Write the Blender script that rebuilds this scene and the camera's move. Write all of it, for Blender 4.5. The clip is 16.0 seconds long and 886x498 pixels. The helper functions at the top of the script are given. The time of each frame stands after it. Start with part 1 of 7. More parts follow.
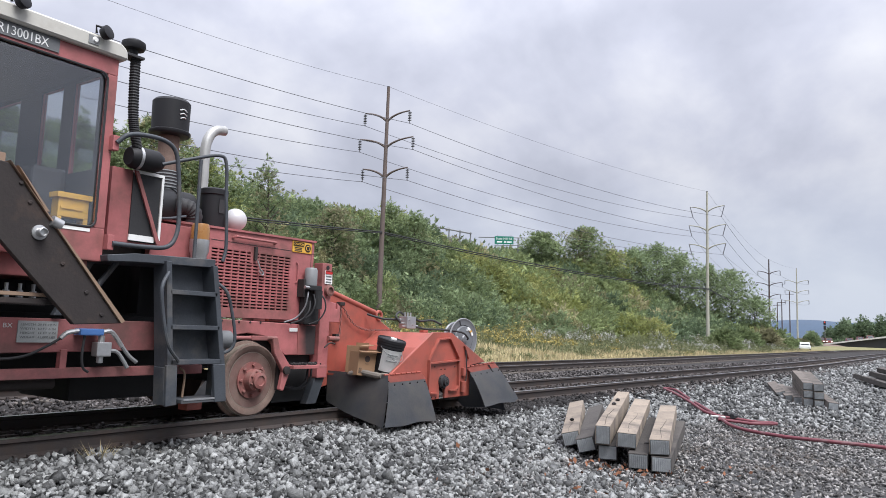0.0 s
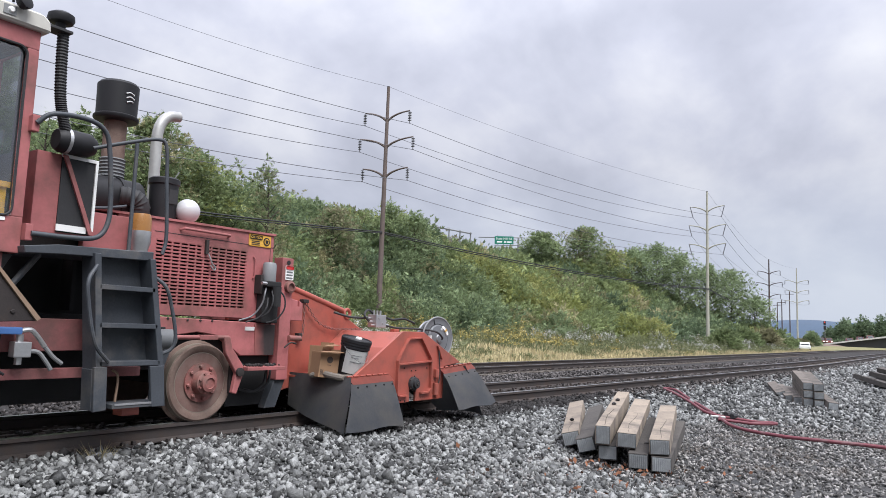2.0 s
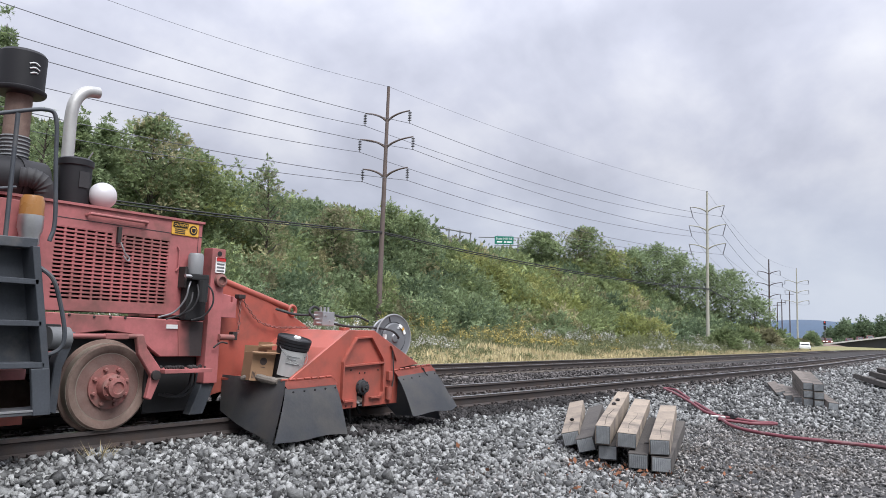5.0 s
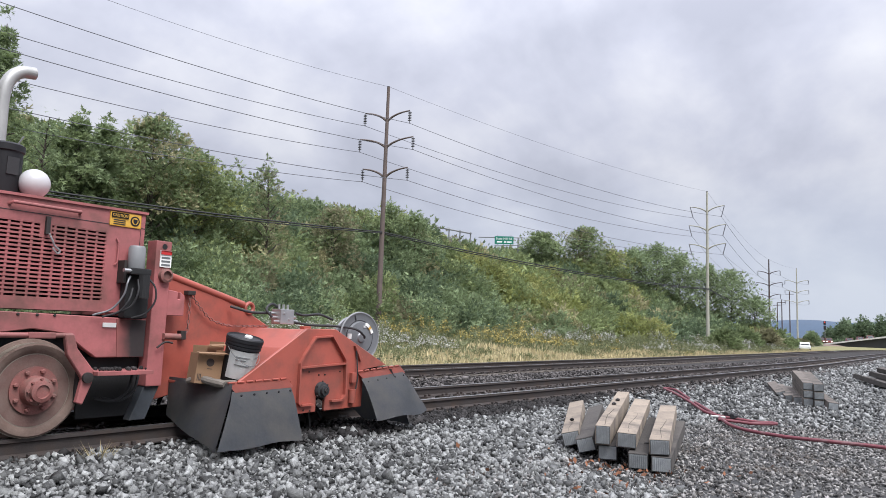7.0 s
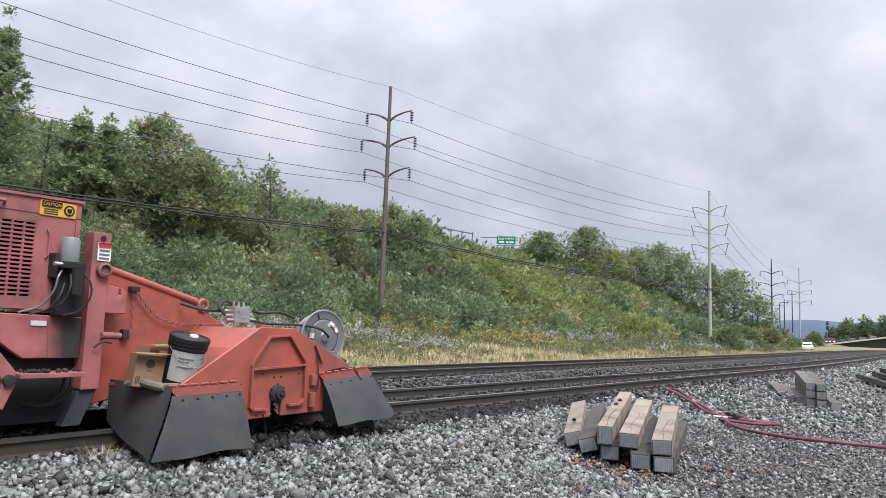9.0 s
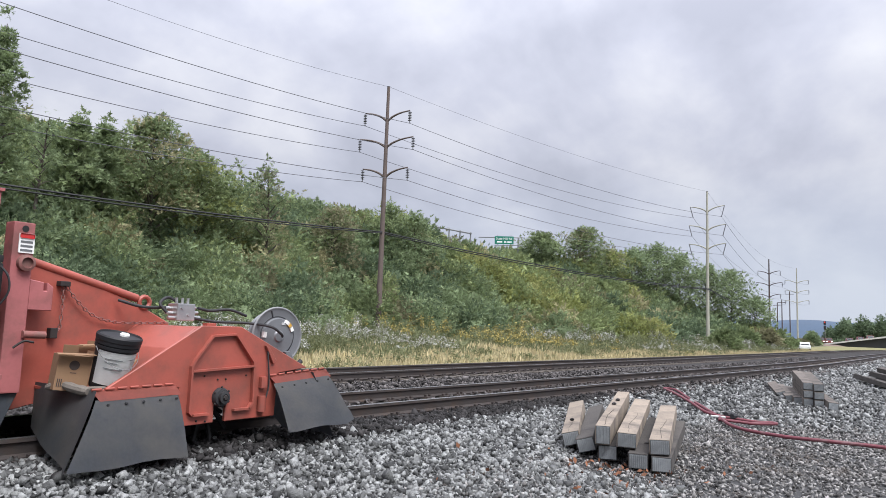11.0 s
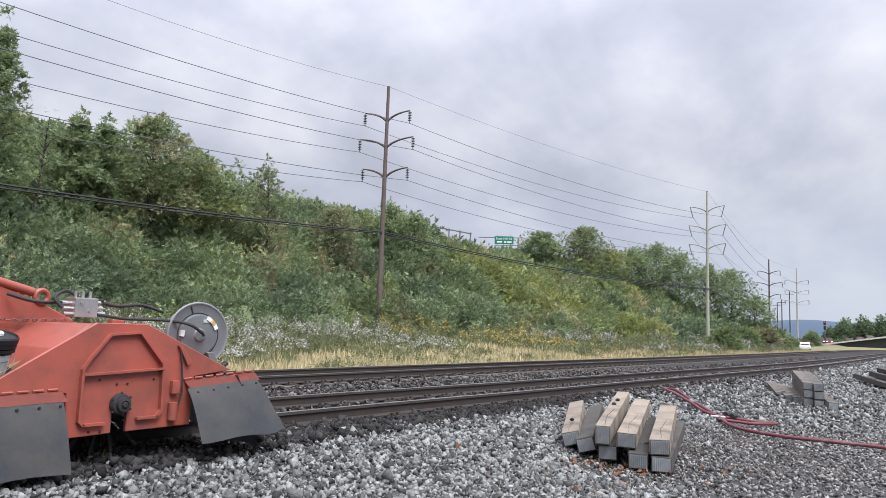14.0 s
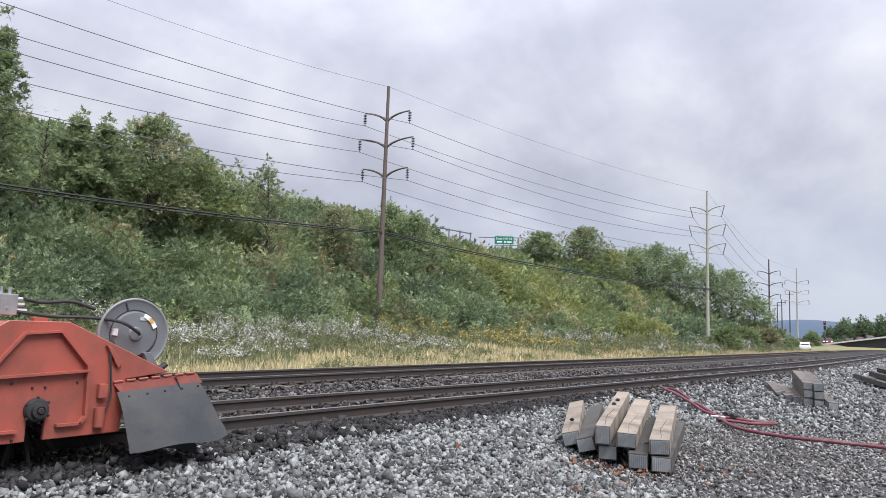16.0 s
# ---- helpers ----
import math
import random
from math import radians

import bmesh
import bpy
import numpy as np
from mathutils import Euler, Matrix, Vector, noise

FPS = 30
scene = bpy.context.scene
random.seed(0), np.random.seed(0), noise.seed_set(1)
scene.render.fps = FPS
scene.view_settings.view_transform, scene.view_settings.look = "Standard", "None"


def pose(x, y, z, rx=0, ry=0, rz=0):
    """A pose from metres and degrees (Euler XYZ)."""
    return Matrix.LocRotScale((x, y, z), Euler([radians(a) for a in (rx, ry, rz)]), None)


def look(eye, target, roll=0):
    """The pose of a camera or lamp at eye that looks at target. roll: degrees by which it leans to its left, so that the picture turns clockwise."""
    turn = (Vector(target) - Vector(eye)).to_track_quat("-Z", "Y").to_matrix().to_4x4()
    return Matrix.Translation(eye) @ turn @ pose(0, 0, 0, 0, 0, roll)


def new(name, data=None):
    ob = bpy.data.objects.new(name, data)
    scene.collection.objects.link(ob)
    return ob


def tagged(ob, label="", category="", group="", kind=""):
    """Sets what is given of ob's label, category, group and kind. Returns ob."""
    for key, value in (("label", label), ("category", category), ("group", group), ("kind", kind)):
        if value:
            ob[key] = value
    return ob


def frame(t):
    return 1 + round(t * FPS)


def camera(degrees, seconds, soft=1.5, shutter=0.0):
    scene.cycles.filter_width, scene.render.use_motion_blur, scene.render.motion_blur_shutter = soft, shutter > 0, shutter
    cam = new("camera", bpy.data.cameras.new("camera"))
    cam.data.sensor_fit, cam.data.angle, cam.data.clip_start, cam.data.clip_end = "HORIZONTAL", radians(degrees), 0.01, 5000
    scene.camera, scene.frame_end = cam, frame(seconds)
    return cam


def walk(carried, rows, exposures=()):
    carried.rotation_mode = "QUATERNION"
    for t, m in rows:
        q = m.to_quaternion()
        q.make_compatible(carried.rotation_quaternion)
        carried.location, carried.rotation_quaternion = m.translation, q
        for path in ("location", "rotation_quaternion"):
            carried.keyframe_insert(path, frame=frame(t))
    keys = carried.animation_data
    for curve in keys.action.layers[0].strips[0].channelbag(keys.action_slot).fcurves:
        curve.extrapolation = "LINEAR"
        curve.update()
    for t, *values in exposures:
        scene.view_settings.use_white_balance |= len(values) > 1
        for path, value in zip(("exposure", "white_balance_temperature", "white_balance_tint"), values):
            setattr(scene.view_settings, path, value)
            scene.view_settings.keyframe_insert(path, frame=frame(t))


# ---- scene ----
AZ, PITCH = 34.60, 6.367          # view azimuth from the track's line, and tilt
EYE = Vector((0, 0, 1.10))        # above the rail heads, which lie at z = 0


def view(yaw=0.0, tilt=0.0):
    a, p = radians(AZ + yaw), radians(PITCH + tilt)
    way = Vector((math.cos(a) * math.cos(p), math.sin(a) * math.cos(p), math.sin(p)))
    return look(EYE, EYE + way, 2.04)


cam = camera(63.4, 16.0, soft=0.7)
walk(cam, [(0, view()), (7.6, view()), (7.9, view(0.15, 0.10)), (8.3, view(0.16, 0.02)), (9.2, view(0.16, 0.0)),
           (10.6, view(0.03, 0.0)), (11.3, view()), (16, view())])

# ---- world and light ----
world = bpy.data.worlds.new("overcast_sky")
scene.world = world
world.use_nodes = True
wn, wl = world.node_tree.nodes, world.node_tree.links
wn.clear()
SUN_EL, SUN_AZ = radians(58), radians(-70)


def sky():
    out, bg = wn.new("ShaderNodeOutputWorld"), wn.new("ShaderNodeBackground")
    tc, sep = wn.new("ShaderNodeTexCoord"), wn.new("ShaderNodeSeparateXYZ")
    wl.new(tc.outputs["Generated"], sep.inputs[0])
    up = wn.new("ShaderNodeMath"); up.operation = "MAXIMUM"; up.inputs[1].default_value = 0.0
    wl.new(sep.outputs[2], up.inputs[0])
    den = wn.new("ShaderNodeMath"); den.operation = "ADD"; den.inputs[1].default_value = 0.62
    wl.new(up.outputs[0], den.inputs[0])
    cx, cy = wn.new("ShaderNodeMath"), wn.new("ShaderNodeMath")
    for m, i in ((cx, 0), (cy, 1)):
        m.operation = "DIVIDE"
        wl.new(sep.outputs[i], m.inputs[0]); wl.new(den.outputs[0], m.inputs[1])
    com = wn.new("ShaderNodeCombineXYZ")
    wl.new(cx.outputs[0], com.inputs[0]); wl.new(cy.outputs[0], com.inputs[1])
    com.inputs[2].default_value = 9.3
    big, fine = wn.new("ShaderNodeTexNoise"), wn.new("ShaderNodeTexNoise")
    big.inputs["Scale"].default_value, big.inputs["Detail"].default_value, big.inputs["Roughness"].default_value = 2.7, 6, 0.52
    big.inputs["Distortion"].default_value = 0.25
    fine.inputs["Scale"].default_value, fine.inputs["Detail"].default_value, fine.inputs["Roughness"].default_value = 7.0, 5, 0.5
    for n in (big, fine):
        wl.new(com.outputs[0], n.inputs["Vector"])
    mix = wn.new("ShaderNodeMix"); mix.data_type = "FLOAT"; mix.inputs[0].default_value = 0.34
    wl.new(big.outputs["Fac"], mix.inputs[2]); wl.new(fine.outputs["Fac"], mix.inputs[3])
    ramp = wn.new("ShaderNodeValToRGB")
    e = ramp.color_ramp.elements
    e[0].position, e[0].color = 0.40, (0.415, 0.432, 0.515, 1)
    e[1].position, e[1].color = 0.63, (0.665, 0.675, 0.730, 1)
    m1 = e.new(0.49); m1.color = (0.498, 0.515, 0.605, 1)
    wl.new(mix.outputs[0], ramp.inputs[0])
    # towards the horizon the cloud evens out to a pale blue grey
    low = wn.new("ShaderNodeMapRange"); low.inputs[1].default_value, low.inputs[2].default_value = 0.0, 0.22
    low.inputs[3].default_value, low.inputs[4].default_value = 0.85, 0.0
    wl.new(sep.outputs[2], low.inputs[0])
    hz = wn.new("ShaderNodeMix"); hz.data_type = "RGBA"
    hz.inputs[7].default_value = (0.56, 0.625, 0.76, 1)
    wl.new(low.outputs[0], hz.inputs[0]); wl.new(ramp.outputs[0], hz.inputs[6])
    nish = wn.new("ShaderNodeTexSky"); nish.sky_type = "NISHITA"; nish.sun_disc = False
    nish.sun_elevation, nish.sun_rotation = SUN_EL, SUN_AZ
    add = wn.new("ShaderNodeMix"); add.data_type = "RGBA"; add.blend_type = "ADD"; add.inputs[0].default_value = 0.006
    wl.new(hz.outputs[2], add.inputs[6]); wl.new(nish.outputs[0], add.inputs[7])
    # an overcast sky is brightest overhead
    bend = wn.new("ShaderNodeMath"); bend.operation = "MULTIPLY_ADD"
    bend.inputs[1].default_value, bend.inputs[2].default_value = 2.7, 0.0
    wl.new(up.outputs[0], bend.inputs[0])
    grade = wn.new("ShaderNodeMath"); grade.operation = "MULTIPLY_ADD"
    grade.inputs[2].default_value = 0.94
    wl.new(up.outputs[0], grade.inputs[0]); wl.new(bend.outputs[0], grade.inputs[1])
    lum = wn.new("ShaderNodeVectorMath"); lum.operation = "SCALE"
    wl.new(add.outputs[2], lum.inputs[0]); wl.new(grade.outputs[0], lum.inputs["Scale"])
    wl.new(lum.outputs[0], bg.inputs[0]); wl.new(bg.outputs[0], out.inputs[0])
    bg.inputs[1].default_value = 0.515


sky()
sun = new("sun", bpy.data.lights.new("sun", "SUN"))
sun.data.energy, sun.data.angle, sun.data.color = 2.2, radians(35), (0.985, 0.985, 1.0)
sun.matrix_world = look((0, -20, 40), (9, 4, 0))
scene.view_settings.exposure = 1.08


# ---- materials ----
def material(name, color, rough=0.7, metal=0.0, vary=0.25, scale=6.0, fine=60.0, bump=0.15, dirt=None, dirt_amount=0.0,
             dirt_scale=2.0, island=0.0, obrand=0.0, spec=0.5, translucent=0.0, coat=0.0, few_pale=0.0):
    """Colour with variation at two scales, a dirt layer with its own shape, and fine relief."""
    m = bpy.data.materials.new(name)
    m.use_nodes = True
    n, l = m.node_tree.nodes, m.node_tree.links
    b = n["Principled BSDF"]
    geo, tc = n.new("ShaderNodeNewGeometry"), n.new("ShaderNodeTexCoord")
    n1, n2 = n.new("ShaderNodeTexNoise"), n.new("ShaderNodeTexNoise")
    n1.inputs["Scale"].default_value, n1.inputs["Detail"].default_value = scale, 4
    n2.inputs["Scale"].default_value, n2.inputs["Detail"].default_value = fine, 3
    for k in (n1, n2):
        l.new(tc.outputs["Object"], k.inputs["Vector"])
    val = n.new("ShaderNodeMath"); val.operation = "MULTIPLY_ADD"
    val.inputs[1].default_value, val.inputs[2].default_value = vary * 1.6, 1 - vary * 0.8
    l.new(n1.outputs["Fac"], val.inputs[0])
    val2 = n.new("ShaderNodeMath"); val2.operation = "MULTIPLY_ADD"
    val2.inputs[1].default_value, val2.inputs[2].default_value = vary * 0.9, 1 - vary * 0.45
    l.new(n2.outputs["Fac"], val2.inputs[0])
    mul = n.new("ShaderNodeMath"); mul.operation = "MULTIPLY"
    l.new(val.outputs[0], mul.inputs[0]); l.new(val2.outputs[0], mul.inputs[1])
    last = mul.outputs[0]
    for amount, sock in ((island, geo.outputs["Random Per Island"]), (obrand, None)):
        if amount:
            if sock is None:
                sock = n.new("ShaderNodeObjectInfo").outputs["Random"]
            r = n.new("ShaderNodeMath"); r.operation = "MULTIPLY_ADD"
            r.inputs[1].default_value, r.inputs[2].default_value = 2 * amount, 1 - amount
            if few_pale:
                p = n.new("ShaderNodeMath"); p.operation = "POWER"; p.inputs[1].default_value = few_pale
                l.new(sock, p.inputs[0])
                sock = p.outputs[0]
            l.new(sock, r.inputs[0])
            q = n.new("ShaderNodeMath"); q.operation = "MULTIPLY"
            l.new(last, q.inputs[0]); l.new(r.outputs[0], q.inputs[1])
            last = q.outputs[0]
    tint = n.new("ShaderNodeVectorMath"); tint.operation = "SCALE"
    tint.inputs[0].default_value = color
    l.new(last, tint.inputs["Scale"])
    col = tint.outputs[0]
    if dirt:
        d = n.new("ShaderNodeTexNoise")
        d.inputs["Scale"].default_value, d.inputs["Detail"].default_value, d.inputs["Roughness"].default_value = dirt_scale, 6, 0.65
        l.new(tc.outputs["Object"], d.inputs["Vector"])
        ramp = n.new("ShaderNodeMapRange")
        ramp.inputs[1].default_value, ramp.inputs[2].default_value = 0.62 - 0.35 * dirt_amount, 0.80 - 0.2 * dirt_amount
        l.new(d.outputs["Fac"], ramp.inputs[0])
        mx = n.new("ShaderNodeMix"); mx.data_type = "RGBA"
        l.new(ramp.outputs[0], mx.inputs[0]); l.new(col, mx.inputs[6])
        mx.inputs[7].default_value = (*dirt, 1)
        col = mx.outputs[2]
    l.new(col, b.inputs["Base Color"])
    b.inputs["Metallic"].default_value = metal
    b.inputs["Specular IOR Level"].default_value = spec
    b.inputs["Coat Weight"].default_value = coat
    rr = n.new("ShaderNodeMapRange")
    rr.inputs[3].default_value, rr.inputs[4].default_value = max(rough - 0.12, 0.03), min(rough + 0.12, 1)
    l.new(n1.outputs["Fac"], rr.inputs[0]); l.new(rr.outputs[0], b.inputs["Roughness"])
    if bump:
        bp = n.new("ShaderNodeBump")
        bp.inputs["Strength"].default_value, bp.inputs["Distance"].default_value = bump, 0.01
        l.new(n2.outputs["Fac"], bp.inputs["Height"]); l.new(bp.outputs[0], b.inputs["Normal"])
    if translucent:
        tr, ms = n.new("ShaderNodeBsdfTranslucent"), n.new("ShaderNodeMixShader")
        l.new(col, tr.inputs[0]); ms.inputs[0].default_value = translucent
        l.new(b.outputs[0], ms.inputs[1]); l.new(tr.outputs[0], ms.inputs[2])
        l.new(ms.outputs[0], n["Material Output"].inputs["Surface"])
    return m


M = {}
M["stone"] = material("crushed_granite", (0.192, 0.195, 0.191), 0.6, vary=0.7, scale=38, fine=150, bump=0.9, island=0.86, few_pale=1.5)
M["yard_stone"] = material("fine_yard_gravel", (0.215, 0.206, 0.198), 0.8, vary=0.8, scale=45, fine=160, bump=0.8, island=0.85, few_pale=1.6, dirt=(0.10, 0.078, 0.062), dirt_amount=0.25, dirt_scale=1.2)
M["stone_dark"] = material("dusty_ballast", (0.028, 0.026, 0.026), 0.9, vary=0.6, scale=20, fine=90, bump=0.5, island=0.75, spec=0.25)
M["track_stone"] = material("brown_grey_ballast", (0.088, 0.080, 0.078), 0.9, vary=0.6, scale=20, fine=90, bump=0.5, island=0.85, few_pale=1.6, spec=0.25)
# shade in the gaps between loose stones is put into this dark base
M["gravel"] = material("gravel_bed_gap_shade", (0.036, 0.036, 0.037), 0.92, vary=0.7, scale=14, fine=45, bump=1.0, dirt=(0.050, 0.046, 0.043), dirt_amount=0.25, dirt_scale=0.5)
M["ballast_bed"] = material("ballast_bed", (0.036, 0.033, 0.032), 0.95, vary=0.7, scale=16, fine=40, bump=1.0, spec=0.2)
M["soil"] = material("dry_grass_soil", (0.19, 0.17, 0.075), 0.95, vary=0.5, scale=0.6, fine=6, bump=0.6, dirt=(0.10, 0.115, 0.04), dirt_amount=0.5, dirt_scale=0.25)
M["hill"] = material("hill_soil", (0.055, 0.065, 0.03), 0.95, vary=0.4, scale=0.5, fine=4, bump=0.4)
M["rail"] = material("rail_steel", (0.062, 0.052, 0.049), 0.62, metal=0.35, vary=0.35, scale=5, fine=90, bump=0.25, dirt=(0.075, 0.053, 0.042), dirt_amount=0.4, dirt_scale=3)
M["rail_top"] = material("rail_running_face", (0.36, 0.36, 0.37), 0.32, metal=0.9, vary=0.2, scale=3, fine=60, bump=0.05)
M["tie_old"] = material("weathered_tie", (0.10, 0.085, 0.072), 0.9, vary=0.5, scale=5, fine=50, bump=0.5, obrand=0.2)
M["wood"] = material("pole_wood", (0.115, 0.088, 0.078), 0.85, vary=0.4, scale=3, fine=30, bump=0.3)
M["wood_pale"] = material("galvanised_pole", (0.36, 0.35, 0.29), 0.7, vary=0.25, scale=3, fine=30, bump=0.2)
M["wood_dark"] = material("creosote_pole", (0.055, 0.035, 0.032), 0.85, vary=0.4, scale=3, fine=30, bump=0.3)
M["insulator"] = material("grey_porcelain", (0.16, 0.16, 0.18), 0.4, vary=0.1)
M["wire"] = material("aluminium_wire", (0.11, 0.11, 0.125), 0.6, metal=0.4, vary=0.1, bump=0)
M["cable"] = material("black_cable", (0.018, 0.018, 0.02), 0.7, vary=0.2, bump=0)
M["leaf_a"] = material("leaf_mid_green", (0.250, 0.298, 0.140), 0.6, vary=0.85, scale=0.55, fine=2.2, bump=0, island=0.32, translucent=0.42, spec=0.10)
M["leaf_b"] = material("leaf_dark_green", (0.215, 0.272, 0.148), 0.6, vary=0.85, scale=0.55, fine=2.2, bump=0, island=0.32, translucent=0.42, spec=0.10)
M["leaf_c"] = material("leaf_yellow_green", (0.310, 0.322, 0.130), 0.6, vary=0.85, scale=0.55, fine=2.2, bump=0, island=0.32, translucent=0.42, spec=0.10)
M["leaf_d"] = material("leaf_olive", (0.335, 0.315, 0.180), 0.65, vary=0.85, scale=0.55, fine=2.2, bump=0, island=0.32, translucent=0.42, spec=0.10)
for key, (r, g, bl), name in (("a", (0.195, 0.243, 0.120), "leaf_mid_green_deep"), ("b", (0.142, 0.190, 0.112), "leaf_dark_green_deep"),
                               ("c", (0.265, 0.290, 0.110), "leaf_yellow_green_deep"), ("d", (0.240, 0.232, 0.140), "leaf_olive_deep")):
    M["leaf_%s_deep" % key] = material(name, (r, g, bl), 0.6, vary=0.85, scale=0.55, fine=2.2, bump=0, island=0.32, translucent=0.42, spec=0.10)
M["aster"] = material("white_aster_flower", (0.44, 0.44, 0.41), 0.8, vary=0.2, scale=0.5, fine=4, bump=0, island=0.3)
M["goldenrod"] = material("goldenrod_flower", (0.35, 0.285, 0.09), 0.8, vary=0.3, scale=0.5, fine=4, bump=0, island=0.3)
M["straw"] = material("dry_straw", (0.46, 0.39, 0.23), 0.85, vary=0.4, scale=0.6, fine=5, bump=0, island=0.35, translucent=0.2)
M["grass"] = material("weed_green", (0.155, 0.172, 0.085), 0.75, vary=0.4, scale=0.5, fine=4, bump=0, island=0.35, translucent=0.25)
M["bark"] = material("bark", (0.075, 0.06, 0.05), 0.9, vary=0.4, scale=2, fine=20, bump=0.4)


# ---- mesh helpers ----
def part(name, bm, mat, parent=None, label="", smooth=False, kind=""):
    """One bmesh as one mesh object under a thing or a part."""
    me = bpy.data.meshes.new(name)
    bm.to_mesh(me)
    bm.free()
    me.materials.append(M[mat] if isinstance(mat, str) else mat)
    if smooth:
        me.shade_smooth()
        me.set_sharp_from_angle(angle=radians(38))
    ob = new(name, me)
    ob.parent = parent
    return tagged(ob, label, kind=kind)


def thing(name, label, category, group="", at=None, kind=""):
    ob = new(name)
    ob.empty_display_size = 0.2
    if at is not None:
        ob.matrix_basis = at
    return tagged(ob, label, category, group, kind)


def arrays(name, verts, faces, mat, parent=None, kind="stuff", label="", category=""):
    """A large mesh from computed arrays: faces all of one size."""
    me = bpy.data.meshes.new(name)
    verts, faces = np.asarray(verts, np.float32), np.asarray(faces, np.int32)
    k = faces.shape[1]
    me.vertices.add(len(verts)); me.vertices.foreach_set("co", verts.ravel())
    me.loops.add(faces.size); me.loops.foreach_set("vertex_index", faces.ravel())
    me.polygons.add(len(faces)); me.polygons.foreach_set("loop_start", np.arange(0, faces.size, k, dtype=np.int32))
    me.update(calc_edges=True)
    me.materials.append(M[mat])
    ob = new(name, me)
    ob.parent = parent
    return tagged(ob, label, category, kind=kind)


def add_box(bm, x0, x1, y0, y1, z0, z1, bevel=0.0, m=None):
    r = bmesh.ops.create_cube(bm, size=1)
    mat = Matrix.Translation(((x0 + x1) / 2, (y0 + y1) / 2, (z0 + z1) / 2)) @ Matrix.Diagonal((x1 - x0, y1 - y0, z1 - z0, 1))
    bmesh.ops.transform(bm, matrix=(m @ mat) if m else mat, verts=r["verts"])
    if bevel:
        es = list({e for v in r["verts"] for e in v.link_edges})
        bmesh.ops.bevel(bm, geom=es, offset=bevel, segments=2, affect="EDGES", profile=0.7)
    return bm


def box(x0, x1, y0, y1, z0, z1, bevel=0.01, m=None):
    return add_box(bmesh.new(), x0, x1, y0, y1, z0, z1, bevel, m)


def add_tube(bm, pts, r, sides=10, caps=True):
    """A round tube along points; r is one radius or one for each point."""
    pts = [Vector(p) for p in pts]
    rs = r if isinstance(r, (list, tuple)) else [r] * len(pts)
    rings, side = [], None
    for i, p in enumerate(pts):
        way = (pts[min(i + 1, len(pts) - 1)] - pts[max(i - 1, 0)]).normalized()
        if side is None:
            side = way.orthogonal().normalized()
        side = (side - way * side.dot(way)).normalized()
        other = way.cross(side)
        rings.append([bm.verts.new(p + (side * math.cos(2 * math.pi * k / sides) + other * math.sin(2 * math.pi * k / sides)) * rs[i]) for k in range(sides)])
    for a, b in zip(rings, rings[1:]):
        for k in range(sides):
            bm.faces.new((a[k], a[(k + 1) % sides], b[(k + 1) % sides], b[k]))
    if caps:
        bm.faces.new(rings[0][::-1]); bm.faces.new(rings[-1])
    return bm


def tube(pts, r, sides=10):
    return add_tube(bmesh.new(), pts, r, sides)


def add_lathe(bm, profile, m=None, sides=28):
    """Turns a profile of (radius, height) about z."""
    m = m or Matrix.Identity(4)
    rings = []
    for r, h in profile:
        rings.append([bm.verts.new(m @ Vector((r * math.cos(2 * math.pi * k / sides), r * math.sin(2 * math.pi * k / sides), h))) for k in range(sides)])
    for a, b in zip(rings, rings[1:]):
        for k in range(sides):
            bm.faces.new((a[k], a[(k + 1) % sides], b[(k + 1) % sides], b[k]))
    bm.faces.new(rings[0][::-1]); bm.faces.new(rings[-1])
    return bm


def lathe(profile, m=None, sides=28):
    return add_lathe(bmesh.new(), profile, m, sides)


def add_plate(bm, pts, y0, y1, bevel=0.0):
    """A plate cut to an outline in x and z, from y0 to y1."""
    a = [bm.verts.new((x, y0, z)) for x, z in pts]
    b = [bm.verts.new((x, y1, z)) for x, z in pts]
    fs = [bm.faces.new(a), bm.faces.new(b[::-1])]
    n = len(pts)
    for i in range(n):
        fs.append(bm.faces.new((a[i], b[i], b[(i + 1) % n], a[(i + 1) % n])))
    bmesh.ops.recalc_face_normals(bm, faces=fs)
    if bevel:
        bmesh.ops.bevel(bm, geom=list({e for f in fs for e in f.edges}), offset=bevel, segments=1, affect="EDGES")
    return bm


def plate(pts, y0, y1, bevel=0.0):
    return add_plate(bmesh.new(), pts, y0, y1, bevel)


def smooth_line(pts, n=8):
    """A smooth curve through points."""
    P = [Vector(p) for p in pts]
    P = [2 * P[0] - P[1]] + P + [2 * P[-1] - P[-2]]
    out = []
    for i in range(1, len(P) - 2):
        a, b, c, d = P[i - 1:i + 3]
        for k in range(n):
            t = k / n
            out.append(0.5 * ((2 * b) + (c - a) * t + (2 * a - 5 * b + 4 * c - d) * t * t + (3 * b - a - 3 * c + d) * t ** 3))
    return out + [P[-2]]


ALONG_Y = pose(0, 0, 0, 90, 0, 0)   # turns z into -y

# ---- lie of the land ----
NEAR_X, NEAR_Y = [-400, -40, 4, 8, 13, 17, 21, 30, 40, 60, 100, 150, 220, 500], [7.6, 7.6, 7.58, 7.48, 7.15, 6.98, 6.72, 6.18, 5.65, 5.35, 5.2, 2.5, -9, -120]
FAR_X, FAR_Y = [-400, -40, 8, 20, 40, 70, 120, 165, 220, 500], [12.35, 12.35, 12.35, 12.25, 11.8, 11.6, 12.0, 10.2, 1.0, -105]


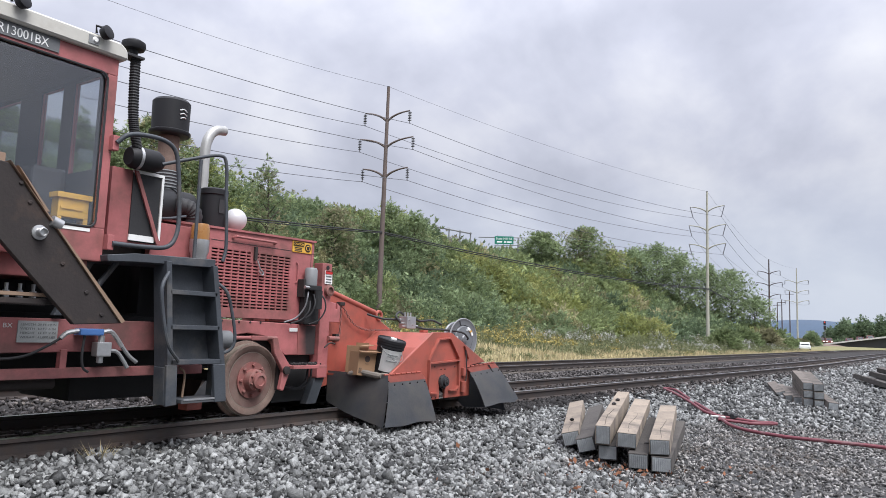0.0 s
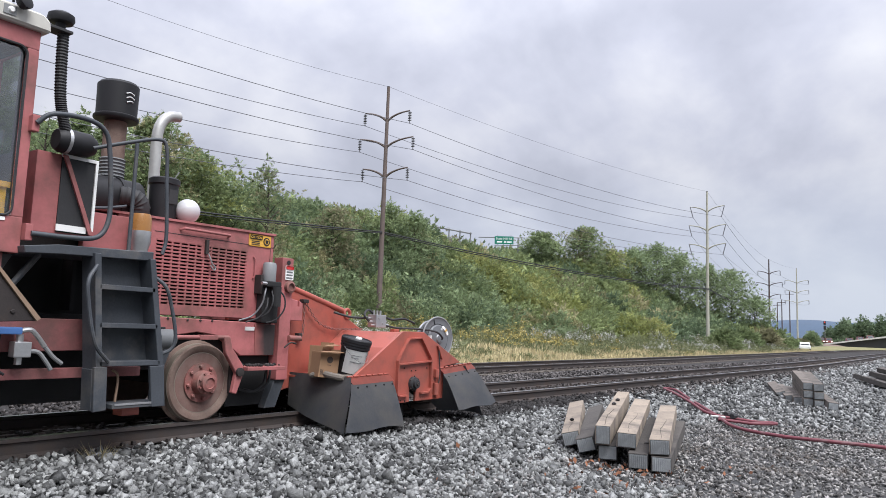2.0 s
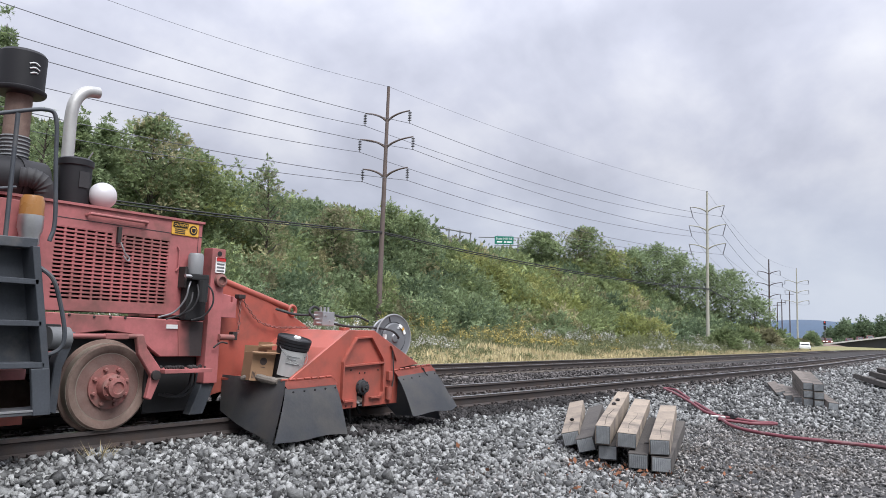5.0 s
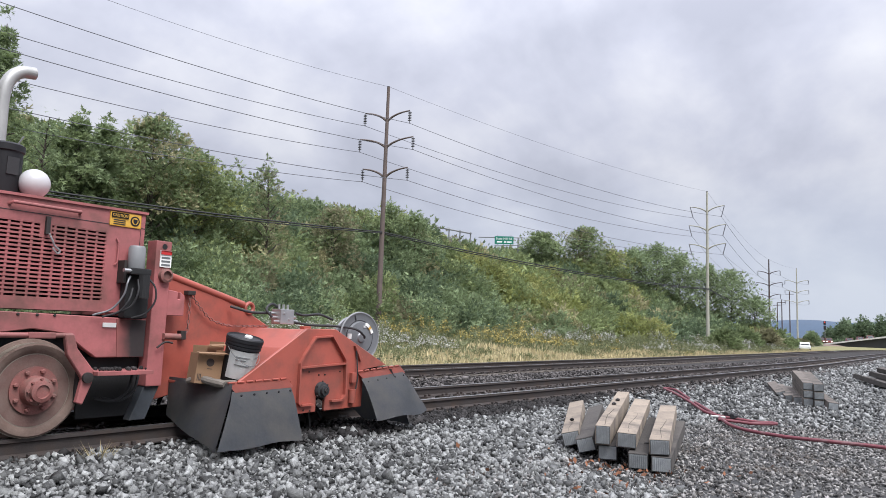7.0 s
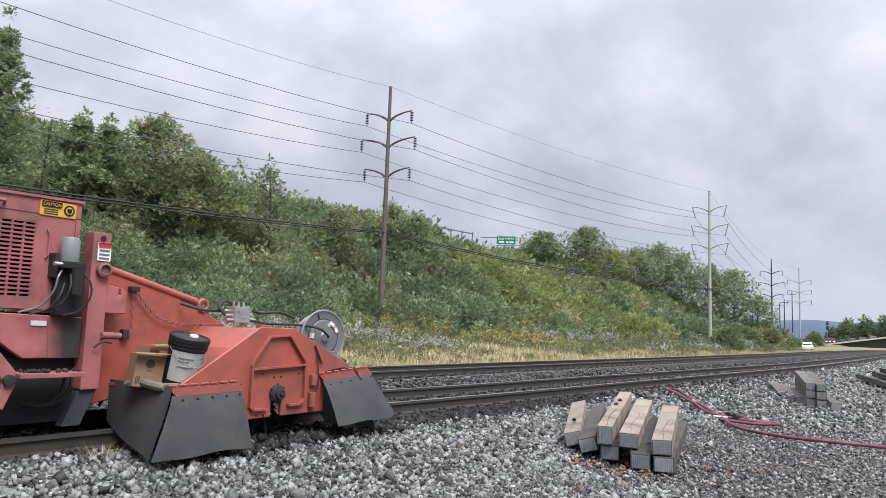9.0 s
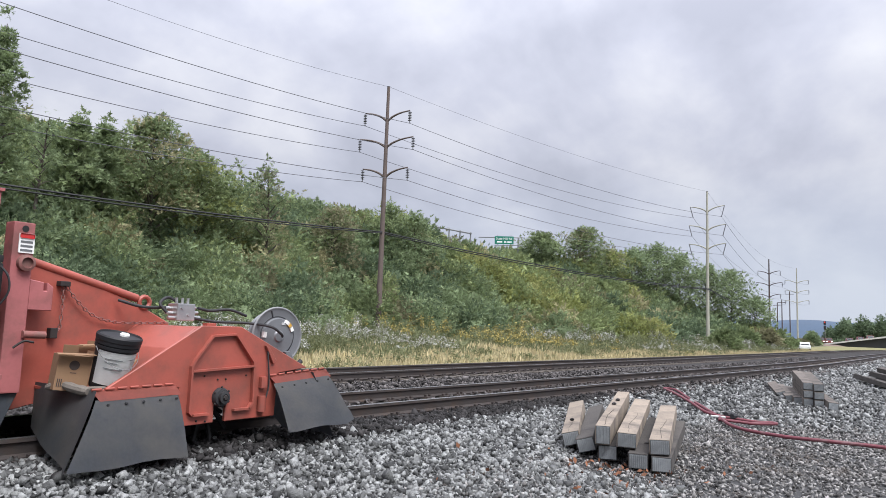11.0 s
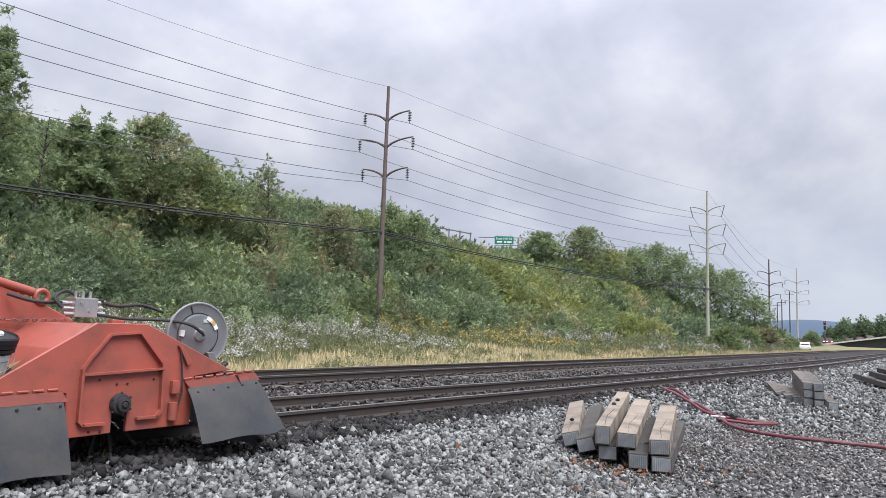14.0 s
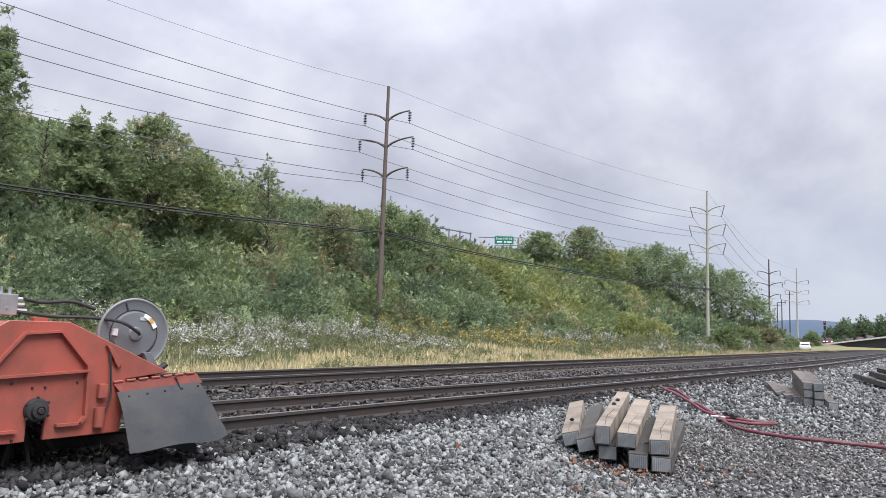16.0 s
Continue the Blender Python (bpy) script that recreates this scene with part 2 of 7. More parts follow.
def bent(xs, ys, x):
    """Smoothed polyline."""
    x = np.asarray(x, float)
    w = np.clip(np.abs(x) * 0.12, 2.0, 30)
    return sum(np.interp(x + w * k / 3, xs, ys) for k in range(-3, 4)) / 7


def near_y(x):
    return bent(NEAR_X, NEAR_Y, x)


def far_y(x):
    return bent(FAR_X, FAR_Y, x)


def wob(x, y, f, seed=0.0):
    return (np.sin(x * f * 1.3 + y * f * 0.7 + seed) + np.sin(x * f * 0.6 - y * f * 1.7 + 2.1 * seed + 1) + np.sin(x * f * 2.1 + y * f * 1.9 + 3 * seed)) / 3


TOE_X, TOE_Y = [-200, 0, 15, 42, 90, 130, 200, 600], [26, 27, 28, 33, 24, 21.5, 23, 60]
CREST_X, CREST_Z = [-200, 0, 30, 50, 62, 78, 92, 110, 125, 140, 160, 600], [12, 12, 12, 12, 11.6, 10.1, 10.4, 9.4, 6.2, 2.2, 0.3, 0.0]


def ground_z(x, y):
    """Height of the ground: the yard, the ballast shoulders, the weed strip and the hill."""
    x, y = np.asarray(x, float), np.asarray(y, float)
    o, q = y - near_y(x), y - far_y(x)
    z = np.interp(o, [-200, -9, -4.2, -3.0, -1.75, -1.2, 0.9, 2.2, 2.8], [-0.62, -0.56, -0.52, -0.40, -0.235, -0.205, -0.205, -0.24, -0.24])
    z = np.where(q > -1.5, np.interp(q, [-1.5, 1.3, 2.0, 4.2, 9, 14], [-0.22, -0.21, -0.27, -0.62, -0.60, -0.35]), z)
    toe, top = np.interp(x, TOE_X, TOE_Y), np.interp(x, CREST_X, CREST_Z)
    s = np.clip((y - toe) / 24, 0, 1)
    z = z + 0.5 * np.clip((q - 6) / 8, 0, 1) * (1 - s)
    z = z + np.where(y > toe, top * (s * s * (3 - 2 * s)) * 1.0 + 0.4 * s, 0)
    rough = np.where(o < -1.3, 0.02, 0.0) + np.where(q > 3, 0.06, 0)
    return z + rough * wob(x, y, 1.1, 0.4)


def ground_sheet(name, xs, ys, label, mat):
    """A strip of the ground between two lines that may follow the track."""
    X = np.array([[x for _ in ys] for x in xs], float)
    Y = np.array([[f(x) if callable(f) else f for f in ys] for x in xs], float)
    Z = ground_z(X, Y)
    nx, ny = X.shape
    V = np.stack([X, Y, Z], -1).reshape(-1, 3)
    i = (np.arange(nx - 1)[:, None] * ny + np.arange(ny - 1)[None, :]).ravel()
    F = np.stack([i, i + ny, i + ny + 1, i + 1], 1)
    ob = arrays(name, V, F, mat, kind="structure", label=label, category="ground")
    ob.data.shade_smooth()
    return ob


XS = [-400, -200, -100, -50, -25, -12] + [-8 + 0.5 * i for i in range(80)] + [33 + 1.5 * i for i in range(60)] + [130, 140, 155, 175, 200, 240, 300, 400, 600, 1000, 2000]
off = lambda d: (lambda x: float(near_y(x)) + d)
ofar = lambda d: (lambda x: float(far_y(x)) + d)
# one continuous ground, its surfaces meeting edge to edge
YARD = [-1500, -500, -150, -60, -30, -18] + [off(d) for d in (-13, -10, -8, -7, -6, -5.4, -4.8, -4.2, -3.6, -3.0, -2.6, -2.2, -1.75, -1.45)]
ground_sheet("ground", XS, YARD, "crushed stone yard beside the railway, darkened as shade between loose stones", "gravel")
BED = [off(d) for d in (-1.45, -1.2, -0.7, 0, 0.7, 1.3, 2.2)] + [ofar(d) for d in (-1.8, -1.2, -0.6, 0, 0.7, 1.3, 2.0)]
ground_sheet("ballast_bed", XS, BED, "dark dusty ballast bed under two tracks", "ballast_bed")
STRIP = [ofar(d) for d in (2.0, 2.8, 3.6, 4.6, 6)] + [(lambda x, k=k: float(far_y(x)) + 6 + (float(np.interp(x, TOE_X, TOE_Y)) - float(far_y(x)) - 6) * k) for k in (0.25, 0.5, 0.75, 1)]
ground_sheet("grass_strip", XS, STRIP, "dry yellow grass strip along the railway", "soil")
toe = lambda d: (lambda x: float(np.interp(x, TOE_X, TOE_Y)) + d)
ground_sheet("hill", XS, [toe(d) for d in (0, 2, 4, 6, 8, 10, 12, 14, 16, 18, 20, 22, 24, 27, 31, 40, 70, 150, 500, 1800)], "overgrown hillside of dark soil under shrubs", "hill")
import itertools


# ---- railway tracks ----
RAIL = [(-0.036, 0), (0.036, 0), (0.038, -0.036), (0.010, -0.050), (0.009, -0.140), (0.070, -0.165), (0.070, -0.178), (-0.070, -0.178), (-0.070, -0.165), (-0.009, -0.140), (-0.010, -0.050), (-0.038, -0.036)]
RX = [-60, -30, -12] + [-6 + 1.0 * i for i in range(90)] + [90, 100, 110, 125, 140, 160, 180, 210, 240, 300, 400]


def rail(track, line, side):
    bm = bmesh.new()
    rings = []
    for x in RX:
        y, s = float(line(x)), float(line(x + 0.5) - line(x - 0.5))
        n = Vector((-s, 1, 0)).normalized()
        rings.append([bm.verts.new(Vector((x, y, 0)) + n * (side * 0.755 + px) + Vector((0, 0, pz))) for px, pz in RAIL])
    for a, b in zip(rings, rings[1:]):
        for k in range(len(RAIL)):
            f = bm.faces.new((a[k], b[k], b[(k + 1) % len(RAIL)], a[(k + 1) % len(RAIL)]))
            f.material_index = 1 if k == 0 else 0
    ob = part("rail", bm, "rail", track)
    ob.data.materials.append(M["rail_top"])


def track(line, label):
    t = thing("railway_track", label, "railway track", "parallel tracks", kind="structure")
    rail(t, line, -1)
    rail(t, line, 1)
    tie = box(-0.115, 0.115, -1.3, 1.3, -0.36, -0.192, 0.012)
    first = part("tie", tie, "tie_old", t)
    shoe = bmesh.new()
    for s in (-1, 1):
        add_box(shoe, -0.10, 0.10, s * 0.755 - 0.19, s * 0.755 + 0.19, -0.192, -0.172)
        for dx in (-0.06, 0.06):
            for dy in (-0.105, 0.105):
                add_box(shoe, dx - 0.016, dx + 0.016, s * 0.755 + dy - 0.022, s * 0.755 + dy + 0.022, -0.175, -0.135)
    plates = part("tie_plate", shoe, "rail", first)
    for i in range(150):
        x = -4 + 0.52 * i + random.uniform(-0.04, 0.04)
        turn = pose(x, float(line(x)), random.uniform(-0.008, 0.006), 0, 0, random.uniform(-1.5, 1.5) + math.degrees(math.atan(float(line(x + 0.5) - line(x - 0.5)))))
        if i == 0:
            first.matrix_basis = turn
            continue
        c = new("tie", first.data)
        c.parent, c.matrix_basis = t, turn
        d = new("tie_plate", plates.data)
        d.parent = c
    return t


track(near_y, "rusty steel rails on ties in dark ballast")
track(far_y, "rusty steel rails of the farther track on ties")


# ---- loose stones ----
CHUNK = (np.array([[sx, sy, sz] for sx in (-0.72, 0.72) for sy in (-0.72, 0.72) for sz in (-0.72, 0.72)], float),
         np.array([[0, 1, 3], [0, 3, 2], [4, 6, 7], [4, 7, 5], [0, 4, 5], [0, 5, 1], [2, 3, 7], [2, 7, 6], [0, 2, 6], [0, 6, 4], [1, 5, 7], [1, 7, 3]]))
OCT = (np.array([[1, 0, 0], [0, 1, 0], [-1, 0, 0], [0, -1, 0], [0, 0, 1], [0, 0, -1]], float),
       np.array([[0, 1, 4], [1, 2, 4], [2, 3, 4], [3, 0, 4], [1, 0, 5], [2, 1, 5], [3, 2, 5], [0, 3, 5]]))
G = (1 + 5 ** 0.5) / 2
MASS = (np.array([[s * u, t * v, 0] for s in (-1, 1) for t in (-1, 1) for u, v in ((1, G),)] + [[0, s, t * G] for s in (-1, 1) for t in (-1, 1)] + [[s * G, 0, t] for s in (-1, 1) for t in (-1, 1)], float) / (1 + G * G) ** 0.5, None)
near = lambda i, j: abs(np.linalg.norm(MASS[0][i] - MASS[0][j]) - 2 / (1 + G * G) ** 0.5) < 0.01
tri = [(i, j, k) for i, j, k in itertools.combinations(range(12), 3) if near(i, j) and near(j, k) and near(i, k)]
MASS = (MASS[0], np.array([q if np.dot(np.cross(MASS[0][q[1]] - MASS[0][q[0]], MASS[0][q[2]] - MASS[0][q[0]]), MASS[0][q[0]]) > 0 else (q[0], q[2], q[1]) for q in tri]))
rng = np.random.default_rng(5)


def turns(n):
    """Random rotation matrices."""
    q = rng.normal(size=(n, 4)); q /= np.linalg.norm(q, axis=1)[:, None]
    w, x, y, z = q.T
    return np.stack([1 - 2 * (y * y + z * z), 2 * (x * y - z * w), 2 * (x * z + y * w), 2 * (x * y + z * w), 1 - 2 * (x * x + z * z), 2 * (y * z - x * w),
                     2 * (x * z - y * w), 2 * (y * z + x * w), 1 - 2 * (x * x + y * y)], 1).reshape(n, 3, 3)


def stones(name, x, y, size, shape, mat, label, sink=0.25):
    n = len(x)
    v, f = shape
    jag = 1 + rng.uniform(-0.42, 0.36, (n, len(v), 1))
    stretch = rng.uniform(0.36, 1.36, (n, 1, 3))
    P = np.einsum("nij,nkj->nki", turns(n), (v[None] * jag + rng.normal(0, 0.12, (n, len(v), 3))) * stretch) * size[:, None, None]
    P += np.stack([x, y, ground_z(x, y) + size * (1 - 2 * sink) * 0.6 + rng.uniform(-0.75, 0.75, n) * size], -1)[:, None, :]
    F = (f[None] + (np.arange(n) * len(v))[:, None, None]).reshape(-1, 3)
    return arrays(name, P.reshape(-1, 3), F, mat, label=label, category="stones")


def scatter(x0, x1, o0, o1, per, margin=1.0):
    """Points over a stretch beside the near track."""
    n = int((x1 - x0) * (o1 - o0) * per)
    x, o = rng.uniform(x0, x1, n), rng.uniform(o0, o1, n)
    y = near_y(x) + o
    keep = (y > 0.02 * x - margin) | (o > -4)
    return x[keep], y[keep]


def lay_stones():
    x, y = scatter(-1, 8, -5.2, -1.15, 1080)
    x3, y3 = scatter(-5, -1, -4.0, -1.15, 520)
    x2, y2 = scatter(8, 15, -3.6, -1.15, 820)
    x, y = np.concatenate([x, x2, x3]), np.concatenate([y, y2, y3])
    # the dust thrown by the broom has darkened the strip beside the rail, with a ragged edge
    edge = near_y(x) - 1.58 + 0.12 * wob(x, y, 2.3, 1.0) + rng.normal(0, 0.07, len(x))
    s = rng.gamma(6, 0.0026, len(x)) + 0.009
    clean = (y < edge) | (x < rng.normal(7.4, 0.25, len(x)))
    big = s > 0.024
    stones("shoulder_stones", x[clean & big], y[clean & big], s[clean & big], CHUNK, "stone", "loose pale grey crushed stones on the track shoulder")
    stones("small_shoulder_stones", x[clean & ~big], y[clean & ~big], s[clean & ~big] * 1.2, OCT, "stone", "small pale grey chippings on the track shoulder")
    stones("stained_stones", x[~clean], y[~clean], s[~clean], CHUNK, "stone_dark", "dust darkened stones along the shoulder's edge")
    x, y = scatter(5, 16, -8.2, -3.3, 460)
    stones("yard_gravel", x, y, rng.gamma(7, 0.0021, len(x)) + 0.007, OCT, "yard_stone", "fine grey brown gravel on the yard")
    x, y = scatter(15, 34, -8, -1.35, 150)
    stones("distant_shoulder_stones", x, y, rng.gamma(7, 0.0046, len(x)) + 0.008, OCT, "stone", "grey crushed stones further along the shoulder")
    x, y = scatter(34, 80, -8, -1.3, 55)
    stones("far_stones", x, y, rng.gamma(7, 0.0066, len(x)) + 0.01, OCT, "stone", "grey crushed stones far along the track")
    x, y = scatter(-5, 15, -1.6, -0.84, 800)
    s = rng.gamma(6, 0.0027, len(x)) + 0.008
    dusty = (x > rng.normal(7.4, 0.25, len(x))) | (rng.uniform(0, 1, len(x)) < 0.20)
    stones("dusty_stones", x[dusty], y[dusty], s[dusty], CHUNK, "stone_dark", "dark dusty ballast stones beside the rail")
    stones("unswept_stones", x[~dusty], y[~dusty], s[~dusty], CHUNK, "stone", "pale grey ballast stones beside the rail not yet swept")
    x, y = scatter(15, 60, -1.75, -0.84, 130)
    x2, y2 = scatter(-5, 40, -0.66, 0.66, 90)
    x3, y3 = scatter(-2, 30, 0.85, 3.9, 150)
    x4, y4 = scatter(30, 70, 0.85, 3.6, 60)
    x, y = np.concatenate([x, x2, x3, x4]), np.concatenate([y, y2, y3, y4])
    stones("track_stones", x, y, rng.gamma(9, 0.0031, len(x)) + 0.007 + x * 0.0004, OCT, "track_stone", "dark ballast stones between and beside the tracks")


def lay_chippings():
    """Thin fine gravel over the rest of the yard, where the bank of stones runs out."""
    x, y = scatter(-8, 18, -12.0, -3.4, 70, margin=6.0)
    stones("yard_chippings", x, y, rng.gamma(7, 0.0023, len(x)) + 0.007, OCT, "yard_stone", "scattered grey brown chippings on the yard")


SWEPT = []


def sweep_stones():
    """Dark ballast that the broom turns up beside the rail, patch by patch as it passes."""
    for k in range(16):
        x0 = 7.55 - 0.36 * k
        n = 560
        x = x0 - rng.uniform(0, 0.36, n) + rng.normal(0, 0.05, n)
        o = -0.90 - 0.86 * rng.uniform(0, 1, n) ** 0.85 + rng.normal(0, 0.05, n)
        heap = stones("swept_ballast", x, near_y(x) + o, rng.gamma(6, 0.0026, n) + 0.011, CHUNK, "stone_dark", "dark dusty ballast turned up by the broom", sink=-0.35)
        SWEPT.append((heap, x0 - 0.18))


lay_stones()
sweep_stones()


# ---- plants ----
def leaves(name, centres, size, mat, parent=None, label="", category="", narrow=0.5, kind="stuff", facing=None, corners=4):
    """Many small leaves: each a bent lozenge of four corners, lying roughly along the skin that it grows on."""
    n = len(centres)
    base = np.array([[-1, 0, 0], [0, -narrow, 0.15], [1, 0, -0.12], [0, narrow, 0.15]], float)
    if corners == 3:
        base = np.array([[-0.9, -narrow * 0.9, 0], [1.1, 0, -0.1], [-0.5, narrow * 1.2, 0.1]], float)
    if facing is None:
        R = turns(n)
    else:
        w = facing + rng.normal(0, 0.38, (n, 3))
        w[:, 2] += 0.12
        w /= np.linalg.norm(w, axis=1)[:, None]
        u = np.cross(w, rng.normal(size=(n, 3))); u /= np.linalg.norm(u, axis=1)[:, None]
        R = np.stack([u, np.cross(w, u), w], -1)
    P = np.einsum("nij,kj->nki", R, base) * np.asarray(size)[:, None, None]
    P += np.asarray(centres)[:, None, :]
    F = np.arange(n * corners).reshape(n, corners)
    return arrays(name, P.reshape(-1, 3), F, mat, parent, kind, label, category)


def foliage(name, P, D, size, mat, parent=None, label="", category="", pairs=4, width=0.60, droop=0.25):
    """Leafy sprays: from each point a twig along its direction, with pairs of pointed leaves and one at its tip."""
    n = len(P)
    D = D / np.linalg.norm(D, axis=1)[:, None]
    up = rng.normal(0, 0.55, (n, 3)); up[:, 2] += 1
    U = np.cross(D, up); U /= np.linalg.norm(U, axis=1)[:, None] + 1e-6
    W = np.cross(U, D)
    e = np.asarray(size)[:, None] * np.ones((n, 1))
    tris = []
    for k in range(pairs):
        t = (k + 0.6) / pairs
        r = P + D * e * 1.7 * t
        r[:, 2] -= (droop * 1.7 * e[:, 0]) * t * t
        half = D * e * width * 0.5
        for side in (-1, 1):
            tip = r + (U * side * rng.uniform(0.65, 1.0, (n, 1)) + D * 0.45 + W * rng.normal(-0.12, 0.28, (n, 1))) * e * (1.08 - 0.38 * t)
            tris.append(np.stack([r - half, r + half, tip] if side > 0 else [r + half, r - half, tip], 1))
    r = P + D * e * 1.7
    r[:, 2] -= droop * 1.7 * e[:, 0]
    tris.append(np.stack([r - U * e * width * 0.4, r + U * e * width * 0.4, r + D * e * 0.95], 1))
    V = np.stack(tris, 1).reshape(-1, 3)
    return arrays(name, V, np.arange(len(V)).reshape(-1, 3), mat, parent, "stuff", label, category)


def mound(x, y, z, r, h, n):
    """Twig roots over an uneven leafy mound, and the way that each twig grows."""
    d = rng.normal(size=(n, 3)); d[:, 2] = np.abs(d[:, 2]) * 0.9 + 0.02
    d /= np.linalg.norm(d, axis=1)[:, None]
    lump = 0.84 + 0.14 * np.sin(d[:, 0] * 4 + x * 3) * np.sin(d[:, 1] * 4 + y * 2) + 0.12 * np.sin(d[:, 2] * 6 + x) + 0.08 * np.sin(d[:, 0] * 9 + d[:, 1] * 8 + y)
    q = lump * rng.uniform(0.62, 1.02, n)
    p = np.stack([x + d[:, 0] * q * r, y + d[:, 1] * q * r, z + d[:, 2] * q * h], 1)
    w = d * (1, 1, 0.7) + rng.normal(0, 0.42, (n, 3))
    w[:, 2] += 0.30
    return p, w


def inner(name, masses, mat, parent=None, label="", category="", part_of=0.70):
    """The dense twigs and leaves inside each mass, which let no light through."""
    v, f = MASS
    k = np.array(masses, float)
    n = len(k)
    P = v[None] * (1 + rng.uniform(-0.35, 0.12, (n, len(v), 1))) * part_of
    P = np.stack([P[..., 0] * k[:, 3, None], P[..., 1] * k[:, 3, None], P[..., 2] * k[:, 4, None]], -1) + k[:, None, :3]
    F = (f[None] + (np.arange(n) * len(v))[:, None, None]).reshape(-1, 3)
    return arrays(name, P.reshape(-1, 3), F, mat, parent, "stuff", label, category)


def hillside():
    """The thicket that covers the hill, in four kinds of leaf, each in a lighter and a deeper growth."""
    bins, cores = {}, {}
    n = 1060
    x, k = 2 + 136 * rng.uniform(0, 1, n) ** 1.15, rng.uniform(0, 1, n) ** 0.85
    y = np.interp(x, TOE_X, TOE_Y) + 1.0 + k * 24
    keep = (y < 2.5 * x + 4) & (np.hypot(x, y) < 150)
    x, y, k = x[keep], y[keep], k[keep]
    z = ground_z(x, y)
    for i in range(len(x)):
        d = math.hypot(x[i], y[i])
        r = min(rng.gamma(5, 0.36) + 0.55, 3.1)
        h = min(r * rng.uniform(0.75, 1.9), 3.6)
        if k[i] > 0.8 and x[i] > 28:
            h = min(h, 2.0 if x[i] < 50 else 2.3)
        if k[i] > 0.62 and 68 < x[i] < 88:
            h = min(h, 2.2)
        zone = wob(x[i], y[i], 0.11, 1.0) + rng.normal() * 0.36 + (0.13 if 30 < x[i] < 84 and k[i] > 0.25 else -0.12) - (0.10 if x[i] < 38 else 0)
        kind = "leaf_c" if zone > 0.62 else "leaf_a" if zone > -0.02 else "leaf_d" if zone > -0.16 else "leaf_b"
        if rng.uniform() < 0.42:
            kind += "_deep"
        far = max(d / 46, 0.9)
        leaf = 0.180 * far ** 0.75 * rng.uniform(0.75, 1.25)
        p, q = mound(x[i], y[i], z[i], r, h, int(5.6 * r * h * 15 / far ** 1.35))
        cores.setdefault(kind, []).append((x[i], y[i], z[i], 0.80 * r, 0.74 * h))
        bins.setdefault(kind, []).append(np.column_stack([p, np.full(len(p), leaf), q]))
    words = {"leaf_a": ("mid_green_shrubs", "mid green shrubs"), "leaf_b": ("dark_green_shrubs", "dark green shrubs"), "leaf_c": ("yellow_green_shrubs", "yellowing shrubs"), "leaf_d": ("olive_shrubs", "olive brown shrubs")}
    for kind in sorted(bins):
        name, label = words[kind[:6]]
        deep = kind.endswith("deep")
        a = np.concatenate(bins[kind])
        foliage(("deep_" if deep else "") + name, a[:, :3], a[:, 4:], a[:, 3] * rng.uniform(0.7, 1.25, len(a)), kind, label=label + (" of deeper tone in the thicket" if deep else " in the thicket on the hillside"), category="shrubs", pairs=2, width=0.66)
        inner(("deep_" if deep else "") + "inner_" + name, cores[kind], kind, label="dense inner growth of " + label, category="shrubs", part_of=0.80)


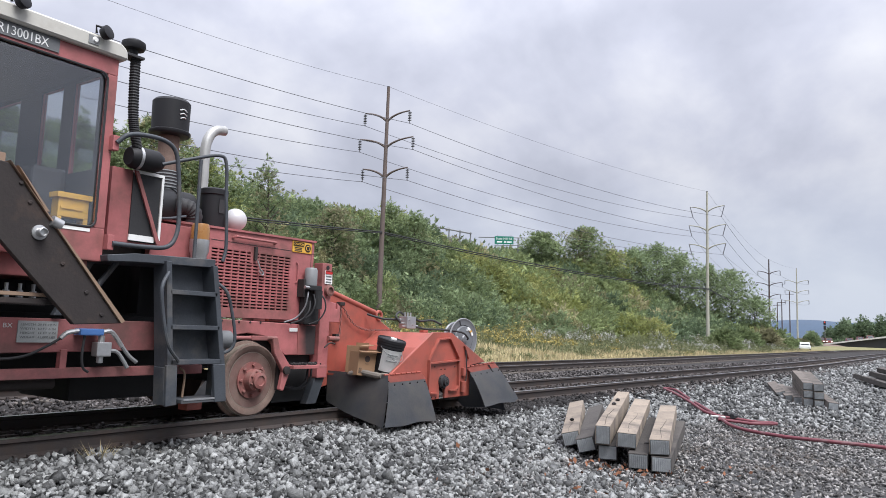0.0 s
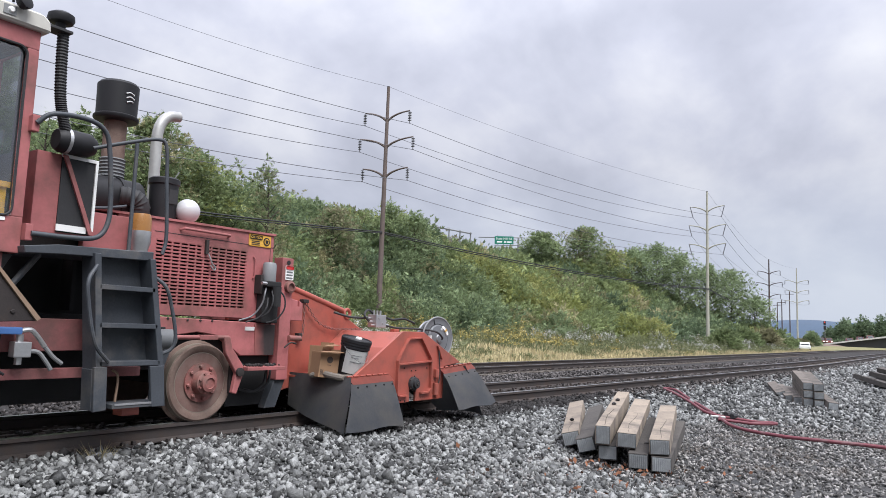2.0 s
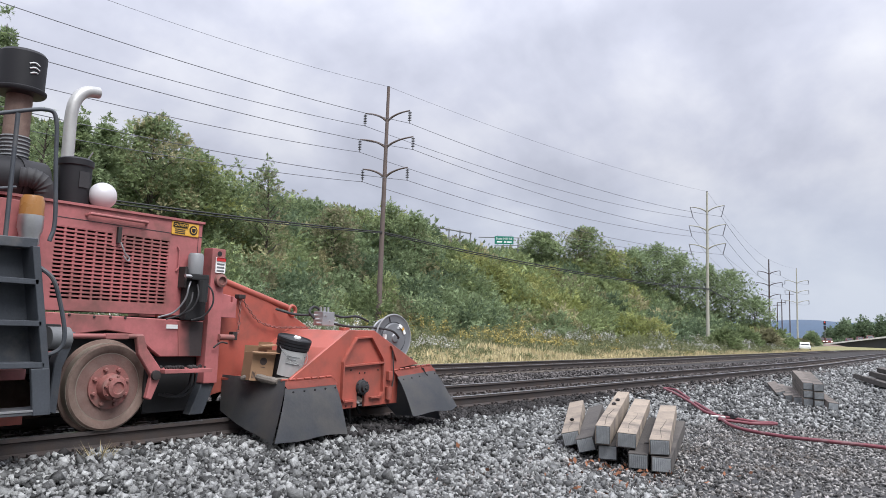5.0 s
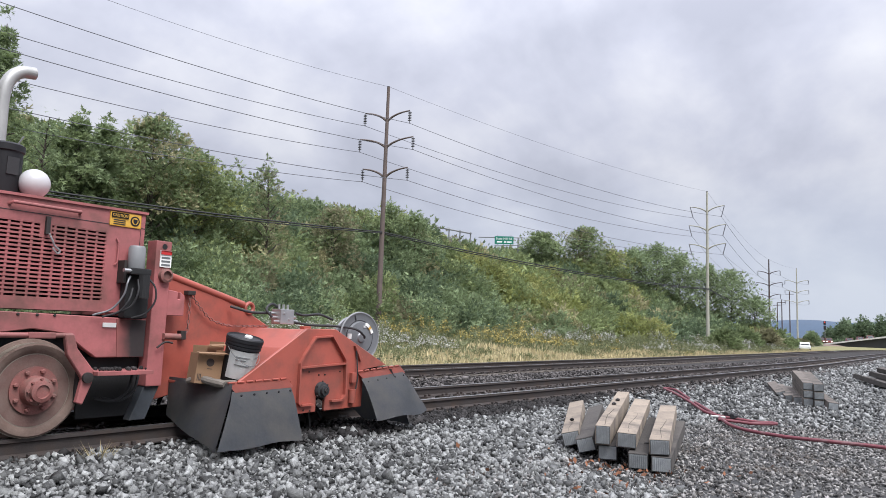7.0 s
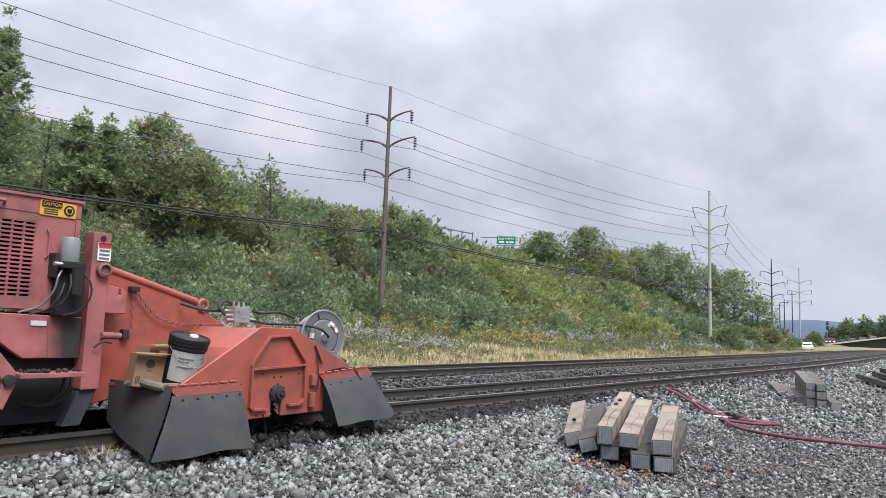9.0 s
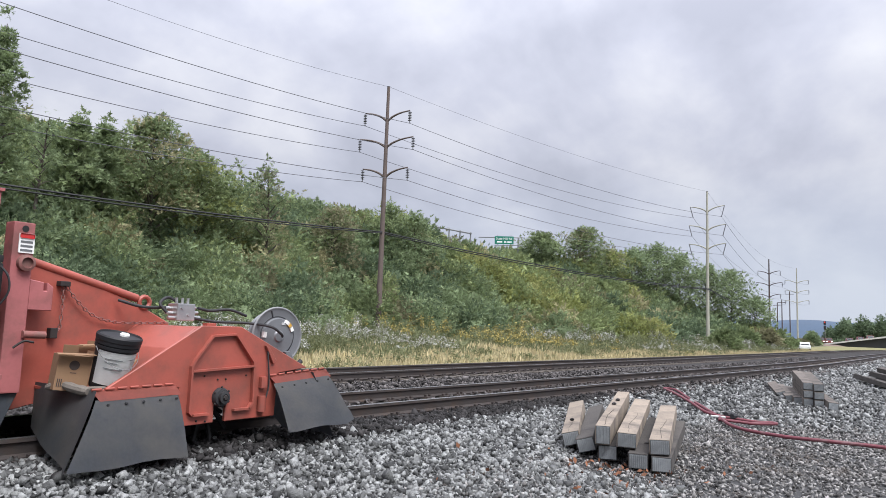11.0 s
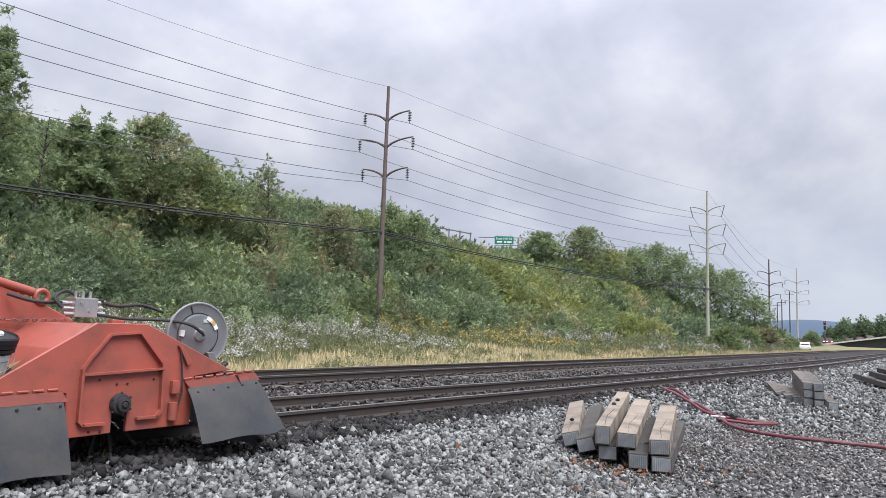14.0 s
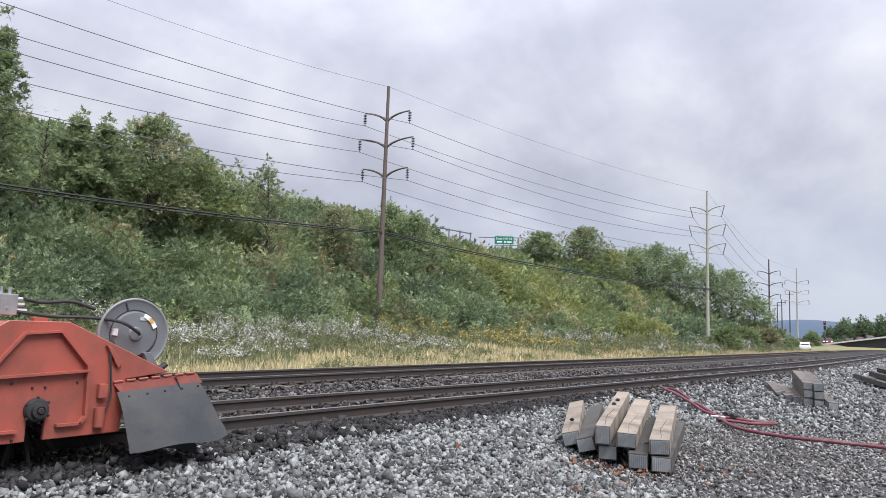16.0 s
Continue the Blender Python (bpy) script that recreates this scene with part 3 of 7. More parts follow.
def tree(x, y, top, spread, mats, label, count=3200, limbs=9, low=0.25, leaf=0.16, lean=0.0, open_crown=0.0):
    """A tapered trunk with limbs, and a tall crown of leafy sprays in uneven masses with gaps."""
    z0 = float(ground_z(x, y)) - 0.1
    h = top - z0
    t = thing("tree", label, "tree", "trees on the hillside", at=pose(x, y, z0))
    bm = bmesh.new()
    trunk = [Vector((lean * s * s * h + 0.1 * math.sin(s * 5 + x), 0.1 * math.sin(s * 4 + y), s * h * 0.93)) for s in np.linspace(0, 1, 9)]
    add_tube(bm, trunk, [0.02 + 0.012 * h * (1 - s) for s in np.linspace(0, 1, 9)], 7)
    masses = []
    for i in range(limbs * 3):
        s = low + (0.98 - low) * ((i + random.random()) / (limbs * 3)) ** 0.85
        p = trunk[0].lerp(trunk[-1], s * 0.97); p.x = lean * s * s * h
        a = i * 2.4 + x
        u = (s - low) / (1 - low)
        reach = spread * (0.50 + 0.5 * math.sin(math.pi * min(1.0, 0.12 + 0.80 * u))) * random.uniform(0.6, 1.12) * (1.0 if u < 0.55 else 1.0 - 1.75 * (u - 0.55))
        q = p + Vector((math.cos(a) * reach, math.sin(a) * reach, reach * random.uniform(0.35, 0.8)))
        q.z = min(q.z, h * 0.95)
        mid = p.lerp(q, 0.5) + Vector((0, 0, 0.12 * reach))
        add_tube(bm, [p, mid, q], [0.010 * h * (1 - s) + 0.012, 0.005 * h * (1 - s) + 0.01, 0.006], 5)
        for c, f in ((q, 1.0), (mid, 0.95), (q + Vector((random.uniform(-0.5, 0.5), random.uniform(-0.5, 0.5), 0.28)) * reach, 0.8), (q + Vector((random.uniform(-0.6, 0.6), random.uniform(-0.6, 0.6), -0.25)) * reach, 0.85)):
            if random.random() >= open_crown * 0.6:
                r = spread * random.uniform(0.22, 0.38) * f * (1 - 0.5 * open_crown) * (1 - 0.45 * max(u - 0.4, 0))
                masses.append((c.x, c.y, min(c.z, h - r * 0.8), r, r * 0.9))
    r = spread * 0.22
    masses.append((trunk[-1].x, trunk[-1].y, h - r * 1.1, r, r * 1.2))
    part("trunk", bm, "bark", t)
    rows = [[] for _ in mats]
    size = sum(m[3] ** 2 for m in masses)
    for j, m in enumerate(masses):
        k = max(int(count * 0.8 * m[3] ** 2 / size), 4)
        d = rng.normal(size=(k, 3)); d[:, 2] += 0.2; d /= np.linalg.norm(d, axis=1)[:, None]
        q = rng.uniform(0.05, 1, k) ** 0.55 * rng.choice([1.0, 1.0, 1.0, 1.2], k)
        w = d * (1, 1, 0.6) + rng.normal(0, 0.5, (k, 3)); w[:, 2] += 0.35
        rows[j % len(mats) if random.random() < 0.75 else 0].append(np.column_stack([np.array(m[:3]) + d * q[:, None] * (m[3], m[3], m[4]), w]))
    for mat, r in zip(mats, rows):
        if r:
            c = np.concatenate(r)
            foliage("crown", c[:, :3], c[:, 3:], rng.uniform(0.6, 1.15, len(c)) * leaf * 1.12, mat, t, pairs=3 if leaf < 0.2 else 2, width=0.52)
    if open_crown < 0.1:
        inner("inner_crown", [m[:3] + (m[3] * 0.6, m[4] * 0.6) for m in masses[::2]], mats[0], t, part_of=0.40)
    return t


def round_tree(x, y, top, spread, mat, label, count):
    """A low round tree or bush, leafy to the ground."""
    z0 = float(ground_z(x, y)) - 0.1
    h = top - z0
    t = thing("tree", label, "tree", "trees in the distance", at=pose(x, y, z0))
    part("trunk", tube([(0, 0, 0), (0.05, 0, h * 0.6)], [0.16, 0.07], 7), "bark", t)
    for k, dz in ((1.0, 0.0), (0.75, 0.30)):
        p, q = mound(0, 0, dz * h, spread * k, h * (0.80 if dz == 0 else 0.68), 700)
        inner("inner_crown", [(0, 0, dz * h, spread * k, h * 0.72)], mat, t, part_of=0.86)
        foliage("crown", p, q, rng.uniform(0.6, 1.2, len(p)) * (0.28 + 0.06 * spread), mat, t, pairs=2)
    return t


hillside()
A, B, C, DD = "leaf_a_deep", "leaf_b", "leaf_c_deep", "leaf_d_deep"
tree(15.3, 36.9, 16.0, 1.25, (B, A), "tall dense green tree at the hill's foot", 5500, 14, 0.06, 0.14)
tree(17.5, 37.0, 11.7, 0.9, (B,), "slim sparse tree with bare twigs on the hillside", 500, 8, 0.45, 0.12, 0.05, 0.3)
tree(20.9, 39.7, 12.9, 1.25, (A, B), "young tree with long feathery leaves on the hillside", 2600, 10, 0.15, 0.19, 0.0, 0.2)
tree(22.7, 40.1, 12.9, 1.2, (B, A), "young tree with long feathery leaves on the hillside", 2600, 10, 0.15, 0.19, 0.0, 0.2)
tree(26.3, 40.7, 14.4, 2.6, (A, "leaf_d", B), "tall feathery green tree on the hillside", 6500, 14, 0.08, 0.16)
tree(30.2, 41.4, 12.9, 2.6, (A, "leaf_a", C), "broad green tree turning yellow at its edge", 6500, 13, 0.08, 0.16)
tree(33.5, 42.0, 11.0, 1.2, (B,), "small dark conifer on the hill's crest", 1500, 10, 0.15, 0.14)
tree(36.3, 41.2, 13.6, 1.9, (A, DD), "thin airy tree on the hill's crest", 1700, 9, 0.10, 0.15, 0.0, 0.25)
tree(45.5, 43.0, 11.6, 2.2, (DD, A), "low rounded brown green tree on the crest", 2200, 8, 0.10, 0.17)
tree(53.8, 43.6, 13.4, 1.6, (A, B), "young broadleaf tree on the crest", 1800, 8, 0.10, 0.20)
tree(56.2, 42.2, 12.8, 1.9, (B, A), "young dark broadleaf tree on the crest", 2000, 8, 0.10, 0.20)
tree(86.5, 43.5, 14.4, 2.6, (A, B), "broad green tree on the crest beside the road", 2800, 10, 0.10, 0.26)
tree(92.0, 40.0, 15.7, 3.2, (A, B, DD), "broad leafy tree above the shrubs", 3800, 11, 0.10, 0.26)
tree(98.5, 38.6, 13.4, 2.8, (C, A), "pale yellow green tree beyond the shrubs", 2300, 9, 0.10, 0.26)
tree(104.5, 37.5, 14.0, 3.2, (B, A), "dark green tree beyond the shrubs", 2700, 9, 0.10, 0.28)
tree(109.3, 35.3, 15.6, 3.8, (B, A), "dark green tree at the hill's end", 3200, 10, 0.10, 0.28)
tree(113.0, 33.0, 14.6, 3.2, (B, A), "dark green tree at the hill's end", 2800, 10, 0.10, 0.28)
tree(118.0, 30.0, 13.0, 3.6, (B, A), "dark green tree at the hill's end", 3000, 10, 0.15, 0.28)
tree(122.5, 27.4, 12.9, 3.6, (B, A), "dark green tree at the hill's end", 3000, 10, 0.1, 0.28)
tree(127.0, 24.6, 8.6, 2.8, (B,), "small dark tree at the end of the thicket", 2000, 9, 0.1, 0.28)


def weeds():
    """The strip of grass and flowering weeds between the far track and the hill."""
    n = 85000
    x = 3 + 127 * rng.uniform(0, 1, n) ** 1.5
    w = rng.uniform(0, 1, n)
    y = far_y(x) + 2.4 + w * (np.interp(x, TOE_X, TOE_Y) + 1 - far_y(x) - 2.4)
    d = np.hypot(x, y)
    keep = y < 2.45 * x + 2
    x, y, w, d = x[keep], y[keep], w[keep], d[keep]
    # upright blades: lozenges turned on end
    tall = np.where(w < 0.22, 0.20, 0.27) * rng.uniform(0.5, 1.3, len(x)) * (0.8 + d / 130)
    a = rng.uniform(0, math.pi, len(x))
    z = ground_z(x, y)
    wide = 0.013 + d * 0.00045
    lean = rng.normal(0, 0.22, (len(x), 2)) * tall[:, None]
    c, s = np.cos(a) * wide, np.sin(a) * wide
    P = np.stack([np.stack([x - c, y - s, z], 1), np.stack([x + c, y + s, z], 1),
                  np.stack([x + c * 0.6 + lean[:, 0] * 0.5, y + s * 0.6 + lean[:, 1] * 0.5, z + tall * 0.6], 1), np.stack([x + lean[:, 0], y + lean[:, 1], z + tall], 1)], 1)
    straw = (w < 0.42 + 0.14 * wob(x, y, 0.3)) | (rng.uniform(0, 1, len(x)) < 0.25)
    for sel, name, mat, label in ((straw, "dry_grass", "straw", "dry straw coloured grass beside the far track"), (~straw, "green_weeds", "grass", "green weeds between track and hill")):
        q = P[sel]
        arrays(name, q.reshape(-1, 3), np.arange(len(q) * 4).reshape(-1, 4), mat, label=label, category="grass")
    # bushy weeds and their flower heads, in drifts along the hill's foot
    green, white, gold = [], [], []
    n = 1600
    x = 4 + 120 * rng.uniform(0, 1, n) ** 1.4
    w = rng.uniform(0.22, 1.12, n)
    y = far_y(x) + 2.4 + w * (np.interp(x, TOE_X, TOE_Y) + 1 - far_y(x) - 2.4)
    z = ground_z(x, y)
    for i in range(n):
        if y[i] > 2.45 * x[i] + 2:
            continue
        d = math.hypot(x[i], y[i])
        drift = wob(x[i], y[i], 0.55, 5.0) + rng.normal() * 0.3
        r = rng.uniform(0.25, 0.62) * (1 + d / 150)
        h = (0.25 + 1.55 * max(w[i] - 0.25, 0)) * rng.uniform(0.65, 1.25) * (1 + 0.35 * drift)
        if w[i] < 0.5 and drift < 0.1:
            continue
        p, q = mound(x[i], y[i], z[i], r, h, int(14 + 22 * h))
        q[:, 2] += 0.7
        green.append(np.column_stack([p, np.full(len(p), 0.105 * (1 + d / 90)), q]))
        f = wob(x[i], y[i], 0.30, 2.0) + rng.normal() * 0.22
        aster = (16 < x[i] < 40 and f > -0.12) or (56 < x[i] and f > -0.05)
        if aster and w[i] > 0.46:
            p = mound(x[i], y[i], z[i] + 0.06 * h, r * 1.05, h * 1.12, int(rng.uniform(60, 420)))[0]
            p = p[p[:, 2] > z[i] + 0.40 * h]
            white.append(np.column_stack([p, rng.uniform(0.6, 1.2, len(p)) * 0.024 * (1 + d / 70)]))
        elif (38 < x[i] < 60 and f > -0.35 and w[i] > 0.5) or (x[i] > 30 and rng.uniform() < 0.03):
            p = mound(x[i], y[i], z[i] + 0.1 * h, r * 0.9, h * 1.1, 170)[0]
            p = p[p[:, 2] > z[i] + 0.5 * h]
            gold.append(np.column_stack([p, rng.uniform(0.6, 1.2, len(p)) * 0.034 * (1 + d / 70)]))
    a = np.concatenate(green)
    foliage("bushy_weeds", a[:, :3], a[:, 4:], a[:, 3] * rng.uniform(0.6, 1.2, len(a)), "grass", label="bushy green weeds below the hill", category="weeds", pairs=2, width=0.34)
    for rows, name, mat, label in ((white, "white_asters", "aster", "white aster flowers among the weeds"), (gold, "goldenrod", "goldenrod", "yellow goldenrod flowers among the weeds")):
        a = np.concatenate(rows)
        leaves(name, a[:, :3], a[:, 3], mat, label=label, category="weeds", narrow=0.8, corners=3)


weeds()


# ---- power line ----
def davit_pole(x, y, top, mats, arms, reach, label, swing=-84, v_arms=False, base=None):
    """A tall pole with three pairs of curved arms; returns the ends of its insulators."""
    z0 = float(ground_z(x, y)) - 0.3 if base is None else base
    p = thing("power_pole", label, "power pole", "line of power poles", at=pose(x, y, z0, 0, 0, swing))
    h = top - z0
    part("shaft", tube([(0, 0, 0), (0, 0, h * 0.5), (0, 0, h)], [0.23, 0.18, 0.115], 12), mats, p, smooth=True)
    part("cap", lathe([(0.13, h), (0.13, h + 0.03), (0.02, h + 0.06)], sides=12), "insulator", p)
    ends = [Vector((0, 0, h + 0.02))]
    for zz, wid in arms:
        zz -= z0
        for s in (-1, 1):
            r = wid * reach
            pts = smooth_line([(0, 0, zz - 0.35), (s * r * 0.25, 0, zz + 0.02), (s * r * 0.6, 0, zz + 0.28), (s * r, 0, zz + 0.42)], 4)
            arm = part("arm", tube(pts, [0.10 - 0.05 * i / (len(pts) - 1) for i in range(len(pts))], 8), mats, p, smooth=True)
            if v_arms:
                part("insulator", tube([(s * r, 0, zz + 0.40), (s * (r - 0.35), 0, zz - 1.0)], 0.06, 6), "insulator", arm)
                ends.append(Vector((s * (r - 0.35), 0, zz - 1.0)))
            else:
                prof = [(0.02, zz + 0.38)]
                for i in range(6):
                    c = zz + 0.28 - 0.13 * i
                    prof += [(0.03, c + 0.05), (0.15, c), (0.03, c - 0.04)]
                prof += [(0.03, zz - 0.52), (0.07, zz - 0.55), (0.07, zz - 0.60)]
                part("insulator", lathe(prof, Matrix.Translation((s * r, 0, 0)), 10), "insulator", arm)
                ends.append(Vector((s * r, 0, zz - 0.60)))
    m = pose(x, y, z0, 0, 0, swing)
    return [m @ e for e in ends]


ARMS1 = [(17.45, 0.84), (15.35, 1.0), (12.95, 0.84)]
ends1 = davit_pole(42.4, 35.0, 19.9, "wood", ARMS1, 2.25, "brown tall pole with three pairs of curved arms", swing=-74)
ends0 = davit_pole(-18.0, 34.0, 17.8, "wood", [(15.45, 0.84), (13.35, 1.0), (10.95, 0.84)], 2.1, "brown tall pole with three pairs of curved arms", swing=-100)
ends2 = davit_pole(93.0, 23.6, 19.7, "wood_pale", [(17.4, 0.84), (15.0, 0.9), (12.6, 0.9)], 2.45, "pale tall pole with three pairs of angled arms", v_arms=True)
ends3 = davit_pole(167.4, 29.6, 18.6, "wood_dark", [(15.7, 0.85), (13.2, 1.0), (10.7, 0.85)], 2.6, "dark brown pole with three pairs of arms", base=-1.0)
ends4 = davit_pole(193.0, 27.9, 18.9, "wood_pale", [(15.6, 1.0), (13.2, 1.0), (10.7, 1.0)], 2.6, "pale grey pole with three pairs of arms", base=-1.0)


def hang(a, b, sag, r, mat, label, name="power_cable"):
    pts = [a.lerp(b, s) - Vector((0, 0, sag * 4 * s * (1 - s))) for s in np.linspace(0, 1, 25)]
    tagged(part(name, tube(pts, r, 5), mat, None), label, "cable", "overhead cables", "")


for e, f, sag in ((ends0, ends1, 1.5), (ends1, ends2, 1.0), (ends2, ends3, 1.6), (ends3, ends4, 0.5)):
    for i, (a, b) in enumerate(zip(e, f)):
        hang(a, b, sag * ((1.27 if e is ends0 else 0.7) if i == 0 else 1), 0.011 if i == 0 else 0.02, "wire", "thin grey overhead power cable between poles")
for a, b, sag in ((Vector((-18, 33.8, 6.8)), Vector((42.3, 34.9, 8.35)), 0.8), (Vector((42.3, 34.9, 8.35)), Vector((93, 23.4, 7.3)), 0.6), (Vector((93, 23.4, 7.3)), Vector((167.4, 29.4, 7.2)), 0.75)):
    hang(a, b, sag, 0.050, "cable", "thick black telephone cable low on the poles")
    hang(a - Vector((0, 0, 0.12)), b - Vector((0, 0, 0.10)), sag + 0.06, 0.040, "cable", "thick black telephone cable low on the poles")


# ---- the machine's materials ----
M["red"] = material("faded_red_paint", (0.360, 0.114, 0.114), 0.58, vary=0.22, scale=2.5, fine=35, bump=0.05, dirt=(0.145, 0.066, 0.056), dirt_amount=0.5, dirt_scale=1.7)
M["orange"] = material("orange_red_paint", (0.338, 0.080, 0.057), 0.48, vary=0.15, scale=2.0, fine=35, bump=0.05, dirt=(0.175, 0.064, 0.048), dirt_amount=0.46, dirt_scale=1.8)
M["soot"] = material("sooty_steel_and_bridge_shade", (0.022, 0.022, 0.024), 0.7, vary=0.4, scale=4, fine=40, bump=0.15)
# grime on real parts; on recess panels the shade is put into the colour
M["dark"] = material("grime_and_recess_shade", (0.012, 0.012, 0.013), 0.85, vary=0.4, scale=4, fine=40, bump=0.2)
M["ladder_grey"] = material("dark_grey_paint", (0.043, 0.049, 0.058), 0.6, vary=0.5, scale=4, fine=45, bump=0.12, dirt=(0.10, 0.095, 0.09), dirt_amount=0.3, dirt_scale=3)
M["rubber"] = material("dusty_rubber", (0.080, 0.086, 0.096), 0.50, vary=0.4, scale=2.2, fine=40, bump=0.12, dirt=(0.135, 0.128, 0.12), dirt_amount=0.55, dirt_scale=1.6)
M["black_plastic"] = material("black_plastic", (0.014, 0.014, 0.016), 0.55, vary=0.2, bump=0.03, spec=0.3)
M["frame_brown"] = material("grimy_brown_red_paint", (0.125, 0.060, 0.046), 0.75, vary=0.5, scale=3, fine=40, bump=0.15, dirt=(0.055, 0.045, 0.04), dirt_amount=0.5, dirt_scale=2.5)
M["grimy_red"] = material("grimy_red_paint", (0.242, 0.084, 0.084), 0.7, vary=0.4, scale=3, fine=40, bump=0.1, dirt=(0.10, 0.058, 0.05), dirt_amount=0.5, dirt_scale=2.2)
M["wheel_steel"] = material("dusty_wheel_steel", (0.165, 0.118, 0.098), 0.8, metal=0.0, spec=0.2, vary=0.5, scale=6, fine=50, bump=0.15, dirt=(0.12, 0.075, 0.062), dirt_amount=0.45, dirt_scale=5)
M["tread"] = material("worn_wheel_tread", (0.27, 0.23, 0.19), 0.5, metal=0.5, vary=0.2, scale=6, fine=50, bump=0.05)
M["rust_red"] = material("rusty_red_hub", (0.23, 0.085, 0.075), 0.7, vary=0.4, scale=9, fine=60, bump=0.2, dirt=(0.15, 0.095, 0.08), dirt_amount=0.55, dirt_scale=7)
M["web_brown"] = material("dusty_wheel_web", (0.150, 0.085, 0.072), 0.85, vary=0.5, scale=7, fine=50, bump=0.2, dirt=(0.17, 0.125, 0.105), dirt_amount=0.5, dirt_scale=4)
M["rust"] = material("rusted_steel", (0.030, 0.024, 0.023), 0.75, metal=0.2, vary=0.4, scale=5, fine=40, bump=0.2, dirt=(0.06, 0.04, 0.032), dirt_amount=0.2, dirt_scale=4)
M["edge"] = material("worn_bare_edge", (0.27, 0.185, 0.13), 0.65, metal=0.3, vary=0.3, bump=0.1)
M["steel"] = material("bright_steel", (0.50, 0.50, 0.50), 0.38, metal=0.85, vary=0.25, scale=8, fine=50, bump=0.05)
M["chrome"] = material("brushed_exhaust_steel", (0.38, 0.38, 0.37), 0.5, metal=0.35, vary=0.2, scale=5, fine=30, bump=0.05)
M["grey_paint"] = material("grey_paint", (0.20, 0.205, 0.21), 0.5, vary=0.15, bump=0.05)
M["reel_grey"] = material("reel_grey_paint", (0.17, 0.175, 0.185), 0.4, metal=0.25, vary=0.15, bump=0.03)
M["white"] = material("white_paint", (0.78, 0.78, 0.76), 0.5, vary=0.08, bump=0.02)
M["roof_white"] = material("cream_white_paint", (0.48, 0.465, 0.42), 0.55, vary=0.12, scale=2, fine=20, bump=0.03, dirt=(0.34, 0.305, 0.26), dirt_amount=0.3, dirt_scale=2)
M["globe"] = material("white_globe", (0.47, 0.47, 0.48), 0.35, vary=0.05, bump=0)
M["yellow"] = material("yellow_sticker", (0.60, 0.335, 0.05), 0.5, vary=0.08, bump=0)
M["amber"] = material("amber_lens", (0.32, 0.15, 0.045), 0.3, vary=0.1, bump=0)
M["card"] = material("brown_cardboard", (0.250, 0.148, 0.082), 0.85, vary=0.15, scale=5, fine=60, bump=0.05)
M["card_dark"] = material("dark_print", (0.05, 0.035, 0.03), 0.8, bump=0)
M["label_grey"] = material("worn_label_paper", (0.46, 0.47, 0.47), 0.7, vary=0.2, scale=9, fine=60, bump=0.03)
M["plate_grey"] = material("dull_metal_plate", (0.27, 0.28, 0.28), 0.6, vary=0.3, scale=9, fine=60, bump=0.05)
M["print_grey"] = material("grey_print", (0.12, 0.125, 0.13), 0.7, bump=0)
M["sign_red"] = material("sign_red", (0.50, 0.03, 0.03), 0.5, bump=0)
M["blue"] = material("blue_fitting", (0.05, 0.13, 0.33), 0.5, vary=0.15, bump=0.03)
M["cloth"] = material("dirty_rag", (0.155, 0.135, 0.115), 0.95, vary=0.4, scale=9, fine=70, bump=0.5)
M["lining"] = material("dark_cab_lining", (0.055, 0.058, 0.064), 0.7, vary=0.3, scale=4, fine=40, bump=0.05)
M["soot_fade"] = material("soot_stained_paint", (0.030, 0.023, 0.023), 0.7, vary=0.4, scale=3, fine=30, bump=0.05)


def fade_from(m, paint, x0, x1):
    """A blown soot stain that thins out along the machine into clean paint."""
    n, l = m.node_tree.nodes, m.node_tree.links
    bs = n["Principled BSDF"].inputs["Base Color"]
    sock = bs.links[0].from_socket
    tc, nz, sep = n.new("ShaderNodeTexCoord"), n.new("ShaderNodeTexNoise"), n.new("ShaderNodeSeparateXYZ")
    nz.inputs["Scale"].default_value = 5
    l.new(tc.outputs["Object"], nz.inputs["Vector"]); l.new(tc.outputs["Object"], sep.inputs[0])
    ad = n.new("ShaderNodeMath"); ad.operation = "MULTIPLY_ADD"; ad.inputs[1].default_value = 0.16
    l.new(nz.outputs["Fac"], ad.inputs[0]); l.new(sep.outputs[0], ad.inputs[2])
    mr = n.new("ShaderNodeMapRange"); mr.inputs[1].default_value, mr.inputs[2].default_value = x0 + 0.08, x1 + 0.08
    mx = n.new("ShaderNodeMix"); mx.data_type = "RGBA"
    mx.inputs[6].default_value = (*paint, 1)
    l.new(ad.outputs[0], mr.inputs[0]); l.new(mr.outputs[0], mx.inputs[0]); l.new(sock, mx.inputs[7]); l.new(mx.outputs[2], bs)


fade_from(M["soot_fade"], (0.33, 0.105, 0.095), 0.78, 0.98)



def glass_material(name, tint):
    m = bpy.data.materials.new(name)
    m.use_nodes = True
    b = m.node_tree.nodes["Principled BSDF"]
    b.inputs["Base Color"].default_value = (*tint, 1)
    b.inputs["Transmission Weight"].default_value = 1.0
    b.inputs["Roughness"].default_value = 0.02
    b.inputs["IOR"].default_value = 1.85
    return m


M["glass"] = glass_material("tinted_cab_glass", (0.70, 0.74, 0.78))


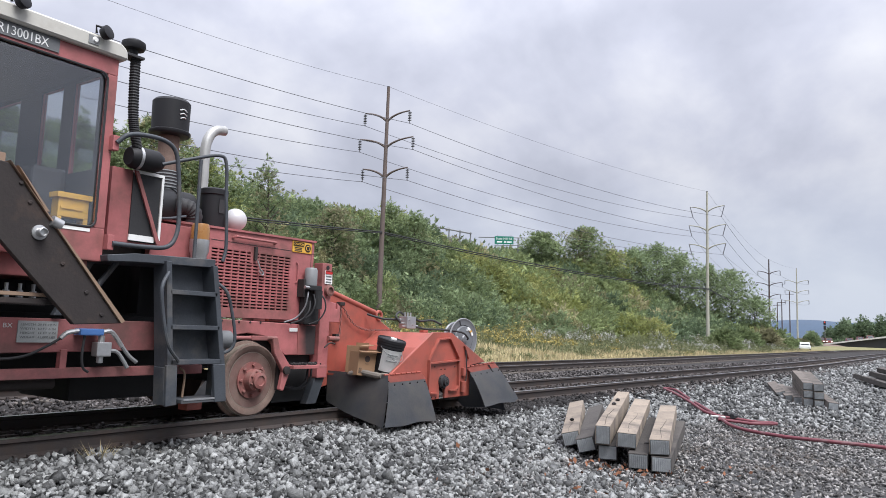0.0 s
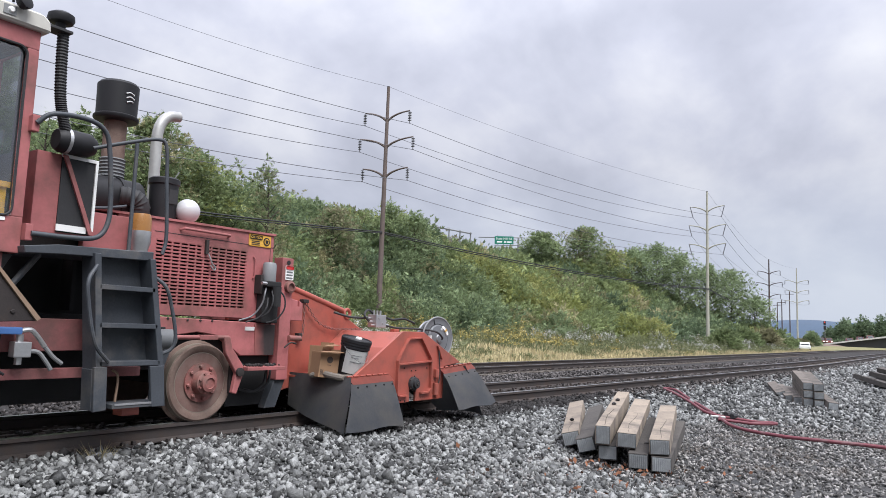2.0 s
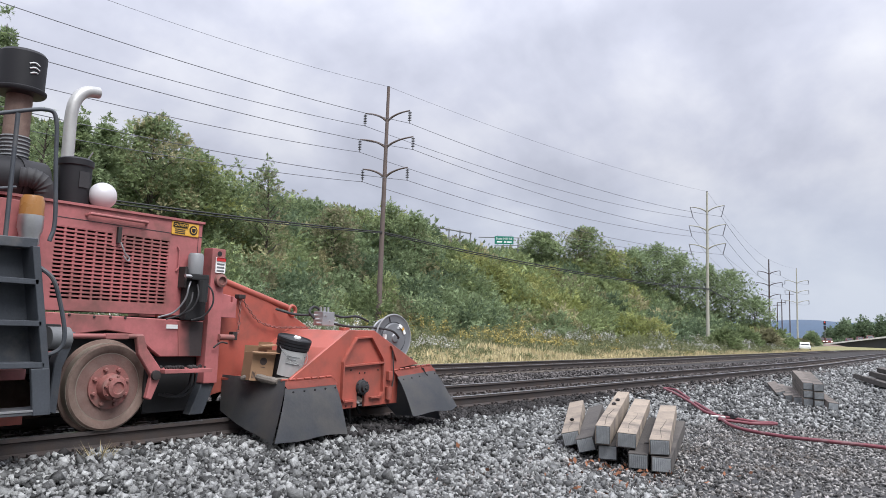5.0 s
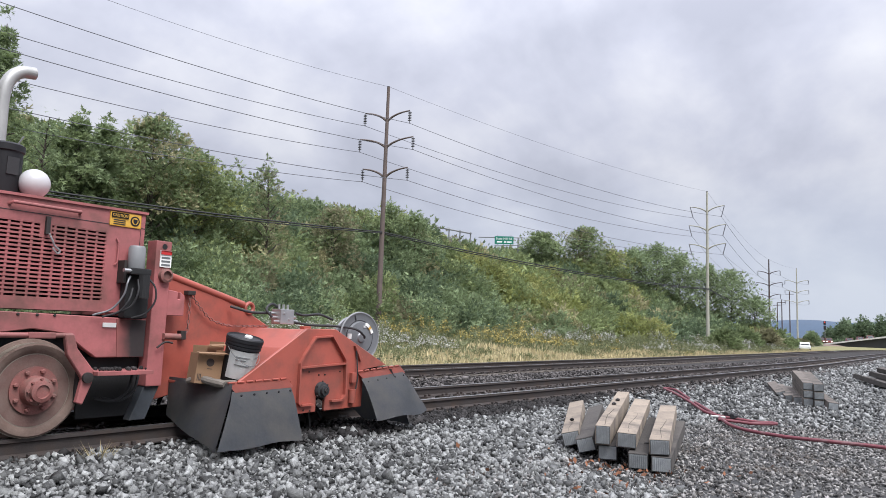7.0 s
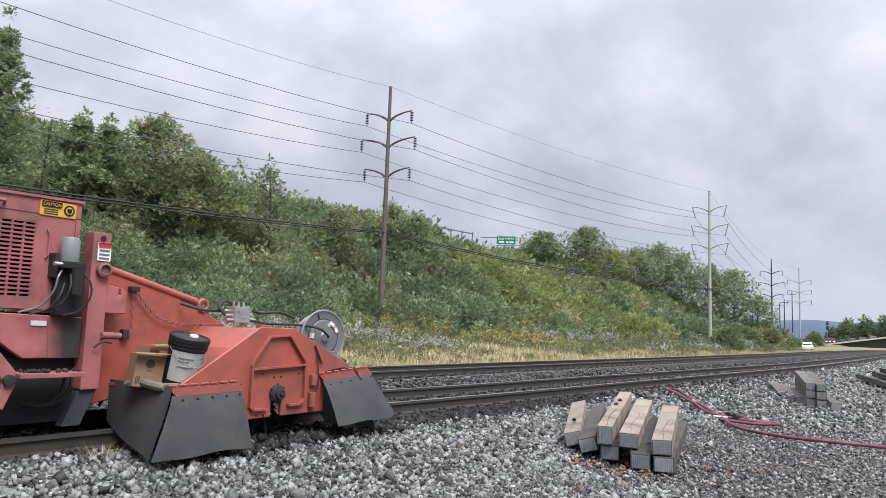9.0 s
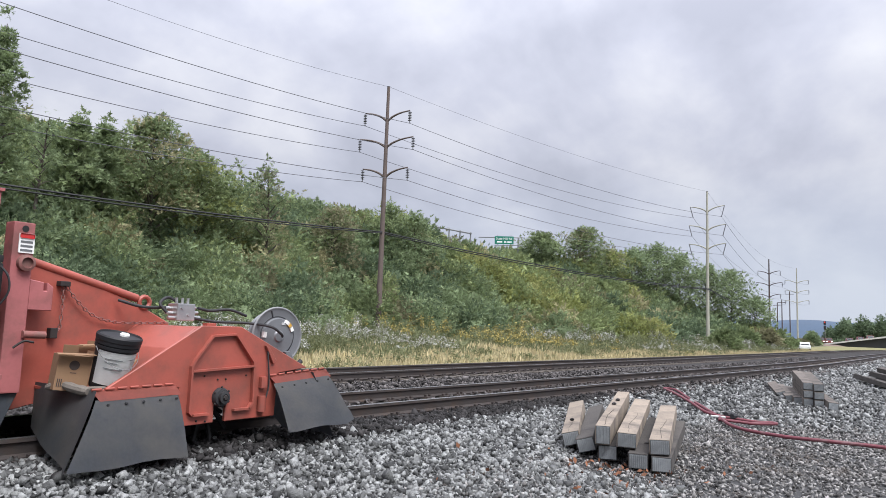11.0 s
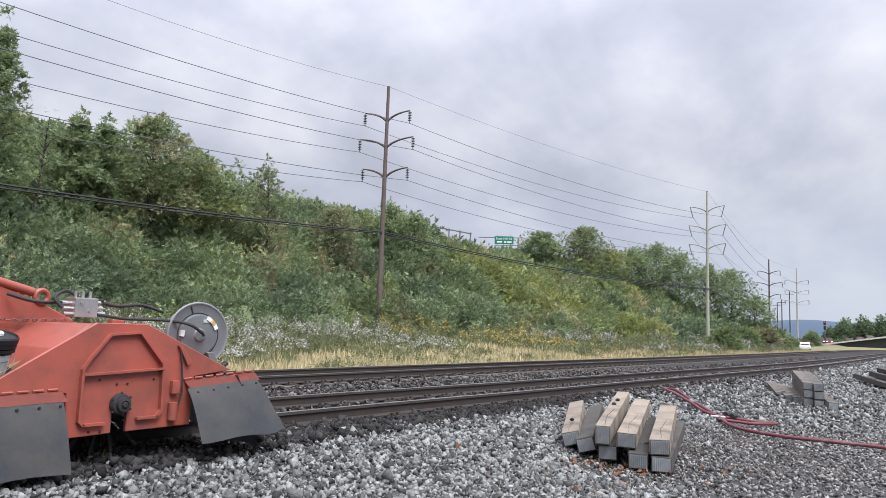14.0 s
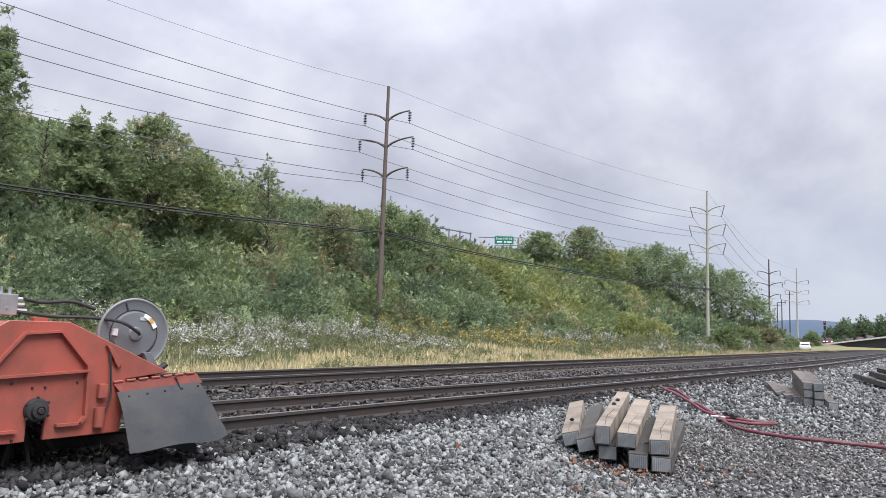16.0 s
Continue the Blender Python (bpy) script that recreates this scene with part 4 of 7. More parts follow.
def lettering(body, height, mat, parent, at, name="lettering", width=None):
    """Raised letters in the built-in font, turned into a mesh; at: the pose of its lower left corner, letters along x, up along y."""
    cu = bpy.data.curves.new(name, "FONT")
    cu.body, cu.size, cu.extrude = body, height * 1.38, 0.0012
    tmp = bpy.data.objects.new(name, cu)
    scene.collection.objects.link(tmp)
    bpy.context.view_layer.update()
    me = bpy.data.meshes.new_from_object(tmp.evaluated_get(bpy.context.evaluated_depsgraph_get()))
    w = tmp.dimensions.x
    bpy.data.objects.remove(tmp)
    me.materials.clear(); me.materials.append(M[mat])
    ob = new(name, me)
    ob.parent = parent
    ob.matrix_basis = at @ Matrix.Diagonal(((width / w) if width else 1, 1, 1, 1))
    return ob


def bolts(spots, r, y, depth=0.012):
    """Bolt heads standing proud of a side face at y, at (x, z) spots."""
    bm = bmesh.new()
    for x, z in spots:
        add_lathe(bm, [(r, 0), (r, depth * 0.7), (r * 0.7, depth)], Matrix.Translation((x, y, z)) @ ALONG_Y, 6)
    return bm


def loose_bars(bm, mat, parent, name="print_bar", smooth=False):
    """Each separate piece of a mesh as a part of its own."""
    left = set(bm.verts)
    while left:
        stack, isle = [left.pop()], set()
        while stack:
            v = stack.pop()
            isle.add(v)
            for e in v.link_edges:
                o = e.other_vert(v)
                if o in left:
                    left.discard(o)
                    stack.append(o)
        piece, where = bmesh.new(), {}
        for v in isle:
            where[v] = piece.verts.new(v.co)
        for f in {f for v in isle for f in v.link_faces}:
            piece.faces.new([where[v] for v in f.verts])
        bmesh.ops.recalc_face_normals(piece, faces=piece.faces[:])
        part(name, piece, mat, parent, smooth=smooth)
    bm.free()


SIDE = pose(0, 0, 0, 90, 0, 0)     # lettering that faces the near side
H0, SPEED, WHEEL_R = 5.86, 0.3584, 0.42
machine = thing("track_broom_machine", "faded orange red track broom machine on the rails", "rail vehicle", at=pose(H0, 7.55, 0))


def wheel(x, side):
    """A flanged rail wheel with its bolted hub, turning about y."""
    bm = bmesh.new()
    prof = [(0.0, 0.055), (0.13, 0.055), (0.15, 0.03), (0.31, 0.022), (0.335, 0.05), (0.375, 0.065), (0.405, 0.065), (0.42, 0.05), (0.42, -0.045), (0.455, -0.055), (0.46, -0.075), (0.445, -0.085), (0.3, -0.085), (0.0, -0.06)]
    m = ALONG_Y if side < 0 else pose(0, 0, 0, -90, 0, 0)
    add_lathe(bm, [(max(r, 0.001), z) for r, z in prof], m, 48)
    w = part("wheel", bm, "wheel_steel", machine, "dusty flanged steel wheel with red hub", smooth=True)
    part("wheel_web", lathe([(0.150, 0.040), (0.16, 0.042), (0.30, 0.034), (0.322, 0.046)], m, 48), "web_brown", w, "rusty brown wheel web")
    hub = lathe([(0.215, 0.05), (0.215, 0.066), (0.135, 0.07), (0.125, 0.16), (0.098, 0.175), (0.094, 0.215), (0.06, 0.225), (0.054, 0.21), (0.001, 0.21)], m, 32)
    part("hub", hub, "rust_red", w, "rusty red hub", smooth=True)
    nuts = bmesh.new()
    for k in range(8):
        a = k * math.pi / 4
        add_lathe(nuts, [(0.022, 0.06), (0.022, 0.092), (0.014, 0.10)], m @ Matrix.Translation((0.178 * math.cos(a), 0.178 * math.sin(a), 0)), 6)
        add_lathe(nuts, [(0.012, 0.17), (0.012, 0.195)], m @ Matrix.Translation((0.108 * math.cos(a + 0.3), 0.108 * math.sin(a + 0.3), 0)), 6)
        if k % 2 == 0:
            add_lathe(nuts, [(0.016, 0.02), (0.016, 0.042)], m @ Matrix.Translation((0.245 * math.cos(a + 0.4), 0.245 * math.sin(a + 0.4), 0)), 8)
    loose_bars(nuts, "rust_red", w, "wheel_nut")
    part("tread", lathe([(0.425, 0.045), (0.425, -0.043)], m, 48), "tread", w, "bright worn running tread", smooth=True)
    w.matrix_basis = pose(x, side, WHEEL_R)
    return w


WHEELS = [(wheel(x, s), x, s) for x in (0.0, -4.4) for s in (-0.755, 0.755)]
for x in (0.0, -4.4):
    part("axle", tube([(x, -0.7, WHEEL_R), (x, 0.7, WHEEL_R)], 0.07, 12), "dark", machine)


def chassis():
    part("side_frame", plate([(-0.62, 1.13), (1.14, 1.09), (1.14, 0.70), (0.62, 0.70), (0.50, 0.78), (0.30, 0.93), (0.0, 0.97), (-0.30, 0.93), (-0.48, 0.78), (-0.62, 0.70)], -0.70, -0.62, 0.008), "red", machine)
    part("far_side_frame", plate([(-4.9, 1.13), (1.14, 1.09), (1.14, 0.62), (-4.9, 0.62)], 0.62, 0.70), "red", machine)
    # underbody bulk: the shade beneath the frame is put into its near-black colour
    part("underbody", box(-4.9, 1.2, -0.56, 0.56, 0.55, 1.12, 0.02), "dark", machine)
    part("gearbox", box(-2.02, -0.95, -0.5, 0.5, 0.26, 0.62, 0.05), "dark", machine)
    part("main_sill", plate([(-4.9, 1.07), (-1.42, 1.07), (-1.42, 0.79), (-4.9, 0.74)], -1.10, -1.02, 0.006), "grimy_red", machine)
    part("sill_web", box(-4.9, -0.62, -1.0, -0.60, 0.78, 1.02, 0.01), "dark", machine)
    part("lower_bar", box(-4.9, -0.95, -1.12, -1.04, 0.545, 0.635, 0.008), "grimy_red", machine)
    for x in (-2.43, -1.35, -3.6):
        part("hanger", box(x - 0.03, x + 0.03, -1.12, -1.05, 0.63, 0.80, 0.006), "red", machine)
    part("lower_pipe", tube([(-4.8, -0.95, 0.49), (-2.42, -0.95, 0.49)], 0.05, 10), "rust", machine, smooth=True)
    # soot stain panel near the pump
    part("sooty_panel", plate([(0.80, 1.085), (1.13, 1.08), (1.13, 0.705), (0.84, 0.705)], -0.708, -0.701), "soot_fade", machine, "soot blackened panel")
    part("white_tag", box(0.66, 0.80, -0.712, -0.702, 1.00, 1.045, 0.0), "white", machine, "small white tag")
    loose_bars(bolts([(-0.15, 1.10), (0.02, 1.10), (0.18, 1.10), (-0.4, 1.11)], 0.014, -0.70), "rust", machine, "bolt")


def hood():
    y0, y1 = -0.68, -0.64
    for x0, x1, z0, z1 in ((-1.05, -0.60, 1.15, 2.16), (0.64, 1.05, 1.15, 2.20), (-0.60, 0.64, 1.15, 1.255), (-0.60, 0.64, 1.955, 2.185)):
        part("hood_panel", box(x0, x1, y0, y1, z0, z1, 0.0), "red", machine)
    part("far_hood_panel", box(-1.45, 1.05, 0.64, 0.68, 1.15, 2.2), "red", machine)
    part("hood_end", box(1.01, 1.05, -0.64, 0.64, 1.15, 2.2, 0.01), "red", machine)
    # back coloured near-black for the shaded bay behind the ladder
    part("hood_back", box(-1.45, -1.41, -0.64, 0.64, 1.15, 2.16, 0.01), "dark", machine)
    part("hood_top", plate([(-1.47, 2.155), (-1.47, 2.18), (1.07, 2.215), (1.07, 2.19)], -0.70, 0.70), "red", machine)
    # near-black sheet behind the grille; the hood's inner shade is its colour
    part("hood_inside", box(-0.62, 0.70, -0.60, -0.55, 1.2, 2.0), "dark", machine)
    # slotted grille: upright bars and rails round each opening
    cols, rows = 12, 18
    cw, rh = 1.24 / cols, 0.70 / rows
    lat = bmesh.new()
    for i in range(cols + 1):
        x = -0.60 + i * cw
        add_box(lat, x - 0.011, x + 0.011, -0.676, -0.655, 1.255, 1.955)
    for j in range(rows + 1):
        z = 1.255 + j * rh
        add_box(lat, -0.60, 0.64, -0.679, -0.648, z - 0.0095, z + 0.0095)
    add_box(lat, -0.02, 0.09, -0.6795, -0.65, 1.82, 1.955)
    part("slotted_grille", lat, "red", machine, "slotted air grille")
    seam = bmesh.new()
    add_box(seam, -0.62, 1.05, -0.683, -0.679, 2.035, 2.041)
    add_box(seam, 1.0, 1.004, -0.683, -0.679, 1.3, 2.03)
    part("panel_seam", seam, "soot", machine)
    part("hood_handle", tube([(-0.31, -0.68, 2.09), (-0.30, -0.73, 2.105), (0.33, -0.73, 2.105), (0.34, -0.68, 2.09)], 0.016, 8), "red", machine, smooth=True)
    lt = part("latch", box(0.02, 0.06, -0.715, -0.68, 1.85, 2.02, 0.008), "rust", machine)
    part("padlock", tube(smooth_line([(0.05, -0.72, 1.86), (0.08, -0.725, 1.80), (0.11, -0.72, 1.75), (0.16, -0.72, 1.71), (0.14, -0.72, 1.68), (0.09, -0.72, 1.73)], 4), 0.010, 6), "steel", lt)
    part("edge_rod", tube([(0.74, -0.69, 1.90), (0.76, -0.70, 1.86), (0.76, -0.70, 1.66), (0.74, -0.69, 1.63)], 0.009, 6), "red", machine)
    st = part("caution_sticker", box(0.65, 0.995, -0.688, -0.681, 2.03, 2.175), "yellow", machine, "yellow caution sticker")
    part("black_band", box(0.665, 0.85, -0.691, -0.688, 2.115, 2.165), "black_plastic", st)
    lettering("CAUTION", 0.032, "yellow", st, pose(0.675, -0.692, 2.124) @ SIDE, width=0.165)
    part("pictogram", lathe([(0.052, 0), (0.052, 0.004)], Matrix.Translation((0.925, -0.688, 2.10)) @ ALONG_Y, 24), "black_plastic", st)
    part("pictogram_ring", lathe([(0.036, 0), (0.036, 0.002)], Matrix.Translation((0.925, -0.692, 2.10)) @ ALONG_Y, 20), "yellow", st)
    part("pictogram_figure", plate([(0.90, 2.12), (0.95, 2.12), (0.945, 2.085), (0.925, 2.07), (0.905, 2.085)], -0.698, -0.695), "black_plastic", st)
    bars = bmesh.new()
    for k in range(3):
        add_box(bars, 0.69, 0.82, -0.691, -0.688, 2.045 + k * 0.02, 2.055 + k * 0.02)
    loose_bars(bars, "rust", st)


def intake_and_exhaust():
    body = lathe([(0.05, 3.36), (0.235, 3.38), (0.25, 3.40), (0.25, 3.425), (0.225, 3.44), (0.23, 3.80), (0.205, 3.83), (0.001, 3.835)], Matrix.Translation((-0.60, 0.3, 0)), 36)
    pc = part("air_precleaner", body, "black_plastic", machine, "black drum shaped air intake cap", smooth=True)
    # plain swirl mark on the drum
    for k, (dz, a0, a1) in enumerate(((0.05, -1.72, -1.27), (0.0, -1.70, -1.25), (-0.05, -1.66, -1.33))):
        pts = [(-0.60 + 0.232 * math.cos(a), 0.3 + 0.232 * math.sin(a), 3.62 + dz + 0.02 * math.sin((a - a0) * 7)) for a in np.linspace(a0, a1, 8)]
        part("swirl_mark", tube(pts, 0.009, 5), "label_grey", pc)
    part("intake_pipe", lathe([(0.125, 2.90), (0.125, 3.38)], Matrix.Translation((-0.60, 0.3, 0)), 24), "wheel_steel", machine, "rusty brown intake pipe", smooth=True)
    prof = []
    for k in range(7):
        prof += [(0.135, 2.66 + k * 0.04), (0.148, 2.675 + k * 0.04), (0.135, 2.69 + k * 0.04)]
    part("bellows", lathe(prof, Matrix.Translation((-0.60, 0.3, 0)), 24), "print_grey", machine, "ribbed rubber bellows", smooth=True)
    part("air_cleaner", tube([(-0.95, 0.2, 2.45), (-0.35, 0.2, 2.45)], 0.24, 24), "black_plastic", machine, "black air cleaner drum", smooth=True)
    part("cleaner_rim", tube([(-0.62, 0.2, 2.45), (-0.57, 0.2, 2.45)], 0.255, 24), "black_plastic", machine, smooth=True)
    el = smooth_line([(-0.66, -0.02, 2.47), (-0.54, -0.08, 2.46), (-0.45, -0.10, 2.38), (-0.43, -0.06, 2.2)], 6)
    part("elbow_hose", tube(el, [0.105 if i % 2 else 0.095 for i in range(len(el))], 16), "soot", machine, smooth=True)
    part("exhaust_pipe", tube(smooth_line([(-0.02, 0.35, 2.2), (-0.02, 0.35, 2.9), (-0.02, 0.35, 3.35), (0.03, 0.35, 3.54), (0.13, 0.35, 3.64), (0.27, 0.35, 3.67)], 6), 0.066, 18), "chrome", machine, "bright curved exhaust pipe", smooth=True)
    can = part("black_canister", lathe([(0.155, 2.18), (0.16, 2.22), (0.165, 2.68), (0.18, 2.69), (0.18, 2.75), (0.15, 2.77), (0.001, 2.765)], Matrix.Translation((-0.10, 0.0, 0)), 28), "black_plastic", machine, "black round canister", smooth=True)
    part("canister_label", box(-0.14, -0.03, -0.172, -0.162, 2.45, 2.62, 0.0), "soot", can)
    part("spout", tube([(-0.02, -0.06, 2.76), (0.02, -0.10, 2.86)], 0.008, 6), "steel", can)
    g = bmesh.new()
    bmesh.ops.create_uvsphere(g, u_segments=28, v_segments=18, radius=0.145, matrix=pose(0.14, -0.15, 2.40))
    part("globe", g, "globe", machine, "white round globe on the hood", smooth=True)
    part("globe_base", lathe([(0.12, 2.18), (0.12, 2.45), (0.001, 2.45)], Matrix.Translation((0.10, 0.02, 0)), 20), "soot", machine)


def pump_and_post():
    fl = part("filter_canister", lathe([(0.08, 1.60), (0.084, 1.615), (0.084, 1.81), (0.07, 1.838), (0.001, 1.842)], Matrix.Translation((0.92, -0.78, 0)), 24), "grey_paint", machine, "grey filter canister with hoses", smooth=True)
    part("filter_head", box(0.81, 1.04, -0.88, -0.69, 1.54, 1.605, 0.015), "dark", fl)
    part("steel_elbow", tube([(0.74, -0.86, 1.575), (0.82, -0.86, 1.575)], 0.02, 8), "steel", fl)
    part("valve_body", tube([(0.95, -0.90, 1.30), (0.95, -0.90, 1.54)], 0.055, 12), "dark", fl)
    part("bracket", box(0.82, 1.08, -0.80, -0.69, 1.10, 1.54, 0.02), "dark", machine, "greasy black pump bracket")
    part("pump_plate", box(0.78, 0.81, -0.80, -0.68, 1.45, 1.68, 0.005), "rust", machine)
    for pts in (((0.83, -0.84, 1.52), (0.78, -0.88, 1.45), (0.76, -0.86, 1.32), (0.68, -0.80, 1.18), (0.52, -0.75, 1.115)),
                ((0.90, -0.87, 1.49), (0.88, -0.92, 1.36), (0.84, -0.88, 1.22), (0.72, -0.80, 1.13)),
                ((1.02, -0.85, 1.52), (1.08, -0.90, 1.42), (1.09, -0.90, 1.28), (1.02, -0.85, 1.15), (0.90, -0.80, 1.10)),
                ((0.86, -0.85, 1.40), (0.80, -0.9, 1.28), (0.74, -0.84, 1.16), (0.60, -0.78, 1.10))):
        part("hose", tube(smooth_line(pts, 5), 0.010, 8), "reel_grey" if pts[0][0] < 0.86 else "soot", machine, smooth=True)
    post = part("corner_post", box(1.15, 1.335, -0.76, -0.60, 0.40, 1.93, 0.012), "red", machine)
    part("post_lug", lathe([(0.075, 0), (0.075, 0.05), (0.05, 0.06), (0.05, 0.03), (0.001, 0.03)], Matrix.Translation((1.27, -0.76, 1.56)) @ ALONG_Y, 20), "rust_red", post, smooth=True)
    # flat near-black disc: the hole's shade is only in its colour
    part("post_hole", lathe([(0.03, 0), (0.03, 0.003)], Matrix.Translation((1.25, -0.761, 1.87)) @ ALONG_Y, 14), "dark", post)
    part("far_post", box(1.12, 1.34, 0.52, 0.76, 0.04, 1.93, 0.012), "red", machine)
    wl2 = part("warning_label", box(1.20, 1.335, -0.768, -0.761, 1.65, 1.83), "white", post, "white warning label with red heading")
    part("label_heading", box(1.205, 1.33, -0.771, -0.768, 1.785, 1.825), "sign_red", wl2)
    bars = bmesh.new()
    for k in range(3):
        add_box(bars, 1.215, 1.32, -0.771, -0.768, 1.665 + k * 0.038, 1.685 + k * 0.038)
    loose_bars(bars, "print_grey", wl2)
    part("post_foot", plate([(1.02, 0.06), (1.20, 0.06), (1.34, 0.40), (1.16, 0.40)], -0.72, -0.60, 0.006), "ladder_grey", machine)
    part("hook_plate", plate([(1.34, 1.42), (1.47, 1.40), (1.47, 1.32), (1.50, 1.32), (1.50, 1.40), (1.56, 1.36), (1.56, 1.14), (1.34, 1.14)], -0.74, -0.62, 0.006), "red", machine)
    part("lock_pin", tube([(1.30, -0.78, 0.92), (1.50, -0.78, 0.915)], 0.035, 12), "rust_red", machine, smooth=True)
    part("pin_handle", tube(smooth_line([(1.22, -0.80, 0.80), (1.30, -0.82, 0.86), (1.38, -0.84, 0.85)], 4), 0.011, 6), "rust", machine)
    # tray and yoke by the wheel
    part("well_panel", box(0.52, 1.14, -0.60, -0.57, 0.10, 0.70, 0.004), "dark", machine, "near black panel behind the tray")
    for dx in (0.0, 0.07):
        part("drain_hose", tube(smooth_line([(0.66 + dx, -0.66, 0.30), (0.82 + dx, -0.72, 0.27), (0.96 + dx, -0.74, 0.36), (1.02 + dx, -0.72, 0.54)], 5), 0.014, 8), "soot", machine, smooth=True)
    tray = part("step_tray", box(0.47, 1.06, -1.02, -0.70, 0.545, 0.585, 0.006), "red", machine)
    bm = bmesh.new()
    for k in range(34):
        bmesh.ops.create_icosphere(bm, subdivisions=1, radius=random.uniform(0.012, 0.026), matrix=pose(random.uniform(0.5, 1.03), random.uniform(-0.98, -0.78), 0.598))
    part("spilled_stone", bm, "stone_dark", tray, kind="stuff")
    part("yoke_bar", tube([(-0.54, -0.93, 0.915), (0.24, -0.93, 0.92)], 0.024, 10), "red", machine, smooth=True)
    part("yoke_cover", box(-0.16, 0.08, -0.96, -0.90, 0.89, 0.945, 0.012), "red", machine)
    part("yoke_arm", plate([(0.16, 0.93), (0.25, 0.93), (0.29, 0.80), (0.46, 0.60), (0.46, 0.48), (0.38, 0.28), (0.32, 0.30), (0.36, 0.52), (0.20, 0.74)], -0.96, -0.90, 0.008), "red", machine)
    part("arm_pin", lathe([(0.05, 0), (0.05, 0.03), (0.02, 0.035)], Matrix.Translation((0.40, -0.96, 0.53)) @ ALONG_Y, 16), "rust", machine, smooth=True)
    part("brake_shoe", plate([(0.36, 0.62), (0.43, 0.58), (0.44, 0.30), (0.36, 0.28)], -0.86, -0.72, 0.01), "rust", machine)
    part("rear_fender", plate([(-0.48, 0.95), (-0.40, 0.95), (-0.44, 0.78), (-0.50, 0.62), (-0.52, 0.20), (-0.60, 0.22), (-0.58, 0.66)], -0.86, -0.74, 0.008), "ladder_grey", machine)
    part("air_tank_end", tube([(-0.78, -1.08, 0.90), (-0.60, -1.08, 0.90)], 0.10, 18), "print_grey", machine, smooth=True)


def arm_and_broom():
    for s in (-1, 1):
        y0, y1 = sorted((s * 0.55, s * 0.47))
        part("lift_arm_plate", plate([(1.34, 1.60), (1.50, 1.62), (2.62, 1.22), (2.95, 1.06), (2.95, 0.50), (2.2, 0.40), (1.34, 0.22)], y0, y1, 0.008), "orange", machine)
        part("lift_cylinder", tube([(1.42, s * 0.53, 1.60), (2.55, s * 0.53, 1.31)], 0.042, 14), "orange", machine, smooth=True)
        eye = bmesh.new()
        add_tube(eye, [(2.63 + 0.062 * math.cos(a), s * 0.55, 1.27 + 0.062 * math.sin(a)) for a in np.linspace(0, 6.28, 17)], 0.024, 8)
        part("lift_eye", eye, "orange", machine, smooth=True)
    part("arm_crossplate", plate([(1.36, 0.25), (1.36, 1.5), (1.42, 1.5), (1.42, 0.25)], -0.47, 0.47), "red", machine)
    part("arm_top", plate([(1.40, 1.56), (2.60, 1.17), (2.60, 1.14), (1.40, 1.53)], -0.47, 0.47), "orange", machine)
    for pts in (((1.72, -0.60, 1.40), (1.73, -0.60, 1.20), (1.72, -0.60, 0.98), (1.68, -0.60, 0.92)), ((1.74, -0.60, 1.40), (1.88, -0.60, 1.24), (2.05, -0.60, 1.11), (2.30, -0.60, 1.05), (2.55, -0.62, 1.05), (2.85, -0.64, 1.06))):
        line = smooth_line(pts, 14)
        bm = bmesh.new()
        run, last, k = 0.0, line[0], 0
        for p in line[1:]:
            run += (p - last).length
            way = (p - last).normalized()
            last = p
            if run > 0.036:
                run, k = 0.0, k + 1
                q = way.to_track_quat("X", "Z").to_matrix().to_4x4() @ pose(0, 0, 0, 90 * (k % 2) + 20, 0, 0)
                ring = [p + q @ Vector((0.026 * math.cos(a), 0.014 * math.sin(a), 0)) for a in np.linspace(0, 2 * math.pi, 9)]
                add_tube(bm, ring, 0.0055, 5, False)
        part("chain", bm, "rust_red", machine, "rusty hanging chain")
    part("chain_hook", box(1.68, 1.78, -0.63, -0.54, 1.38, 1.43, 0.01), "rust", machine)
    part("chain_anchor", box(1.63, 1.70, -0.62, -0.54, 0.88, 0.98, 0.01), "rust", machine)
    # the broom's housing
    prof = [(3.95, 0.60), (3.07, 1.035), (2.56, 1.035), (2.26, 0.83), (1.98, 0.46), (1.56, 0.445), (1.56, 0.41), (2.02, 0.42), (2.30, 0.80), (2.58, 1.0), (3.05, 1.0), (3.93, 0.56)]
    part("broom_roof", plate(prof, -1.56, 1.56, 0.006), "orange", machine, "sloping orange roof of the broom housing")
    for s in (-1, 1):
        y0, y1 = sorted((s * 1.56, s * 1.60))
        sp = part("broom_side", plate([(1.58, 0.44), (2.60, 1.05), (3.08, 1.05), (4.06, 0.61), (3.62, 0.56), (3.60, 0.105), (2.94, 0.10), (2.94, 0.34), (2.80, 0.34), (2.80, 0.10), (2.40, 0.09), (2.38, 0.46)], y0, y1, 0.006), "orange", machine, "orange side plate of the broom housing")
        y = s * 1.60
        path = [(2.72, 0.18), (2.52, 0.18), (2.48, 0.22), (2.48, 0.66), (2.53, 0.74), (2.71, 0.96), (3.0, 0.98), (3.26, 0.69), (3.27, 0.26), (3.22, 0.20), (3.02, 0.20)]
        rib = bmesh.new()
        n = len(path)
        c = Vector((2.87, 0.55))
        inner = [((x - c.x) * 0.945 + c.x, (z - c.y) * 0.955 + c.y) for x, z in path]
        for i in range(n - 1):
            quad = [path[i], path[i + 1], inner[i + 1], inner[i]]
